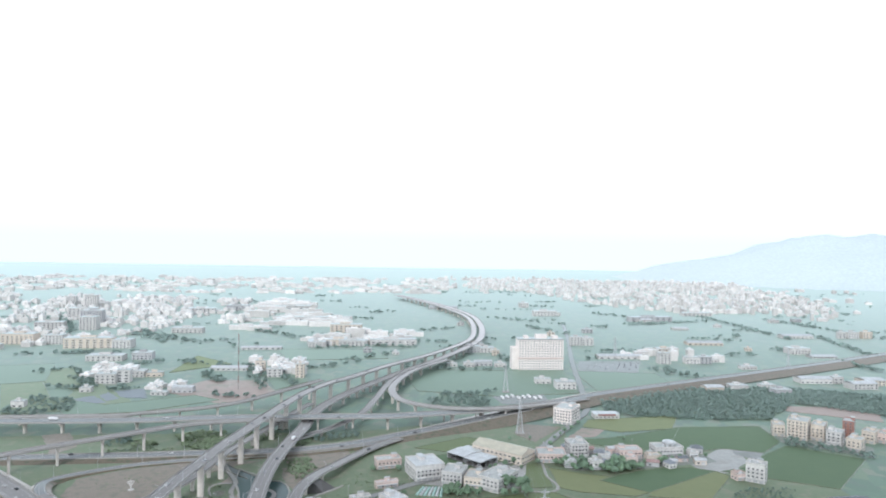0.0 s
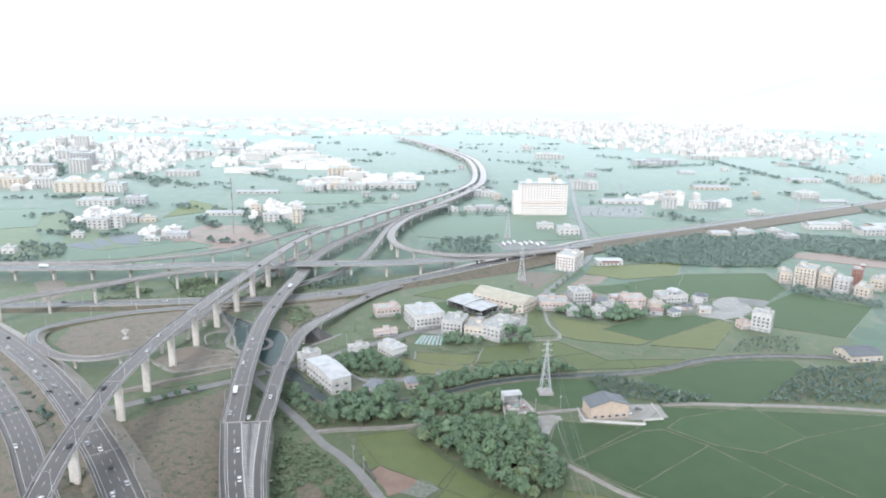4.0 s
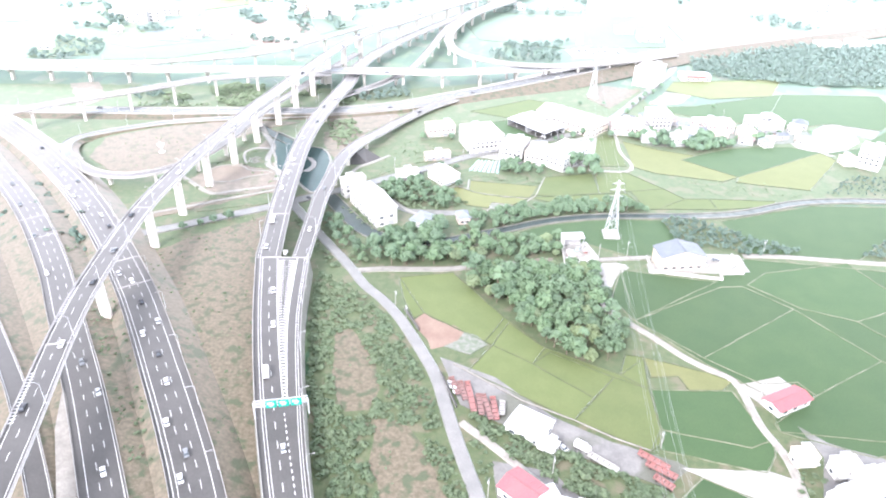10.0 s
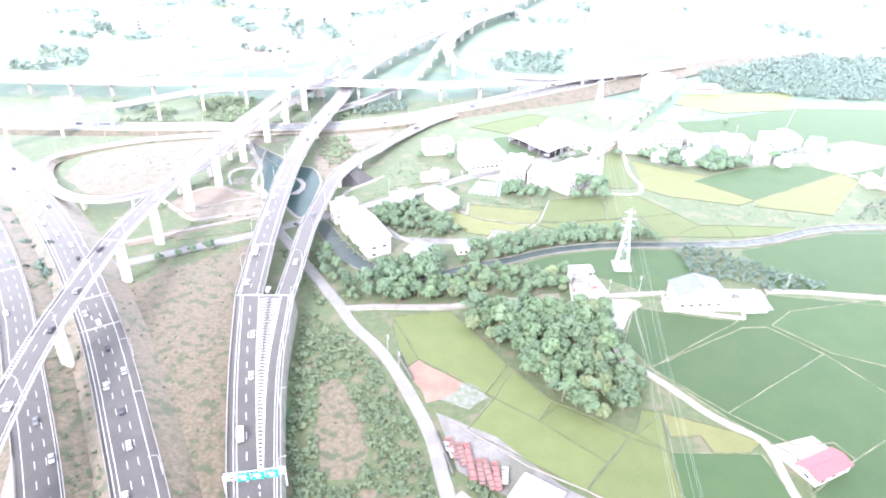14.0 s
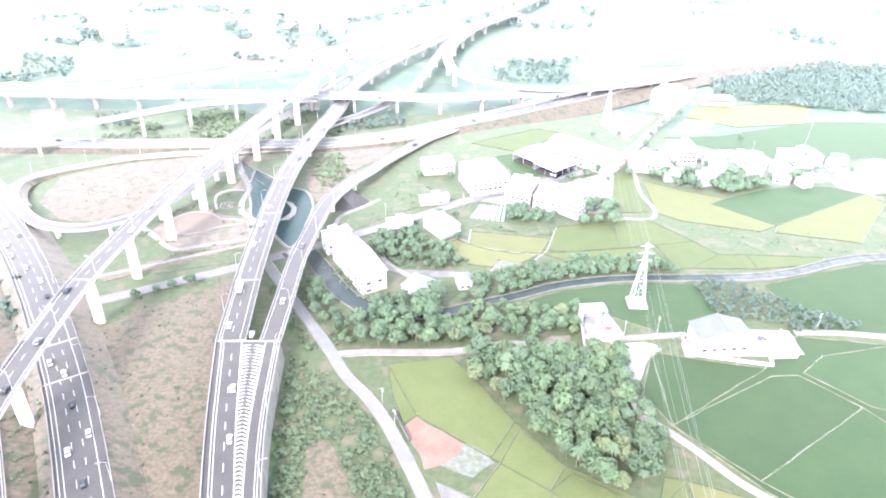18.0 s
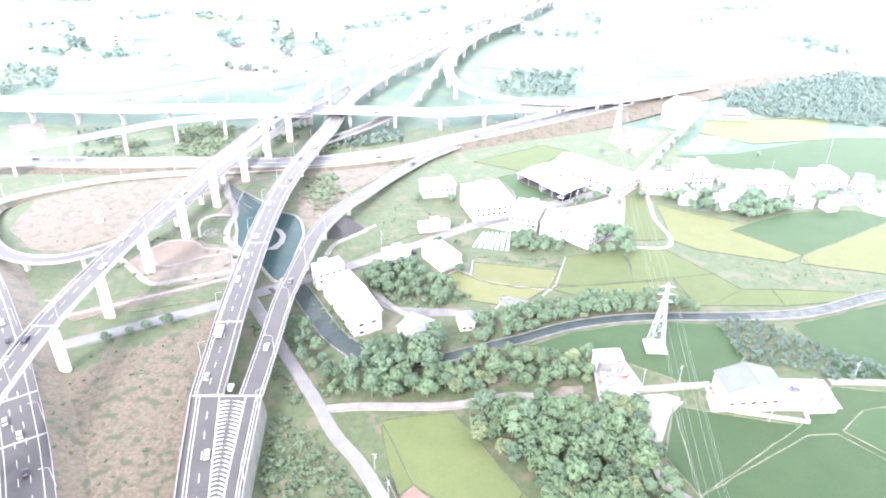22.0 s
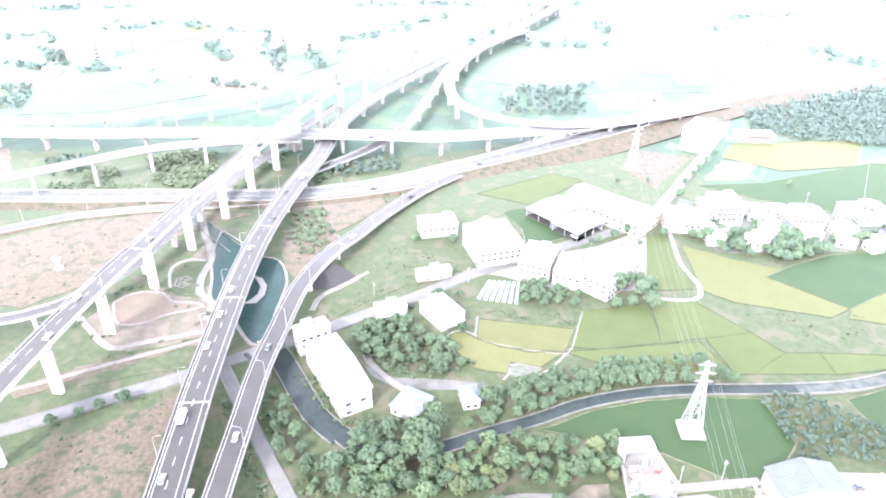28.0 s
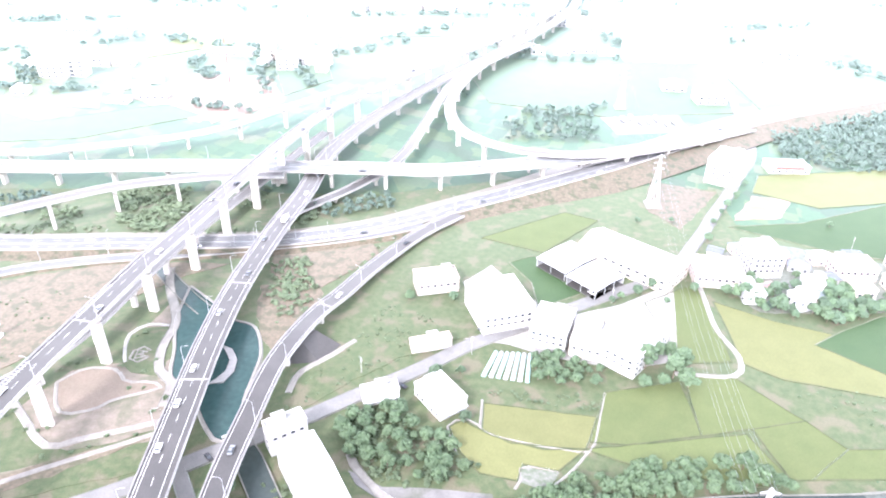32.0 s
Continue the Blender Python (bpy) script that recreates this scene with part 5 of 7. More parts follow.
for k, (hx, hy, kd, rf) in enumerate(((108, 652, "gable", "grey"), (122, 657, "hip", "slate"), (141, 650, "gable", "faded_red"), (150, 641, "hip", "slate"), (161, 629, "gable", "grey"), (164, 651, "gable", "white"), (185, 657, "hip", "grey"),
                                      (192, 614, "gable", "faded_red"), (206, 610, "hip", "slate"), (223, 628, "gable", "grey"), (237, 621, "gable", "white"), (247, 656, "hip", "grey"), (126, 617, "gable", "faded_red"), (147, 611, "hip", "slate"))):
    building(kd, hx, hy, (k * 37) % 50 - 25, 8 + k % 4, 6.5 + k % 3, 3.6 + 0.6 * (k % 3), ("white", "pink", "cream", "grey")[k % 4], rf, "small village house with %s pitched roof" % {"grey": "grey", "slate": "blue-grey", "faded_red": "faded red", "white": "white"}[rf])
for hx, hy, hw, hd, hh, hc, kd in ((115, 616, 8, 7, 4.5, 'white', 'flat'), (211, 619, 8, 7, 4, 'white', 'gable'), (256, 582, 10, 9, 5, 'pink', 'flat')):
    building(kd, hx, hy, hx * 7 % 23 - 8, hw, hd, hh, hc, "white" if kd in ("shed", "gable") else "slate" if kd == "hip" else "flat", "low %s village house crowded between its neighbours" % hc)
dome = root("roof_canopy", "white rounded canopy on top of a villa roof", "roof", m=pose(218, 650, 9.0))
part("canopy", lathe([(6.0, 1.6), (6.0, 2.6), (5.0, 3.3), (2.5, 3.8), (0.3, 3.9)], 20), ROOFS["white"], dome)
for k in range(6):
    part("post", bar((5 * math.cos(k * 1.047), 5 * math.sin(k * 1.047), -0.6), (5 * math.cos(k * 1.047), 5 * math.sin(k * 1.047), 1.7), 0.15), STEEL, dome)
# farms among the paddies
building("gable", 103, 424, 101, 13, 24.5, 8.2, "tan", "grey", "tan factory with low grey gabled roof inside a walled yard", "farm buildings", back=True)


def yard_wall(label, pts, h=1.6, t=0.25, mat=None):
    line = np.array([(x, y, 0) for x, y in pts], float)
    w = root("yard_wall", label, "wall", group="yard walls")
    for a, b in zip(line, line[1:]):
        part("wall_panel", sweep(np.array([a, b]), [(-t, -0.2), (t, -0.2), (t, h), (-t, h)]), mat or WALLS["white"], w)
        part("coping", sweep(np.array([a, b]), [(-t - .08, h), (t + .08, h), (t + .08, h + .12), (-t - .08, h + .12)]), mat or PALE_CONCRETE, w)
    return w


yard_wall("low pale wall between the truck yard and the paddies", [(-13, 326), (2, 316), (17, 306), (38, 297), (53, 289), (66, 284)], 0.6, 0.1, TRACK)
yard_wall("low white wall round the factory yard", [(87, 429), (88.5, 414), (99, 412.5), (124, 410), (124, 415.5)])
yard_wall("low white wall round the factory yard", [(124, 415.5), (137, 417.5), (135.5, 437)])
yard_wall("white wall round the open shed's yard", [(40.5, 438), (41, 416), (59.5, 423), (54, 439)], 2.2)
yard_wall("dark low roadside wall beside the lane", [(-40, 364), (-31, 348)], 1.3, 0.25, ASPHALT)
yard_wall("dark low roadside wall beside the lane", [(-18, 319), (-9.5, 299)], 1.3, 0.25, ASPHALT)
yard_wall("low white bridge parapet over the canal", [(-117, 486), (-108, 492.5)], 1.1)
building("booth", 46, 435, 11, 11.6, 6.8, 8, "white", "white", "open steel shed with white roof over a cluttered yard", "farm buildings")
building("redgable", 126, 316, 31, 18, 8.6, 3.4, "white", "red", "white barn with red sheet roof between the paddies", "farm buildings")
building("flat", 122, 285, 10, 8.3, 5.7, 4.6, "cream", "white", "small cream farmhouse with flat roof", "farm buildings")
building("flat", 135, 281, 10, 9.7, 6.1, 5.4, "white", "white", "white farmhouse with a flat roof", "farm buildings")
building("flat", 131, 266, -61, 8.2, 15.1, 5.4, "white", "white", "white farm store with flat roof", "farm buildings")
building("flat", 143, 275, 20, 13.7, 8.7, 5.4, "white", "white", "white farm store with flat roof", "farm buildings")
building("redgable", 17, 258, -38, 13.2, 11.2, 4.4, "white", "red", "white house with red sheet roof beside the lane", "farm buildings")
building("shed", 24, 257, 24, 9.8, 4.7, 3.6, "white", "white", "small white lean-to beside the house", "farm buildings")
building("flat", 34, 250, -11, 11.8, 7.6, 4.6, "white", "white", "low white workshop with flat roof", "farm buildings")
building("teal", 74, 240, 39, 14, 10, 5, "white", "teal", "low barn with teal sheet roof", "farm buildings")
building("shed", 20, 290, -28, 14.8, 12.4, 3.8, "white", "white", "white shed with broad sheet roof beside the truck yard", "farm buildings")
building("flat", 27, 281, -28, 7, 4.5, 3.0, "white", "white", "small white site office in a yard", "farm buildings")
# low poly tunnels in a row beside the houses
arc = [(1.05 * math.cos(math.pi * k / 8), 1.25 * math.sin(math.pi * k / 8)) for k in range(9)]
for k in range(7):
    u = k / 6
    ax, ay, bx, by = -13 + 15.5 * u, 550.5, -18 + 19 * u, 533.5 - 2 * u
    tn = root("poly_tunnel", "low plastic-covered growing tunnel, %s" % ("milky white" if k % 2 else "pale teal"), "greenhouse", group="poly tunnels")
    part("cover", sweep(np.array([(ax, ay, 0.1), ((ax + bx) / 2, (ay + by) / 2, 0.1), (bx, by, 0.1)]), arc), ROOFS["white"] if k % 2 else ROOFS["pale_teal"], tn)
    for ex, ey in ((ax, ay), (bx, by)):
        part("end_frame", join(bar((ex - 1.05, ey, 0), (ex + 1.05, ey, 0), 0.06), bar((ex, ey, 0), (ex, ey, 1.3), 0.06)), STEEL, tn)
# white sculpture in the meadow inside the loop
sv, sfc = join(lathe([(2.4, 0), (2.4, 0.6), (0.6, 0.7), (0.5, 3.5)], 10), bar((0, 0, 3), (-2.6, 0, 6.4), 0.5, 6), bar((0, 0, 3), (2.4, 0.4, 7.2), 0.5, 6), bar((0, 0, 3), (0.2, -0.6, 8.4), 0.45, 6), bar((-2.6, 0, 6.4), (2.4, 0.4, 7.2), 0.3, 6))
sculpture = new("sculpture", mesh_of("sculpture", sv, sfc, WALLS["white"]))
sculpture.location = (-243, 536, 0.1)
tagged(sculpture, "white abstract sculpture standing in the dry meadow", "sculpture")
cushion = root("crash_cushion", "pale striped crash cushion where the two branches part", "crash cushion", m=pose(-107.5, 391.6, 9.72, 0, 0, 8))
for k in range(4):
    part("cushion_cell", box(-0.8 - 0.12 * k, 0.8 + 0.12 * k, k * 0.9, k * 0.9 + 0.8, 0, 1.1), PALE_CONCRETE if k % 2 else WALLS["grey"], cushion)
gb = random.Random(4)
for k in range(16):                                      # clutter under the open shed and in its yard
    s = gb.uniform(0.6, 1.5)
    cx, cy = gb.uniform(42.5, 54), gb.uniform(420, 434)
    crate = root("crate", "stacked plastic and timber crates in the shed yard", "crate", group="crates in the yard", m=pose(cx, cy, 0.3, 0, 0, gb.uniform(0, 90)))
    part("crate_body", join(box(-s, s, -s * .7, s * .7, 0, s), box(-s * 1.04, s * 1.04, -s * .74, s * .74, s * .86, s)), gb.choice((RED_STEEL, WALLS["pink"], WALLS["grey"], WALLS["tan"], ROOFS["pale_teal"])), crate)
    part("lid", box(-s * .9, s * .9, -s * .6, s * .6, s, s * 1.12), gb.choice((WALLS["grey"], WALLS["white"])), crate)
building("gable", 316, 521, -81, 19.1, 26, 5, "cream", "grey", "open barn with grey gabled roof", "farm buildings")


# hospital-like block and the far houses
def far_building(x, y, rot, w, d, h, wall, label, group="far houses"):
    hs = root("far_building", label, "building", group=group, m=pose(x, y, 0, 0, 0, rot))
    part("wall", box(-w / 2, w / 2, -d / 2, d / 2, -0.3, h), WALLS[wall], hs)
    if h < 9 and w > 24:
        part("roof", gable_roof(w, d, h, 0.1 * d, 0.5, 0.4), ROOFS["white"], hs)
    else:
        part("roof", box(-w / 2 - .3, w / 2 + .3, -d / 2 - .3, d / 2 + .3, h, h + .5), ROOFS["flat"], hs)
        part("stair_head", box(-w * .2, w * .12, -d * .1, d * .3, h + .5, h + 3.2), WALLS[wall], hs)
    floors = max(1, int(h / 4))
    k = max(2, min(7, int(w / 6)))
    for fl in range(floors):
        for i in range(k):
            piece("window", WINDOW, hs, pose((i - (k - 1) / 2) * w / k, -d / 2 - 0.02, fl * 4 + 1.0) @ Matrix.Diagonal((w / k * 0.5, 2, 1.9, 1)))
    return hs


hosp = root("hospital", "tall pale pink institutional block with rows of windows", "building", m=pose(155, 1081, 0, 0, 0, 4))
part("wall", box(-36, 36, -12, 12, -0.3, 47), WALLS["pale_pink"], hosp)
part("wing", box(-45, -36, -8, 12, -0.3, 34), WALLS["pale_pink"], hosp)
part("roof", box(-36.6, 36.6, -12.6, 12.6, 47, 48.2), ROOFS["flat"], hosp)
for px, pw, ph in ((-22, 7, 4), (2, 18, 6), (24, 9, 4)):
    part("roof_block", box(px - pw / 2, px + pw / 2, -5, 6, 48.2, 48.2 + ph), WALLS["pale_pink"], hosp)
part("canopy_band", box(-36.8, 36.8, -13.2, -12, 17.5, 19.2), WALLS["pink"], hosp)
for fl in range(12):
    if fl in (4,):
        continue
    for i in range(16):
        piece("window", WINDOW, hosp, pose((i - 7.5) * 4.4, -12.05, fl * 3.85 + 1.2) @ Matrix.Diagonal((1.9, 2, 1.7, 1)))

FAR = [(144, 969, 22, 15, 7), (170, 936, 27, 19, 10), (-629, 1221, 82, 25, 18), (-571, 1226, 33, 23, 15), (-539, 1098, 56, 25, 9), (-487, 1116, 31, 22, 11), (-454, 930, 27, 19, 13), (-434, 935, 17, 12, 17), (-410, 977, 22, 12, 6),
       (-320, 1035, 54, 20, 4), (-324, 1230, 71, 18, 4), (-231, 1292, 42, 25, 9), (-167, 1291, 53, 25, 10)]
FAR += [(-93, 1305, 88, 25, 11), (-205, 1467, 66, 25, 18), (-311, 1623, 79, 25, 15), (-425, 1907, 115, 25, 13), (51, 1233, 36, 20, 11), (81, 1232, 26, 18, 9), (-242, 1004, 28, 18, 8), (-203, 982, 12, 10, 20), (-490, 792, 14, 10, 7),
        (-356, 863, 20, 10, 4), (-332, 880, 26, 14, 7), (-454, 873, 14, 10, 6), (284, 1336, 23, 16, 15)]
FAR += [(402, 1232, 31, 22, 12), (372, 1143, 20, 15, 18), (420, 1147, 24, 17, 11), (442, 1147, 20, 14, 12), (467, 1168, 27, 19, 6), (495, 1103, 24, 16, 5), (372, 935, 25, 18, 6), (410, 944, 24, 17, 7), (458, 960, 20, 14, 5),
        (458, 920, 23, 16, 7), (546, 1002, 47, 22, 7), (578, 997, 15, 10, 10), (623, 991, 32, 23, 8)]
FAR += [(768, 1483, 67, 25, 6), (661, 1269, 38, 25, 11), (535, 1761, 114, 25, 12), (516, 1733, 30, 21, 8), (712, 1916, 84, 25, 9), (523, 1364, 70, 25, 5), (278, 1858, 63, 25, 14), (248, 2084, 27, 19, 15), (3, 2001, 83, 25, 7),
        (-749, 1452, 34, 24, 28), (-827, 1443, 56, 25, 17), (-773, 1253, 58, 25, 19), (-710, 1257, 30, 21, 17)]
FAR += [(-863, 1646, 64, 25, 26), (-564, 1887, 60, 25, 14), (-635, 1804, 71, 25, 13)]
FAR += [(-437, 975, 31, 17, 9), (-269, 1017, 14, 8, 18), (-240, 986, 21, 11, 12), (-531, 1430, 63, 22, 11), (-774, 1514, 45, 22, 35), (-967, 1885, 32, 17, 37), (-1067, 1968, 26, 14, 25), (-193, 1294, 65, 22, 11), (-231, 1267, 32, 17, 10), (-65, 1331, 28, 15, 8), (-131, 1208, 15, 8, 8), (-80, 1195, 12, 8, 5), (64, 1273, 27, 14, 10), (95, 1198, 12, 8, 10), (44, 1088, 18, 10, 7), (17, 1085, 16, 8, 6), (67, 1102, 28, 15, 7), (94, 1092, 18, 10, 6)]
FAR += [(44, 1614, 16, 8, 8), (233, 1461, 15, 8, 8), (262, 1332, 25, 13, 17), (303, 1858, 34, 18, 10), (323, 1518, 23, 12, 9), (311, 1189, 82, 22, 5), (594, 965, 38, 20, 8), (580, 1291, 12, 8, 6), (683, 1227, 47, 22, 3), (859, 1770, 24, 13, 8), (928, 1791, 25, 13, 8), (868, 1484, 17, 9, 15), (894, 1490, 26, 14, 14), (927, 1492, 22, 12, 15), (555, 1594, 35, 19, 5), (667, 1654, 18, 9, 6)]
for i, (fx, fy, fw, fd, fh) in enumerate(FAR):
    wall = ("white", "white", "cream", "white", "white", "grey")[i * 7 % 6]
    far_building(fx, fy, 5 + (i * 37 % 11) - 5, fw, fd, fh, wall, {"white": "distant white building among green fields", "cream": "distant cream building among green fields",
                 "pink": "distant pinkish building among green fields", "grey": "distant grey building among green fields"}[wall])
def inside(p, poly):
    c = False
    for (x1, y1), (x2, y2) in zip(poly, poly[1:] + poly[:1]):
        if (y1 > p[1]) != (y2 > p[1]) and p[0] < (x2 - x1) * (p[1] - y1) / (y2 - y1) + x1:
            c = not c
    return c


# the far town as one mass of small houses
tv, tf = [], []
r2 = random.Random(3)
def town(poly, n, wide, hmin, hmax, holes=-0.12):
    xs, ys = [p[0] for p in poly], [p[1] for p in poly]
    for _ in range(n):
        x, y = r2.uniform(min(xs), max(xs)), r2.uniform(min(ys), max(ys))
        if not inside((x, y), poly) or noise.noise((x / 160, y / 230, 5)) < holes:
            continue
        w, d, h = r2.uniform(*wide), r2.uniform(8, 13), r2.uniform(hmin, hmax) * r2.choice((1, 1, 1, 1.6))
        vv, ff = join(box(-w / 2, w / 2, -d / 2, d / 2, -.5, h), box(-w * .25, w * .1, -d * .2, d * .3, h, h + 2.6))
        a = r2.uniform(-0.3, 0.3)
        k = len(tv)
        tv.extend((x + p[0] * math.cos(a) - p[1] * math.sin(a), y + p[0] * math.sin(a) + p[1] * math.cos(a), p[2]) for p in vv)
        tf.extend(tuple(i + k for i in q) for q in ff)


town([(-1002, 1553), (-1244, 2258), (-612, 2200), (-448, 1616), (-613, 1420), (-699, 1246), (-800, 1152)], 1500, (8, 20), 5, 10, -0.25)
town([(-1600, 1150), (-2300, 2600), (-1300, 2300), (-1002, 1553), (-800, 1150)], 1200, (8, 24), 5, 10, 0.0)
town([(-568, 2136), (-445, 2154), (-291, 1766), (-193, 1645), (-175, 1498), (-265, 1456), (-420, 1475), (-520, 1841)], 110, (30, 85), 6, 11, -0.3)
town([(-280, 1363), (-57, 1445), (-48, 1304), (-258, 1275)], 30, (14, 50), 6, 12, -0.5)
town([(-540, 1022), (-455, 1043), (-415, 940), (-480, 931)], 26, (10, 26), 5, 11, -0.5)
town([(-394, 942), (-340, 932), (-324, 848), (-378, 857)], 16, (8, 18), 4, 7, -0.5)
town([(-309, 1107), (-202, 1116), (-198, 998), (-270, 993)], 26, (9, 22), 5, 11, -0.5)
town([(-1700, 2384), (-473, 2480), (200, 2600), (1, 3500), (-1031, 3400), (-2300, 3300)], 1500, (12, 44), 5, 9, -0.1)
town([(0, 2898), (0, 3500), (386, 3600), (1453, 3490), (1330, 2596), (1203, 2063), (1008, 1783), (939, 1972), (718, 1944), (550, 2097), (451, 2291), (326, 2726)], 3200, (7, 18), 6, 13, -0.3)
town([(236, 1190), (402, 1247), (508, 1233), (465, 1129), (376, 1122), (345, 1160)], 34, (9, 26), 5, 12, -0.6)
town([(1203, 2063), (1453, 3000), (2600, 2900), (2200, 1900), (1500, 1700)], 300, (10, 30), 6, 14, 0.1)
# wall colour brightened to stand in for haze towards the horizon
TOWN = surface("hazed_town_wall", (0.72, 0.695, 0.67), (0.58, 0.555, 0.535), 60, 3, 0.8, 0.0, haze_gloss=1.0, vary=0.2, island=True)
tagged(new("far_town", mesh_of("far_town", tv, tf, TOWN)), "pale sprawl of small town houses far off in haze", "town", kind="stuff")


# ---- trees ----
def crown_mesh(name, seed, n_clump, per, r, h, mat, quad=0.75):
    """Leaf clusters: many small tilted leaves on clumps spread over an uneven dome."""
    g = np.random.default_rng(seed)
    cl = []
    for k in range(n_clump):
        u = g.normal(size=3)
        u /= np.linalg.norm(u)
        u[2] = abs(u[2]) * 1.15 - 0.3
        cl.append((u[0] * r * g.uniform(.35, .78), u[1] * r * g.uniform(.35, .78), h * 0.62 + u[2] * h * 0.33, r * g.uniform(.32, .5)))
    V, F = [], []
    for cx, cy, cz, cr in cl:
        for k in range(per):
            u = g.normal(size=3)
            u /= np.linalg.norm(u)
            p = np.array((cx, cy, cz)) + u * cr * g.uniform(.75, 1.08) * (1, 1, .85)
            nrm = u + g.normal(size=3) * .35 + (0, 0, .35)
            nrm /= np.linalg.norm(nrm)
            a = np.cross(nrm, g.normal(size=3))
            a /= np.linalg.norm(a)
            b = np.cross(nrm, a)
            q = quad * g.uniform(.6, 1.25)
            i = len(V)
            V += [tuple(p + a * q), tuple(p + b * q * .6 + nrm * .08), tuple(p - a * q), tuple(p - b * q * .6 + nrm * .08)]
            F.append((i, i + 1, i + 2, i + 3))
    return V, F


def trunk_mesh(seed, h, r):
    g = random.Random(seed)
    out = []
    v, f = lathe([(r * 1.5, -0.2), (r, 0.5), (r * .8, h * .35), (r * .5, h * .55), (r * .2, h * .8)], 7)
    out.append((v, f))
    for k in range(5):
        a = k * 1.3 + g.random()
        z = h * g.uniform(.3, .5)
        out.append(bar((0, 0, z), (math.cos(a) * h * .3, math.sin(a) * h * .3, z + h * g.uniform(.15, .3)), r * .3, 5))
    return join(*out)


PROTO = []
for i, (cr, chh, mi) in enumerate(((3.4, 6.5, 0), (3.0, 6.0, 1), (3.8, 7.5, 0), (2.8, 5.5, 2), (3.2, 8.5, 1), (3.6, 6.8, 0), (2.6, 5.0, 0))):
    PROTO.append((mesh_of("crown", *crown_mesh("crown", 10 + i, 16, 40, cr, chh, None), LEAF[mi]), mesh_of("trunk", *trunk_mesh(i, chh, 0.2), BARK)))


def palm_mesh(seed):
    """A star of drooping fronds on top of a slim stem."""
    g = random.Random(seed)
    V, F = [], []
    for k in range(13):
        a, up, L = k * 2.4, g.uniform(0.2, 1.0), g.uniform(1.9, 2.6)
        for j in range(5):
            u = j / 4
            r, z, w = L * u, 6.9 + up * 1.6 * u - 1.9 * u * u, 0.42 * math.sin(math.pi * (0.15 + 0.8 * u))
            V += [(r * math.cos(a) - w * math.sin(a), r * math.sin(a) + w * math.cos(a), z - 0.12), (r * math.cos(a), r * math.sin(a), z), (r * math.cos(a) + w * math.sin(a), r * math.sin(a) - w * math.cos(a), z - 0.12)]
        b = len(V) - 15
        F += [(b + 3 * j + i, b + 3 * j + i + 1, b + 3 * j + i + 4, b + 3 * j + i + 3) for j in range(4) for i in range(2)]
    return V, F


PROTO.append((mesh_of("crown", *palm_mesh(3), LEAF[0]), mesh_of("trunk", *lathe([(0.16, -0.2), (0.11, 3), (0.1, 6.9)], 7), BARK)))


def scatter(poly, gap, seed, tries=30):
    """Random places inside a polygon, at least gap apart."""
    g = random.Random(seed)
    xs, ys = [p[0] for p in poly], [p[1] for p in poly]
    n = int((max(xs) - min(xs)) * (max(ys) - min(ys)) / (gap * gap) * 3) + 20
    grid, out = {}, []
    for _ in range(n):
        p = (g.uniform(min(xs), max(xs)), g.uniform(min(ys), max(ys)))
        if not inside(p, poly):
            continue
        c = (int(p[0] // gap), int(p[1] // gap))
        if any(math.dist(p, q) < gap for i in (-1, 0, 1) for j in (-1, 0, 1) for q in grid.get((c[0] + i, c[1] + j), ())):
            continue
        grid.setdefault(c, []).append(p)
        out.append(p)
    return out


tree_count = [0]
TREE_LABEL = ["leafy green orchard tree with rounded uneven crown", "dark green tree with dense crown", "broad leafy green tree with dense crown", "young yellow-green tree with loose crown", "tall dark green tree with narrow crown", "leafy green tree with spreading crown", "small green tree with round crown", "slim areca palm with a star of drooping fronds"]
spare = []


def trees(poly, gap, seed, scale=1.0, kinds=(0, 1, 2, 3, 4, 5, 6), group="grove trees"):
    g = random.Random(seed)
    for x, y in scatter(poly, gap, seed):
        k, sc, a = g.choice(kinds), scale * g.uniform(.75, 1.25), g.uniform(0, 360)
        if not -62 < x < 0 and any(np.hypot(c[:, 0] - x, c[:, 1] - y).min() < (6.6 if i == 1 else 4.6) for i, c in enumerate(CANALS)):      # crowns close over the water only at the bend
            continue
        if tree_count[0] >= 226:
            spare.append((x, y, sc, k, a))
            continue
        tree_count[0] += 1
        t = root("tree", TREE_LABEL[k], "tree", group=group, m=pose(x, y, 0, 0, 0, a) @ Matrix.Diagonal((sc, sc, sc * g.uniform(.85, 1.2), 1)))
        piece("trunk", PROTO[k][1], t)
        piece("crown", PROTO[k][0], t)


trees([(-17, 399), (3, 405), (19, 408), (21, 399), (36, 412), (56, 411), (57, 395), (56, 393), (61, 372), (66, 366), (67, 354), (58, 335), (40, 333), (28, 346), (12, 365), (-4, 385), (-15, 391)], 4.1, 12, 1.22, (0, 1, 2, 4, 5, 7, 0, 3), "grove trees")
trees([(-65, 416), (-54, 435), (-28, 446), (-24, 432), (-37, 412), (-46, 404), (-61, 404)], 4.3, 1, 1.3, (1, 4, 1, 4, 0), "grove trees")
trees([(-38, 410), (-24, 427), (3, 441), (39, 440), (38, 424), (23, 421), (15, 416), (2, 419), (-16, 409), (-38, 405)], 4.2, 11, 1.0, (0, 3, 6, 5, 0), "orchard trees")
trees([(-112, 477), (-100, 460), (-88, 441), (-76, 424), (-69, 414), (-79, 410), (-88, 424), (-97, 441), (-110, 459)], 4.8, 4, 0.9, (1, 4, 0), "canal trees")
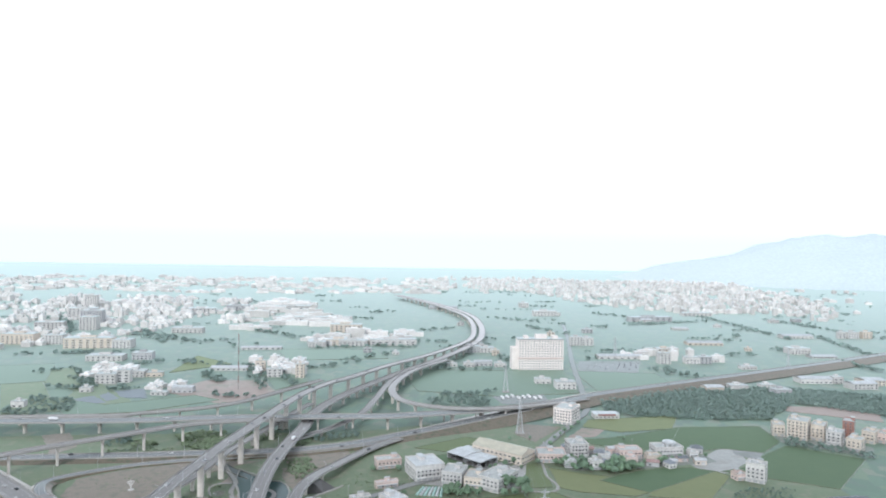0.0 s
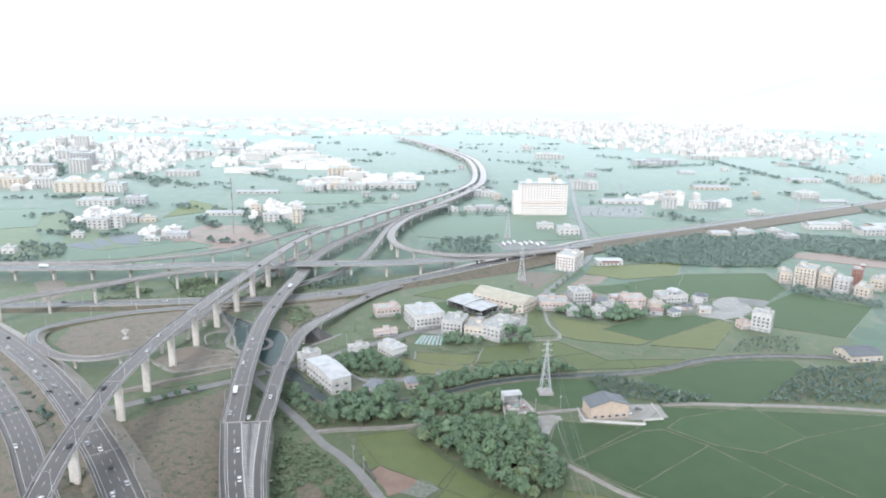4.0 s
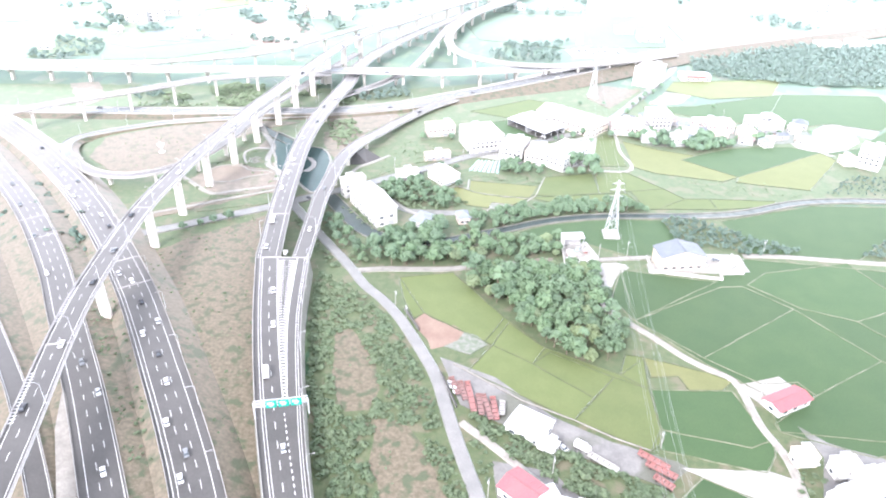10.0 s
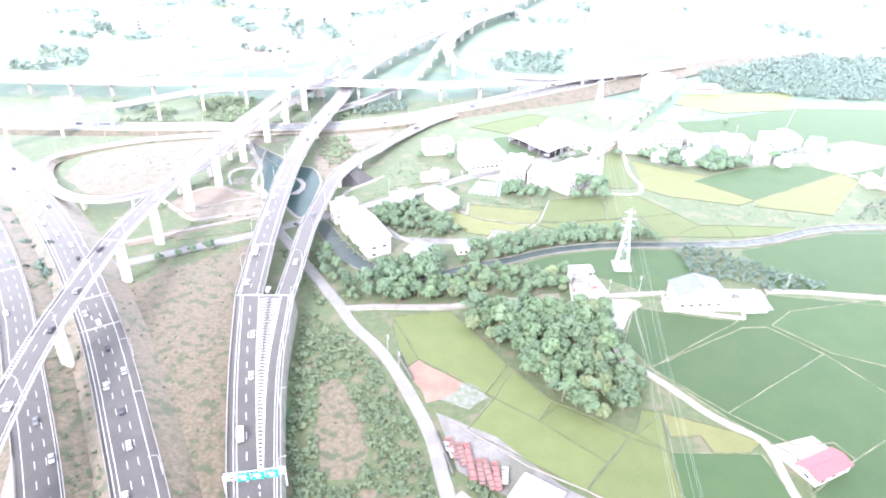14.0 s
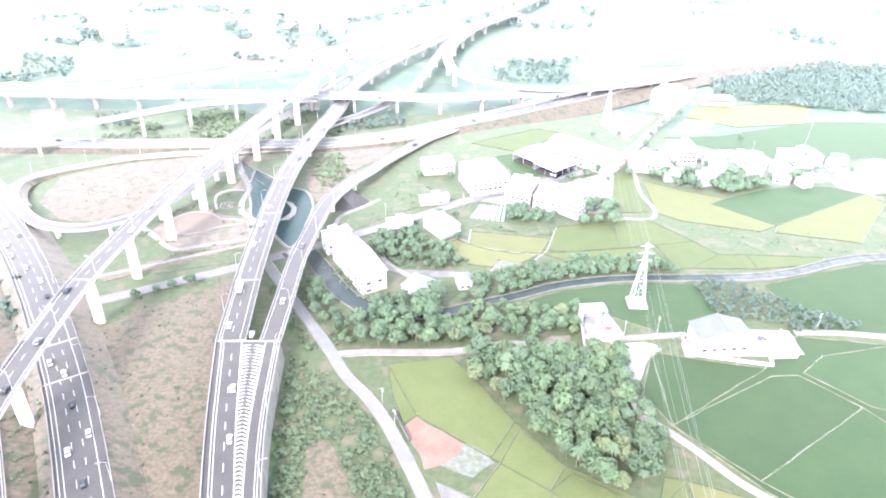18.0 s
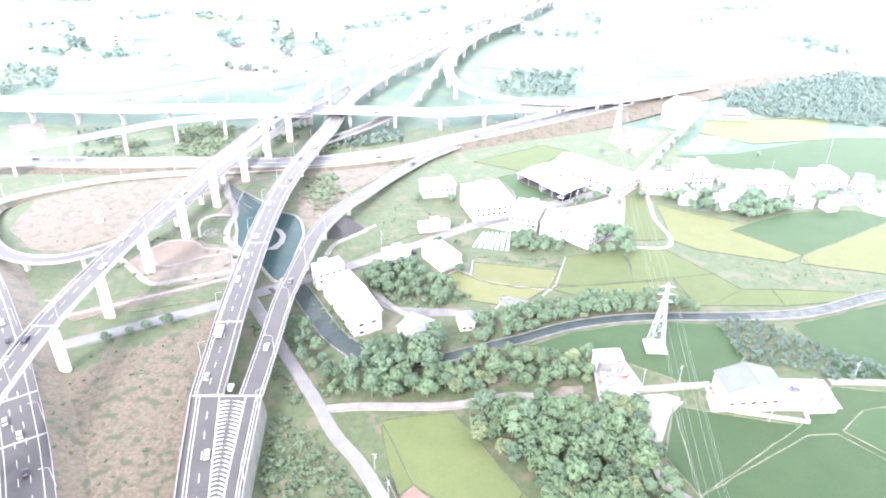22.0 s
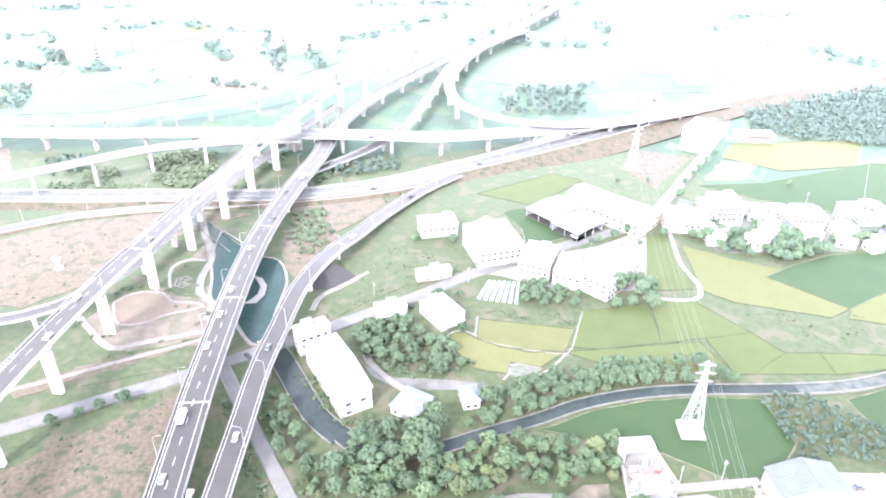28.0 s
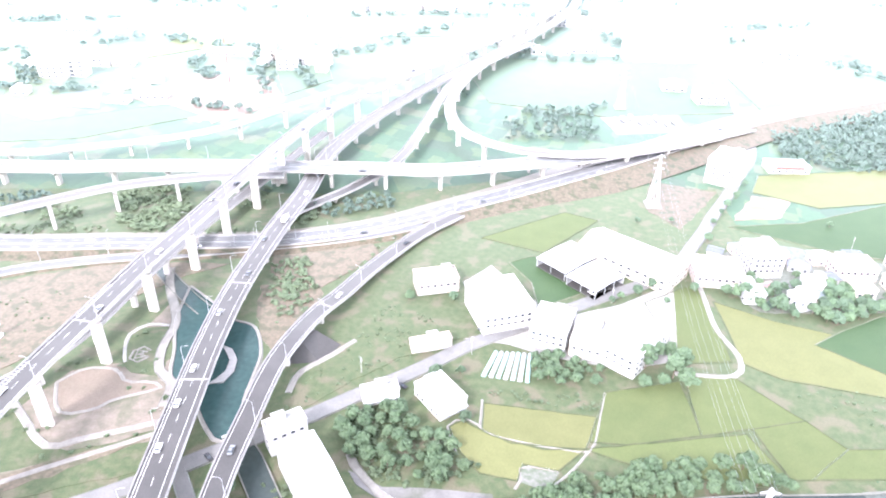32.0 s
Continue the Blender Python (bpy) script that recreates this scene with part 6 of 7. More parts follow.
trees([(-80, 417), (-66, 421), (-62, 404), (-71, 402)], 3.8, 13, 0.6, (0, 6, 3), "canal trees")
trees([(-24, 440), (-7, 464), (24, 481), (60, 491), (86, 496), (96, 484), (80, 482), (55, 477), (30, 468), (9, 456), (-10, 446)], 4.0, 2, 0.88, (0, 2, 3, 5), "canal trees")
trees([(-73, 496), (-66, 506), (-53, 509), (-42, 501), (-32, 498), (-25, 486), (-19, 482), (-33, 473), (-53, 474), (-65, 481)], 4.9, 3, 0.85, (0, 1, 2, 5, 3), "canal trees")
trees([(4, 552), (33, 544), (31, 531), (5, 531)], 4.2, 5, 0.75, (0, 6), "orchard trees")
trees([(49, 549), (69, 562), (70, 536), (50, 528)], 6.5, 6, 1.25, (1, 4), "orchard trees")
for x, y, sc in ((-166, 438, .9), (-158, 442, 1.1), (-180, 428, .8), (-172, 434, .7), (-38, 529, 1.2), (-50, 548, .7), (-72, 466, 1.0), (-62, 459, .9)):
    tree_count[0] += 1
    t = root("tree", TREE_LABEL[1], "tree", group="roadside trees", m=pose(x, y, 0, 0, 0, x * 7) @ Matrix.Diagonal((sc, sc, sc, 1)))
    piece("trunk", PROTO[1][1], t)
    piece("crown", PROTO[1][0], t)

g5 = random.Random(21)
for hx, hy in ((120, 599), (128, 600), (137, 606), (150, 605), (152, 596), (159, 597), (165, 600), (172, 601), (179, 604), (171, 636), (123, 620), (109, 610), (104, 612), (44, 596), (49, 601), (58, 606), (66, 612), (73, 618), (81, 625), (91, 690), (70, 687), (187, 695), (108, 668), (104, 628),
               (88, 612), (110, 618), (121, 628), (140, 618), (146, 632), (160, 606), (163, 634), (186, 616), (190, 642), (204, 634), (224, 636), (230, 652), (248, 636), (258, 590), (120, 598), (132, 594), (166, 596), (-52, 506), (-28, 534), (-24, 505), (10, 540), (-58, 588), (-36, 590), (72, 600), (80, 622), (84, 630), (116, 690), (124, 703), (130, 713), (140, 729), (152, 751), (66, 612), (58, 606), (127, 612), (134, 618), (152, 610), (158, 614), (168, 606), (150, 600), (180, 608), (206, 618), (214, 628)):
    k = g5.choice((0, 1, 4, 5))
    sc = g5.uniform(.55, .95)
    t = root("tree", TREE_LABEL[k], "tree", group="village trees", m=pose(hx, hy, 0, 0, 0, hx * 13) @ Matrix.Diagonal((sc, sc, sc, 1)))
    piece("trunk", PROTO[k][1], t)
    piece("crown", PROTO[k][0], t)

for poly, gap, seed in (([(140, 598), (151, 589), (178, 603), (172, 621), (157, 624), (152, 603)], 3.7, 31), ([(110, 603), (131, 594), (134, 603), (118, 624), (112, 618)], 4.4, 32), ([(192, 611), (206, 613), (204, 621), (193, 620)], 4.4, 33)):
    for hx, hy in scatter(poly, gap, seed):               # gardens between the village and the paddies
        if min(math.dist((hx, hy), c) for c in ((126, 617), (147, 611), (161, 629), (192, 614), (206, 610))) < 5.4:
            continue
        k, sc = g5.choice((0, 1, 4, 5)), g5.uniform(.75, 1.15)
        t = root("tree", TREE_LABEL[k], "tree", group="village trees", m=pose(hx, hy, 0, 0, 0, hx * 13) @ Matrix.Diagonal((sc, sc, sc, 1)))
        piece("trunk", PROTO[k][1], t)
        piece("crown", PROTO[k][0], t)

# the further trees of the canal bank and orchard, joined
belt_v, belt_f, belt_m = [], [], []
for x, y, sc, k, a in spare:
    for slot, me in ((0, PROTO[k][0]), (1, PROTO[k][1])):
        base, m = len(belt_v), pose(x, y, 0, 0, 0, a) @ Matrix.Diagonal((sc, sc, sc, 1))
        belt_v.extend(m @ v.co for v in me.vertices)
        belt_f.extend(tuple(base + i for i in p.vertices) for p in me.polygons)
        belt_m.extend([slot] * len(me.polygons))
belt = new("tree_belt", mesh_of("tree_belt", belt_v, belt_f, BELT_LEAF, BARK))
belt.data.polygons.foreach_set("material_index", belt_m)
tagged(belt, "dense belt of leafy green trees along the canal and orchard", "trees", kind="stuff")

# woods and scrub that nobody could count


TUFT = [np.array(crown_mesh("c", 70 + i, 6, 8, 3.2, 5.0, None, 1.5)[0]) for i in range(4)]


def stuff(name, label, places, mat, squash=1.0):
    V = []
    g = random.Random(11)
    for x, y, sc in places:
        up = rise_at(x, y) if squash < 1 else 0
        if up is None:
            continue
        c = TUFT[g.randrange(4)]
        a = g.uniform(0, 6.28)
        m = np.array(((math.cos(a), -math.sin(a), 0), (math.sin(a), math.cos(a), 0), (0, 0, squash * g.uniform(.8, 1.2)))) * sc
        V.append(c @ m.T + (x, y, up - 0.3 * sc))
    V = np.concatenate(V)
    F = np.arange(len(V)).reshape(-1, 4)
    me = bpy.data.meshes.new(name)
    me.from_pydata(V.tolist(), [], F.tolist())
    me.materials.append(mat)
    tagged(new(name, me), label, "trees" if squash >= 1 else "shrubs", kind="stuff")


def many(poly, gap, seed, lo, hi):
    g = random.Random(seed)
    return [(x, y, g.uniform(lo, hi)) for x, y in scatter(poly, gap, seed)]


woods = []
for poly, gap, lo, hi in (([(206, 889), (369, 947), (487, 948), (597, 914), (700, 930), (640, 820), (525, 804), (444, 863), (377, 780), (302, 776), (191, 793)], 4.0, 0.55, 1.0),
                          ([(104, 475), (120, 480), (156, 454), (180, 445), (146, 438), (124, 445), (108, 440)], 2.9, 0.4, 0.66),
                          ([(208, 443), (264, 497), (330, 504), (300, 444)], 3.8, 0.45, 0.8),
                          ([(-133, 682), (-88, 704), (-80, 686), (-126, 664)], 6, 0.6, 1.1),
                          ([(-339, 675), (-305, 680), (-300, 655), (-314, 645)], 5, 0.5, 1.0), ([(-18, 865), (58, 870), (62, 825), (-13, 815)], 6, 0.5, 1.1),
                          ([(-505, 834), (-451, 837), (-418, 775), (-467, 772)], 6, 0.5, 1.0), ([(357, 702), (416, 652), (406, 636), (342, 683)], 6, 0.6, 1.1),
                          ([(250, 559), (293, 560), (275, 529), (221, 527)], 2.8, 0.15, 0.4), ([(119, 622), (184, 620), (178, 604), (117, 600)], 6.5, 0.5, 1.0), ([(-330, 440), (-290, 470), (-250, 440), (-215, 395), (-240, 385)], 6, 0.6, 1.2)):
    woods += many(poly, gap, int(poly[0][0]) + 5000, lo, hi)
BELTS = []
BELTS += [(-495, 766, -442, 756, 11), (-707, 1136, -517, 1176, 9), (-639, 1425, -527, 1322, 34), (-542, 1360, -469, 1298, 11), (-531, 993, -458, 891, 16), (-514, 891, -469, 884, 7), (-434, 886, -397, 896, 5), (-351, 1007, -300, 938, 14), (-305, 1080, -235, 900, 12), (-426, 1504, -273, 1364, 12), (-464, 1299, -400, 1335, 7), (-234, 1007, -201, 930, 8), (-1064, 1643, -900, 1617, 19), (-286, 863, -225, 849, 5), (-825, 1307, -702, 1261, 8), (-937, 1684, -758, 1394, 16), (-488, 1041, -436, 1094, 5), (-598, 988, -547, 1014, 5), (-436, 1094, -315, 1055, 5)]
BELTS += [(-208, 1040, -131, 1120, 7), (-11, 881, 67, 896, 16), (-228, 1246, -97, 1278, 6), (-59, 911, -54, 1100, 6), (-38, 1112, 17, 1081, 7), (87, 1310, 111, 1129, 9), (198, 1617, 269, 1488, 10), (116, 1797, 298, 1650, 6), (-52, 1499, 23, 1555, 9), (-263, 1431, -98, 1448, 5), (-325, 1766, -173, 1709, 6), (-1, 1056, 105, 1064, 5), (-167, 1116, -81, 1209, 5), (252, 1173, 358, 1205, 6), (267, 1246, 379, 1276, 6), (331, 1082, 383, 1076, 12), (348, 1051, 391, 1028, 9), (395, 935, 496, 907, 7), (485, 887, 531, 812, 15)]
BELTS += [(631, 1305, 663, 1295, 11), (831, 1548, 779, 1195, 12), (710, 1875, 725, 1690, 13), (725, 1690, 743, 1451, 10), (439, 1667, 684, 1767, 12), (865, 1841, 959, 1472, 12), (681, 1176, 709, 1087, 12), (426, 1923, 548, 1801, 14), (519, 1231, 578, 1249, 6), (500, 1442, 639, 1408, 5), (286, 935, 376, 967, 5)]
for i, (x0, y0, x1, y1, wide) in enumerate(BELTS):      # belts and clumps of trees among the far fields
    g = random.Random(900 + i)
    for k in range(int(min(170, 8 + math.dist((x0, y0), (x1, y1)) * wide / 60))):
        u = g.random()
        woods.append((x0 + (x1 - x0) * u + g.gauss(0, 4), y0 + (y1 - y0) * u + g.uniform(-wide, wide), g.uniform(.6, 1.35)))
g = random.Random(77)
for i in range(110):                                    # loose hedges and garden trees among the far houses
    x, y = g.uniform(-1500, 1700), g.uniform(1250, 3000)
    if abs(x - np.interp(y, [700, 1000, 1250, 1600, 2300], [-130, -50, 45, 70, -150])) < 70 or abs(y - (866 + (x - 188) * 0.6)) < 60:
        continue
    run = g.uniform(20, 90)
    for k in range(g.randint(5, 14)):
        woods.append((x + g.uniform(-run, run), y + g.gauss(0, 7), g.uniform(.7, 1.5)))
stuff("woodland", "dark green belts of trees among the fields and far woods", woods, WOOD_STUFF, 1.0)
bushes = []
for poly, gap, lo, hi in (([(-90, 391), (-73, 384), (-42, 349), (-28, 321), (-13, 291), (0, 264), (9, 246), (12, 207), (-36, 205), (-52, 240), (-64, 277), (-76, 321), (-86, 360)], 1.75, 0.14, 0.72),
                          ([(-190, 393), (-138, 435), (-125, 400), (-112, 350), (-92, 280), (-80, 230), (-100, 250), (-122, 295)], 3.4, 0.06, 0.28),
                          ([(-240, 395), (-192, 395), (-150, 330), (-120, 285), (-104, 250), (-122, 248), (-175, 320)], 2.2, 0.08, 0.34),
                          ([(-3, 296), (29, 281), (70, 264), (72, 250), (56, 250), (28, 266), (2, 285)], 1.7, 0.32, 0.78), ([(-7, 284), (6, 276), (6, 262), (0, 264)], 3.0, 0.3, 0.6),
                          ([(118, 281), (130, 281), (123, 270), (114, 269)], 2.6, 0.25, 0.5), ([(-134, 590), (-109, 598), (-104, 568), (-118, 558)], 4.5, 0.3, 0.8),
                          ([(-100, 599), (-81, 644), (-73, 640), (-93, 592)], 4.5, 0.3, 0.8), ([(-175, 470), (-150, 483), (-150, 488), (-177, 476)], 5, 0.2, 0.4),
                          ([(-114, 462), (-96, 436), (-70, 402), (-84, 398), (-100, 415), (-120, 450)], 2.4, 0.2, 0.7), ([(-94, 466), (-80, 450), (-66, 438), (-50, 437), (-44, 445), (-58, 446), (-66, 456), (-84, 466)], 2.4, 0.2, 0.65),
                          ([(-73, 496), (-66, 506), (-53, 509), (-42, 501), (-32, 498), (-25, 486), (-17, 483), (-33, 471), (-53, 472), (-65, 481)], 2.2, 0.25, 0.6),
                          ([(-17, 524), (4, 527), (32, 526), (30, 517), (4, 519), (-14, 521)], 1.8, 0.12, 0.35), ([(-264, 684), (-247, 698), (-220, 697), (-208, 664), (-213, 642), (-225, 639), (-247, 652)], 3.0, 0.5, 1.15), ([(-305, 663), (-280, 666), (-270, 652), (-292, 646)], 3.0, 0.4, 0.9),
                          ([(-312, 637), (-274, 645), (-242, 640), (-303, 624)], 2.6, 0.2, 0.5), ([(-207, 691), (-171, 717), (-163, 684), (-179, 675)], 3.2, 0.3, 0.8), ([(-147, 686), (-134, 692), (-125, 659), (-137, 658)], 3.0, 0.4, 1.0), ([(-138, 612), (-121, 623), (-110, 599), (-116, 581), (-127, 584)], 2.8, 0.4, 0.9), ([(-282, 560), (-235, 575), (-220, 540), (-240, 505), (-270, 515)], 3.2, 0.06, 0.26), ([(-240, 385), (-204, 415), (-181, 430), (-140, 455), (-138, 440), (-190, 396)], 2.6, 0.06, 0.3),
                          ([(-100, 500), (-95, 520), (-80, 545), (-74, 575), (-60, 585), (-30, 560), (-60, 535)], 2.4, 0.08, 0.32), ([(-300, 600), (-225, 640), (-140, 655), (-150, 640), (-230, 625)], 3.0, 0.15, 0.5), ([(112, 536), (140, 545), (200, 540), (205, 520), (150, 514)], 2.8, 0.1, 0.3)):
    bushes += [p for p in many(poly, gap, int(poly[0][0]) + 7000, lo, hi) if noise.noise((p[0] / 9, p[1] / 9, 2)) > (-0.3 if p[2] > 0.3 else 0.0)
               and np.hypot(country_line[:, 0] - p[0], country_line[:, 1] - p[1]).min() > 3.4 + 2.2 * p[2]
               and (p[2] < 0.2 or not any(inside(p[:2], c) for c in CLEARINGS))]
for bx, by in ((-201, 517), (-200, 521), (-196, 522), (-192, 524), (-189, 482), (-186, 484), (-180, 470), (-205, 491), (-207, 488), (-194, 482), (-166, 509), (-160, 510), (-150, 497), (-148, 505), (-180, 543), (-177, 546), (-167, 545), (-163, 528), (-165, 520), (-176, 522)):
    bushes.append((bx, by, 0.3 + 0.03 * (bx % 7)))
stuff("scrub", "low green and straw-coloured bushes on the verges", bushes, SHRUB, 0.6)


# ---- road furniture ----
LAMP_POLE = mesh_of("pole", *lathe([(0.13, 0), (0.11, 4), (0.07, 9.2)], 6), STEEL)
LAMP_ARM = mesh_of("arm", *join(bar((0, 0, 9.1), (0.9, 0, 9.9), 0.06), bar((0.9, 0, 9.9), (2.4, 0, 10.1), 0.06)), STEEL)
LAMP_HEAD = mesh_of("lamp_head", *join(box(2.2, 3.1, -0.17, 0.17, 10.0, 10.18)), PALE_CONCRETE)
lamp0 = []


def lamp(x, y, z, ang):
    m = pose(x, y, z, 0, 0, ang)
    if lamp0:
        return copy_thing(lamp0[0], m)
    s = root("street_lamp", "grey steel street lamp with single curved arm", "street lamp", group="roadside lamps", m=m)
    for nm, me in (("pole", LAMP_POLE), ("arm", LAMP_ARM), ("lamp_head", LAMP_HEAD)):
        piece(nm, me, s)
    lamp0.append(s)
    return s


def lamps_along(line, off, start, stop, step, up=0.0):
    s = np.concatenate([[0], np.cumsum(np.linalg.norm(np.diff(line[:, :2], axis=0), axis=1))])
    _, n = sides_of(line)
    for q in np.arange(start, min(stop, s[-1]), step):
        c = [np.interp(q, s, line[:, j]) for j in range(3)]
        nn = [np.interp(q, s, n[:, j]) for j in range(2)]
        lamp(c[0] + nn[0] * off, c[1] + nn[1] * off, c[2] + up, math.degrees(math.atan2(nn[1], nn[0])) + (180 if off > 0 else 0))


lamps_along(fly_line, 5.3, 110, 900, 38.6, 0.9)
main_line, _ = glide([(-115.6, 389, 9.7), (-127, 450, 9.7), (-134, 497, 9.7), (-142, 578, 9.7), (-141, 638, 9.7), (-138, 684, 9.7), (-137, 755, 10)])
lamps_along(main_line, -6.3, 20, 360, 36, 0.9)
ramp_line, _ = glide([(-98.3, 390, 9.7), (-105.5, 459, 9.7), (-106, 518, 9.7), (-91, 580, 6.2), (-72, 630, 3.2), (-40, 680, 2.5)])
lamps_along(ramp_line, 4.5, 25, 320, 36, 0.9)
lamps_along(EXIT_R, 0.0, 60, 300, 34, 0.9)
high_line, _ = glide([(-92, 239, 6), (-135, 304, 6), (-180, 366, 6), (-273, 470, 6), (-342, 530, 6)])
lamps_along(high_line, 8.8, 10, 400, 36, 0.9)
cross_line, _ = glide([(-900, 650, 12), (-620, 672, 12), (-328, 694, 12.4), (-273, 702, 12.6), (-199, 710, 13.2), (-104, 716, 14), (-59, 719, 14), (-11, 735, 13.4), (27, 752, 12), (69, 776, 10), (113, 804, 8)])
lamps_along(cross_line, -8.55, 10, 800, 40, 0.9)
exp_line, _ = glide([(-520, 590, 2), (-295, 613, 2), (-233, 622, 2), (-154, 633, 2), (-108, 648, 2), (-77, 665, 2), (-45, 688, 2.4), (-10, 712, 3), (28, 738, 4.4), (70, 768, 5.6), (119, 808, 6), (188, 866, 6.2)])
lamps_along(exp_line, 7.3, 10, 800, 40, 0.9)
loop_line, _ = glide([(-125, 635, 1.5), (-185, 617, 1), (-225, 607, 1), (-262, 594, 1), (-284, 581, 1), (-303, 563, 1.6), (-313, 544, 3.2)])
lamps_along(loop_line, 4.2, 5, 230, 34)

# wooden utility poles
def utility_pole(x, y, h=9.0, a=0):
    p = root("utility_pole", "grey concrete utility pole with crossarm", "utility pole", group="utility poles", m=pose(x, y, 0, 0, 0, a))
    part("pole", lathe([(0.17, -0.2), (0.1, h)], 8), PALE_CONCRETE, p)
    part("crossarm", bar((-1.0, 0, h - 0.6), (1.0, 0, h - 0.6), 0.07), STEEL, p)
    part("transformer", lathe([(0.28, h - 2.4), (0.3, h - 2.3), (0.3, h - 1.5), (0.2, h - 1.4)], 8), WALLS["grey"], p).location = (0.42, 0, 0)
    return p


for i, (x, y) in enumerate(((-45, 367), (-38, 355), (60, 424), (76, 428), (108, 409), (154, 441), (5, 256), (28, 268), (-71, 530), (99, 656), (145, 617), (187, 664), (70, 286), (116, 318), (-24, 548), (44, 596), (118, 690), (142, 735))):
    utility_pole(x, y, 9.0 + (i * 5 % 4) * 0.5, i * 40)

# overhead sign gantry
gan = root("sign_gantry", "white steel truss gantry with three green direction signs", "sign gantry")
A, B = Vector((-84.6, 276, 8)), Vector((-65.2, 281.5, 8))
dv = (B - A).normalized()
for p, nm in ((A, "post"), (B, "post")):
    part(nm, bar(p, p + Vector((0, 0, 8)), 0.3, 8), STEEL, gan)
for dz in (6.0, 7.8):
    part("truss_chord", bar(A + Vector((0, 0, dz)), B + Vector((0, 0, dz)), 0.16, 6), STEEL, gan)
    part("truss_chord", bar(A + Vector((-0.3, 1.2, dz)), B + Vector((-0.3, 1.2, dz)), 0.16, 6), STEEL, gan)
webs = []
for k in range(14):
    a, b = A.lerp(B, k / 14), A.lerp(B, (k + 1) / 14)
    webs += [bar(a + Vector((0, 0, 6 if k % 2 else 7.8)), b + Vector((0, 0, 7.8 if k % 2 else 6)), 0.07), bar(a + Vector((0, 0, 7.8)), a + Vector((-0.3, 1.2, 7.8)), 0.07)]
part("truss_webs", join(*webs), STEEL, gan)
for u in (0.33, 0.56, 0.79):
    c = A.lerp(B, u)
    sg = piece("sign_panel", mesh_of("sign_panel", *join(box(-2.0, 2.0, -0.1, 0.05, 5.3, 8.6)), SIGN_GREEN), gan, pose(c.x, c.y - 0.35, 8, 0, 0, math.degrees(math.atan2(dv.y, dv.x))), "green direction sign")
    for bx0, bx1, bz in ((-1.5, 0.6, 7.6), (-1.5, 1.2, 6.9), (-0.8, 0.8, 6.0)):
        part("legend_bar", box(bx0, bx1, -0.14, -0.09, bz, bz + 0.42), LINE, sg)


# ---- vehicles ----
def car_meshes():
    low = [(-2.2, 0.35), (-2.25, 0.75), (-1.4, 0.95), (1.6, 0.98), (2.2, 0.9), (2.25, 0.4)]
    cab = [(-0.95, 0.92), (-0.25, 1.45), (1.1, 1.47), (1.75, 0.95)]
    def solid(prof, hw, hw2):
        n = len(prof)
        zs = [z for _, z in prof]
        w = [hw if z < 1.2 else hw2 for z in zs]
        v = [(-w[i], prof[i][0], zs[i]) for i in range(n)] + [(w[i], prof[i][0], zs[i]) for i in range(n)]
        return v, [tuple(range(n)), tuple(range(2 * n - 1, n - 1, -1))] + [(i, n + i, n + (i + 1) % n, (i + 1) % n) for i in range(n)]
    wheel = lathe([(0.32, -0.11), (0.33, 0.11)], 10)
    wheel = ([(z, x, y + 0.33) for x, y, z in wheel[0]], wheel[1])
    return solid(low, 0.9, 0.9), solid(cab, 0.84, 0.62), solid([(-0.30, 1.44), (-0.15, 1.5), (1.0, 1.52), (1.15, 1.46)], 0.64, 0.64), wheel


CB, CC, CR, CW = car_meshes()
CABIN, WHEEL = mesh_of("cabin_glass", *CC, GLASS), mesh_of("wheel", *CW, RUBBER)
BODY = {k: mesh_of("body", *CB, m) for k, m in PAINT.items()}
ROOFP = {k: mesh_of("roof_panel", *CR, m) for k, m in PAINT.items()}


def car(x, y, z, ang, colour, tilt=0.0):
    c = root("car", "small %s car on the road" % colour, "car", group="cars on the roads", m=pose(x, y, z + 0.02, 0, 0, ang))
    piece("body", BODY[colour], c)
    piece("cabin_glass", CABIN, c)
    piece("roof_panel", ROOFP[colour], c)
    for sx in (-0.82, 0.82):
        for sy in (-1.35, 1.4):
            piece("wheel", WHEEL, c, pose(sx, sy, 0))
    return c


def truck(x, y, z, ang, colour, box_mat, length=7.0, label="box truck on the road"):
    c = root("truck", label, "truck", group="trucks", m=pose(x, y, z + 0.02, 0, 0, ang))
    part("cab", join(([(-1.1, -length / 2, .6), (1.1, -length / 2, .6), (1.1, -length / 2 + 1.8, .6), (-1.1, -length / 2 + 1.8, .6), (-1.1, -length / 2 + .05, 1.5), (1.1, -length / 2 + .05, 1.5), (1.05, -length / 2 + 1.8, 2.5), (-1.05, -length / 2 + 1.8, 2.5), (-1.05, -length / 2 + .5, 2.5), (1.05, -length / 2 + .5, 2.5)],
                      [(0, 3, 2, 1), (0, 1, 5, 4), (4, 5, 9, 8), (8, 9, 6, 7), (1, 2, 6, 9, 5), (0, 4, 8, 7, 3), (2, 3, 7, 6)])), PAINT[colour], c)
    part("cargo_box", box(-1.2, 1.2, -length / 2 + 2.0, length / 2, 0.9, 3.1), box_mat, c)
    part("chassis", box(-0.5, 0.5, -length / 2 + .3, length / 2 - .2, 0.5, 0.9), RUBBER, c)
    for sx in (-1.0, 1.0):
        for sy in (-length / 2 + 1.0, length / 2 - 2.2, length / 2 - 1.0):
            piece("wheel", WHEEL, c, pose(sx, sy, 0) @ Matrix.Diagonal((1.3, 1.35, 1.35, 1)))
    return c


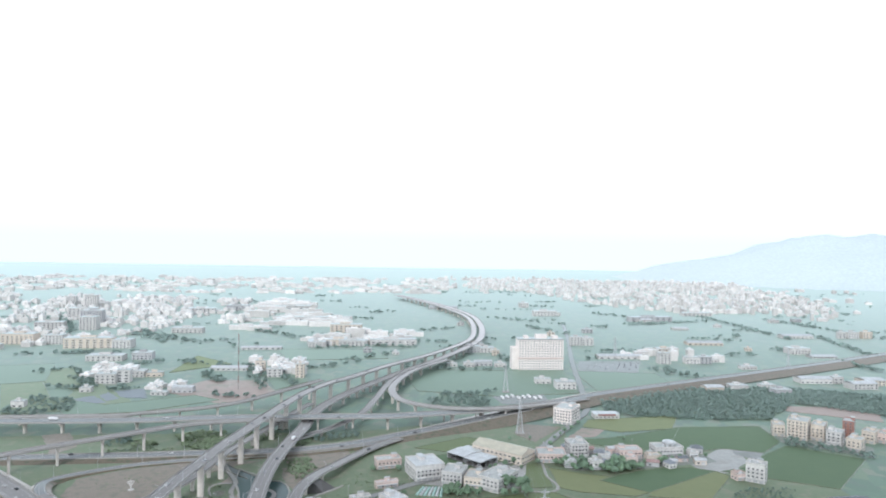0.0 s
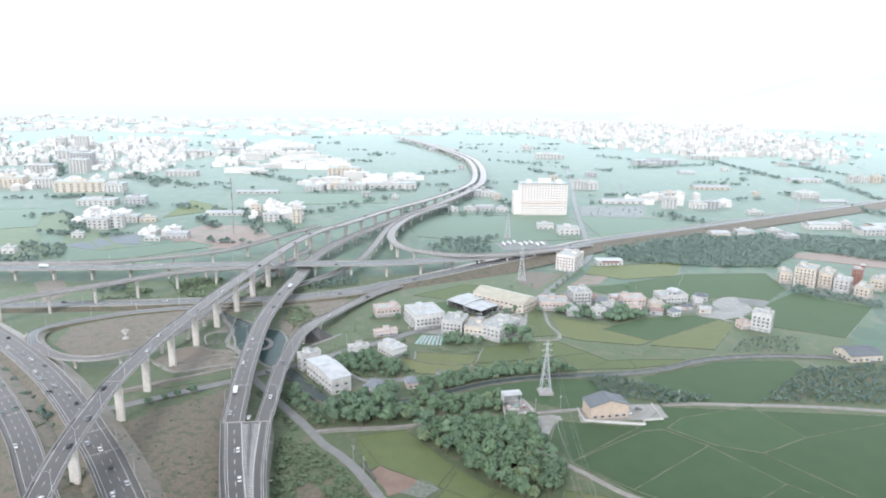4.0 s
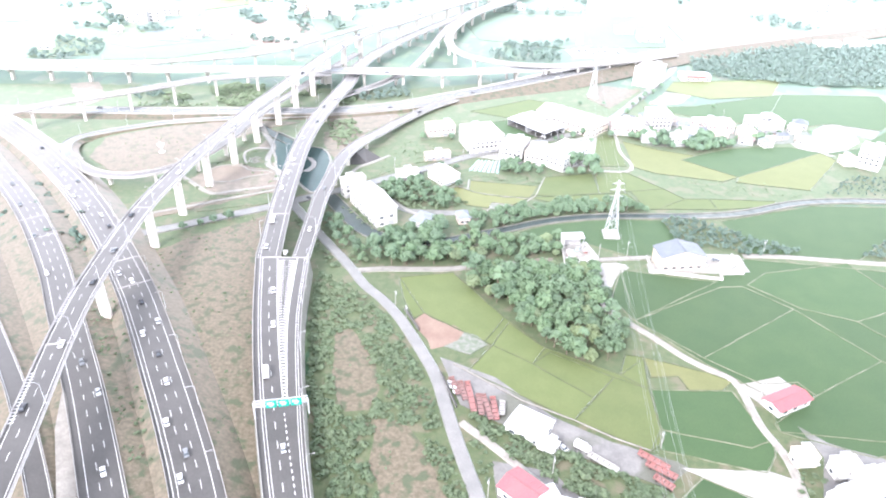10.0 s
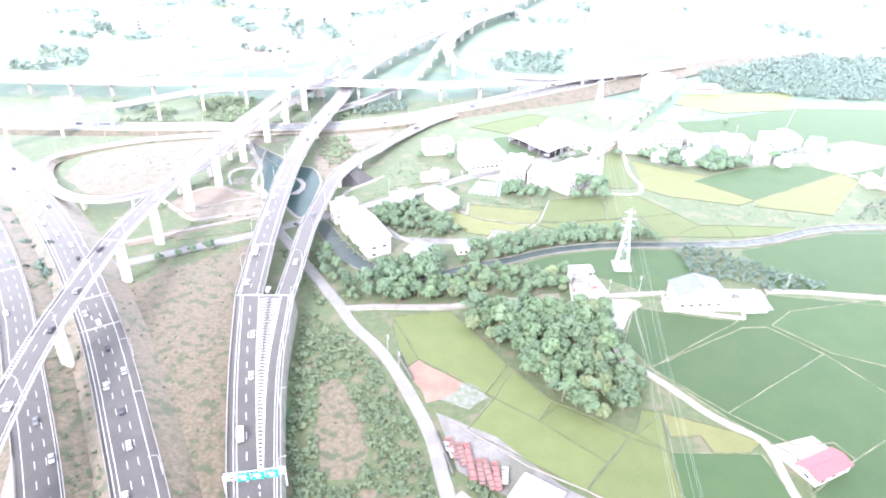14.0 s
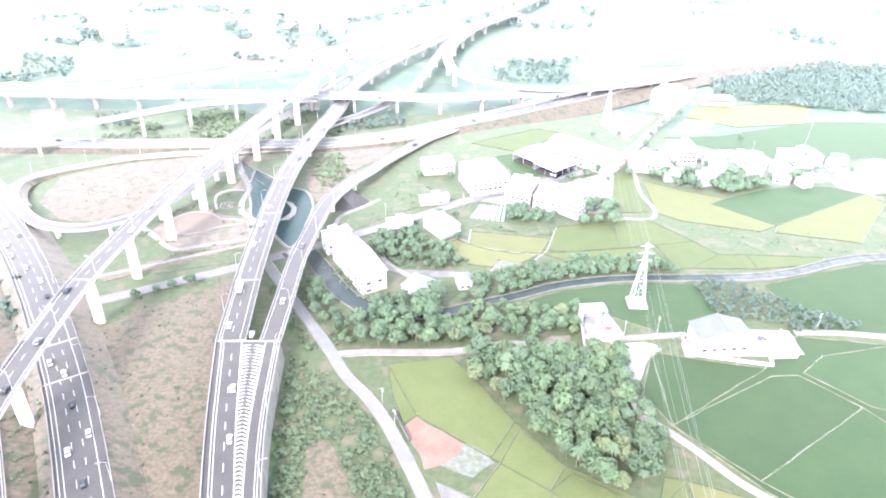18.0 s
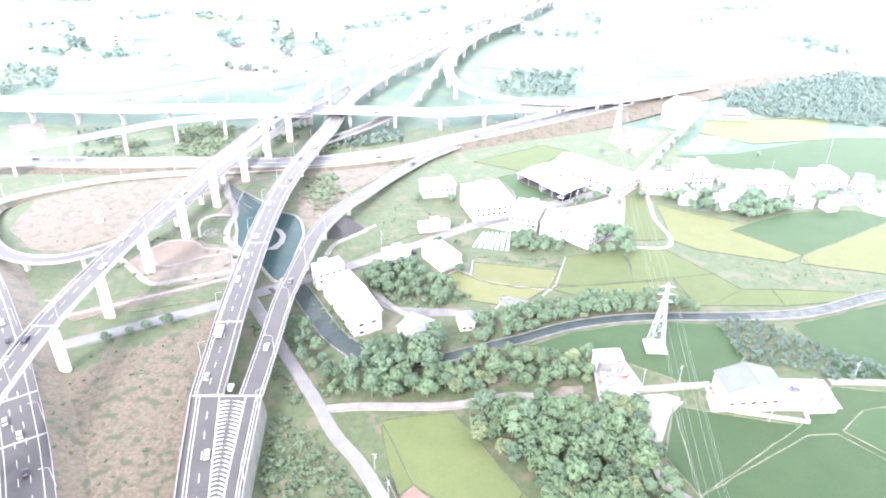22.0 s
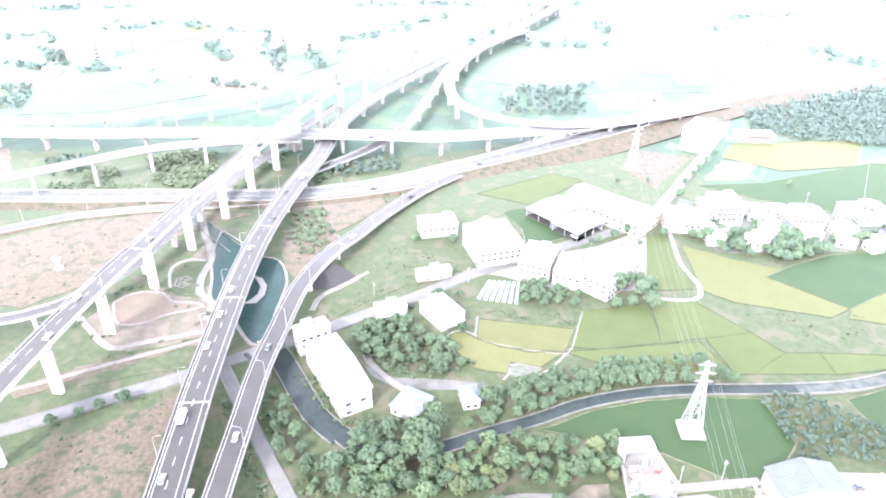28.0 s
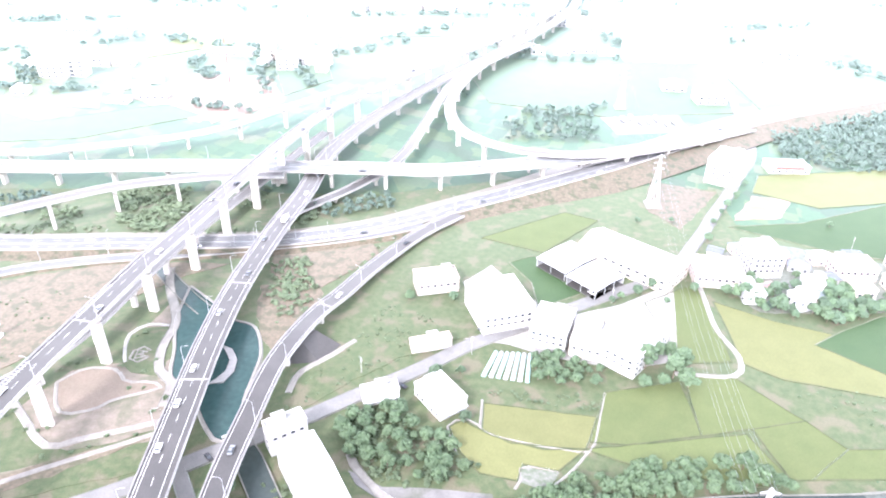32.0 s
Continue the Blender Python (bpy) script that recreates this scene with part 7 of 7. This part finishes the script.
def traffic(line, offs, seed, gap_lo, gap_hi, start, stop, back=False, truck_p=0.08):
    g = random.Random(seed)
    s = np.concatenate([[0], np.cumsum(np.linalg.norm(np.diff(line[:, :2], axis=0), axis=1))])
    d, n = sides_of(line)
    q = start
    while q < min(stop, s[-1] - 5):
        off = g.choice(offs)
        c = [np.interp(q, s, line[:, j]) for j in range(3)]
        nn = [np.interp(q, s, n[:, j]) for j in range(2)]
        ang = math.degrees(math.atan2(nn[1], nn[0])) + (180 if not back else 0)
        p = (c[0] + nn[0] * off, c[1] + nn[1] * off, c[2])
        if g.random() < truck_p:
            truck(*p, ang, "white", PAINT["white"], g.uniform(6.5, 9))
        else:
            car(*p, ang, g.choice(("white", "white", "white", "silver", "black", "grey", "white", "black", "white", "silver", "grey", "white", "silver", "black", "white", "grey")))
        q += g.uniform(gap_lo, gap_hi)


traffic(high_line, (-3.8, 0.0, 3.7), 1, 6, 26, 12, 420)
side_line, _ = glide([(-125, 238, 6), (-159, 286, 6), (-197, 336, 6), (-270, 424, 6), (-318, 470, 6)])
traffic(side_line, (1.3, -2.5, 4.8), 2, 14, 50, 10, 300, True)
traffic(fly_line, (-2.3, 1.7), 3, 20, 60, 110, 800)
traffic(main_line, (-2.2, 1.8), 4, 14, 46, 10, 360)
traffic(mid, (-2.0, 1.9), 5, 22, 60, 95, 285)
traffic(ramp_line, (0.0,), 6, 50, 110, 30, 300)
traffic(cross_line, (-6.0, -2.8, 2.8, 6.0), 7, 30, 90, 200, 900)
traffic(exp_line, (-5.2, -2.2, 2.2, 5.2), 8, 30, 100, 150, 800)
# truck yard: red and white lorry bodies in a row
def trailer(x0, y0, x1, y1, mat, label):
    """A long low lorry trailer from its nose to its tail."""
    L = math.dist((x0, y0), (x1, y1))
    t = root("trailer", label, "trailer", group="parked trailers", m=pose((x0 + x1) / 2, (y0 + y1) / 2, 0.15, 0, 0, math.degrees(math.atan2(y1 - y0, x1 - x0))))
    part("bed", box(-L / 2, L / 2, -1.2, 1.2, 1.0, 1.3), mat, t)
    for sy in (-1.15, 1.15):
        part("side_rail", box(-L / 2, L / 2, sy - 0.06, sy + 0.06, 1.3, 1.9), mat, t)
    part("headboard", box(-L / 2, -L / 2 + 0.12, -1.2, 1.2, 1.3, 2.4), mat, t)
    for k in range(5):
        part("cross_rib", box(-L * .4 + k * L * .2 - 0.1, -L * .4 + k * L * .2 + 0.1, -1.1, 1.1, 1.3, 1.38), RUBBER, t)
    for sx in (-L * .32, L * .3, L * .42):
        for sy in (-1.0, 1.0):
            piece("wheel", WHEEL, t, pose(sx, sy, 0, 0, 0, 90) @ Matrix.Diagonal((1.3, 1.5, 1.5, 1)))
    return t


DUSTY_RED = surface("dusty_red_paint", (0.24, 0.135, 0.125), (0.19, 0.12, 0.11), 1.5, 0.3, 0.8, 0.1)
for i, (x0, y0, x1, y1) in enumerate(((-13, 315, -9, 306), (-9, 313, -6, 303), (-6, 313, -2, 296), (-1, 306, 1, 295), (1, 306, 5, 293), (5, 305, 7, 293), (9, 303, 9, 296))):
    trailer(x0, y0, x1, y1, PALE_CONCRETE if i == 6 else RED_STEEL if i in (2, 5) else DUSTY_RED, "parked pale lorry trailer in the yard" if i == 6 else "parked red lorry trailer in the yard" if i in (2, 5) else "parked dusty red lorry trailer in the yard")
for i, (x0, y0, x1, y1) in enumerate(((42, 279, 52, 272), (61, 282, 71, 275), (63, 277, 73, 271), (65, 271, 71, 266))):
    trailer(x0, y0, x1, y1, RED_STEEL if i else PALE_CONCRETE, "parked red lorry trailer in the yard" if i else "parked pale lorry trailer in the yard")
truck(40, 282, 0.15, 60, "white", PAINT["white"], 6.5, "white lorry standing in a concrete yard")
for x, y, a, k in ((31, 284, 40, "black"), (33, 281, 40, "silver"), (-11, 309, 20, "white"), (-13, 312, 20, "silver"), (-52, 523, 60, "black"), (-20, 566, 55, "grey"), (13, 588, 50, "silver"), (35, 604, 50, "white"), (72, 630, 40, "black"),
                   (131, 723, 25, "silver"), (118, 425, 10, "white"), (125, 430, 100, "grey"), (-118, 476, 50, "black")):
    car(x, y, 0.2, a, k)


gp = random.Random(12)
for r in range(4):
    for k in range(9):
        if gp.random() < 0.7:
            car(232 + k * 9.5 + r * 6, 1080 + r * 19, 0.3, 5, gp.choice(("white", "white", "silver", "grey")))
for k in range(8):
    truck(78 + k * 7, 866 + (k % 3) * 5, 0.4, 12 + k % 2 * 5, "white", PAINT["white"], 9, "white lorry parked on a concrete yard beside the viaduct")


# ---- pylons, power lines, mast ----
def pylon(x, y, h, base, ang, label):
    p = root("pylon", label, "pylon", group="power line", m=pose(x, y, 0, 0, 0, ang))
    part("plinth", box(-base / 2 - 1.2, base / 2 + 1.2, -base / 2 - 1.2, base / 2 + 1.2, -0.3, 1.6), PALE_CONCRETE, p)
    def w(z):
        return base / 2 * (1 - 0.82 * min(1, z / (h * 0.8))) if z < h * 0.8 else base / 2 * 0.18
    for sx in (-1, 1):
        for sy in (-1, 1):
            part("leg", join(bar((sx * w(1.4), sy * w(1.4), 1.4), (sx * w(h * .8), sy * w(h * .8), h * .8), 0.2), bar((sx * w(h * .8), sy * w(h * .8), h * .8), (sx * .2, sy * .2, h), 0.15)), STEEL, p)
    br, z = [], 1.6
    while z < h - 2:
        z2 = min(h - 1, z + max(2.0, 2.2 * w(z)))
        for a in range(4):
            r1, r2 = Matrix.Rotation(a * math.pi / 2, 3, "Z"), None
            p1, p2 = r1 @ Vector((-w(z), -w(z), z)), r1 @ Vector((w(z2), -w(z2), z2))
            p3, p4 = r1 @ Vector((w(z), -w(z), z)), r1 @ Vector((-w(z2), -w(z2), z2))
            br += [bar(p1, p2, 0.09), bar(p3, p4, 0.09), bar(p4, p2, 0.08)]
        z = z2
    part("bracing", join(*br), STEEL, p)
    for k, zz in enumerate((h * .72, h * .83, h * .94)):
        L = (3.6, 4.0, 3.2)[k] * h / 36
        part("crossarm", join(bar((-L, 0, zz), (L, 0, zz), 0.14), bar((-L, 0, zz), (0, 0, zz + 1.2), 0.1), bar((L, 0, zz), (0, 0, zz + 1.2), 0.1)), STEEL, p)
        for sg in (-1, 1):
            part("insulator", lathe([(0.12, -1.5), (0.2, -1.2), (0.1, -1.0), (0.2, -0.8), (0.1, -0.5), (0.2, -0.3), (0.08, 0)], 6), GLASS, p).matrix_basis = pose(sg * L, 0, zz)
    return p


PYL = [(70, 452, 36, 7.0), (83, 712, 36, 7.0), (86, 905, 38, 7.0), (62, 150, 38, 7.0), (300, 1180, 38, 7)]
for px, py, ph, pb in PYL:
    pylon(px, py, ph, pb, 3, "white-grey lattice steel pylon on a concrete plinth")
pylon(545, 1072, 40, 7, 30, "white-grey lattice steel pylon on a concrete plinth")
for (a, b) in ((3, 0), (0, 1), (1, 2), (2, 4)):
    pa, pb_ = PYL[a], PYL[b]
    for k, (fr, L) in enumerate(((.72, 3.6), (.83, 4.0), (.94, 3.2))):
        for sg in (-1, 1):
            n = 24
            P = []
            for i in range(n + 1):
                u = i / n
                P.append((pa[0] + sg * L + (pb_[0] - pa[0]) * u, pa[1] + (pb_[1] - pa[1]) * u, (pa[2] * fr - 1.5) * (1 - u) + (pb_[2] * fr - 1.5) * u - 4 * 7.5 * u * (1 - u)))
            ob = new("power_cable", mesh_of("power_cable", *sweep(np.array(P), [(-0.025, 0), (0.025, 0), (0, 0.04)]), CABLE))
            tagged(ob, "thin sagging steel power cable between pylons", "cable", "power line")
mast = root("radio_mast", "slender red and white lattice mast with guy wires", "mast", m=pose(-267, 898, 0))
for k in range(8):
    part("mast_section", join(*[bar((0.5 * math.cos(a), 0.5 * math.sin(a), k * 9.3), (0.5 * math.cos(a), 0.5 * math.sin(a), k * 9.3 + 9.3), 0.16) for a in (0, 2.09, 4.19)],
                              *[bar((0.5 * math.cos(a), 0.5 * math.sin(a), k * 9.3 + j * 2.3), (0.5 * math.cos(a + 2.09), 0.5 * math.sin(a + 2.09), k * 9.3 + j * 2.3 + 2.3), 0.08) for a in (0, 2.09, 4.19) for j in range(4)]),
         RED_STEEL if k % 2 else PALE_CONCRETE, mast)
for a in (0.4, 2.5, 4.6):
    part("guy_wire", bar((0, 0, 70), (32 * math.cos(a), 32 * math.sin(a), 0), 0.06, 3), STEEL, mast)
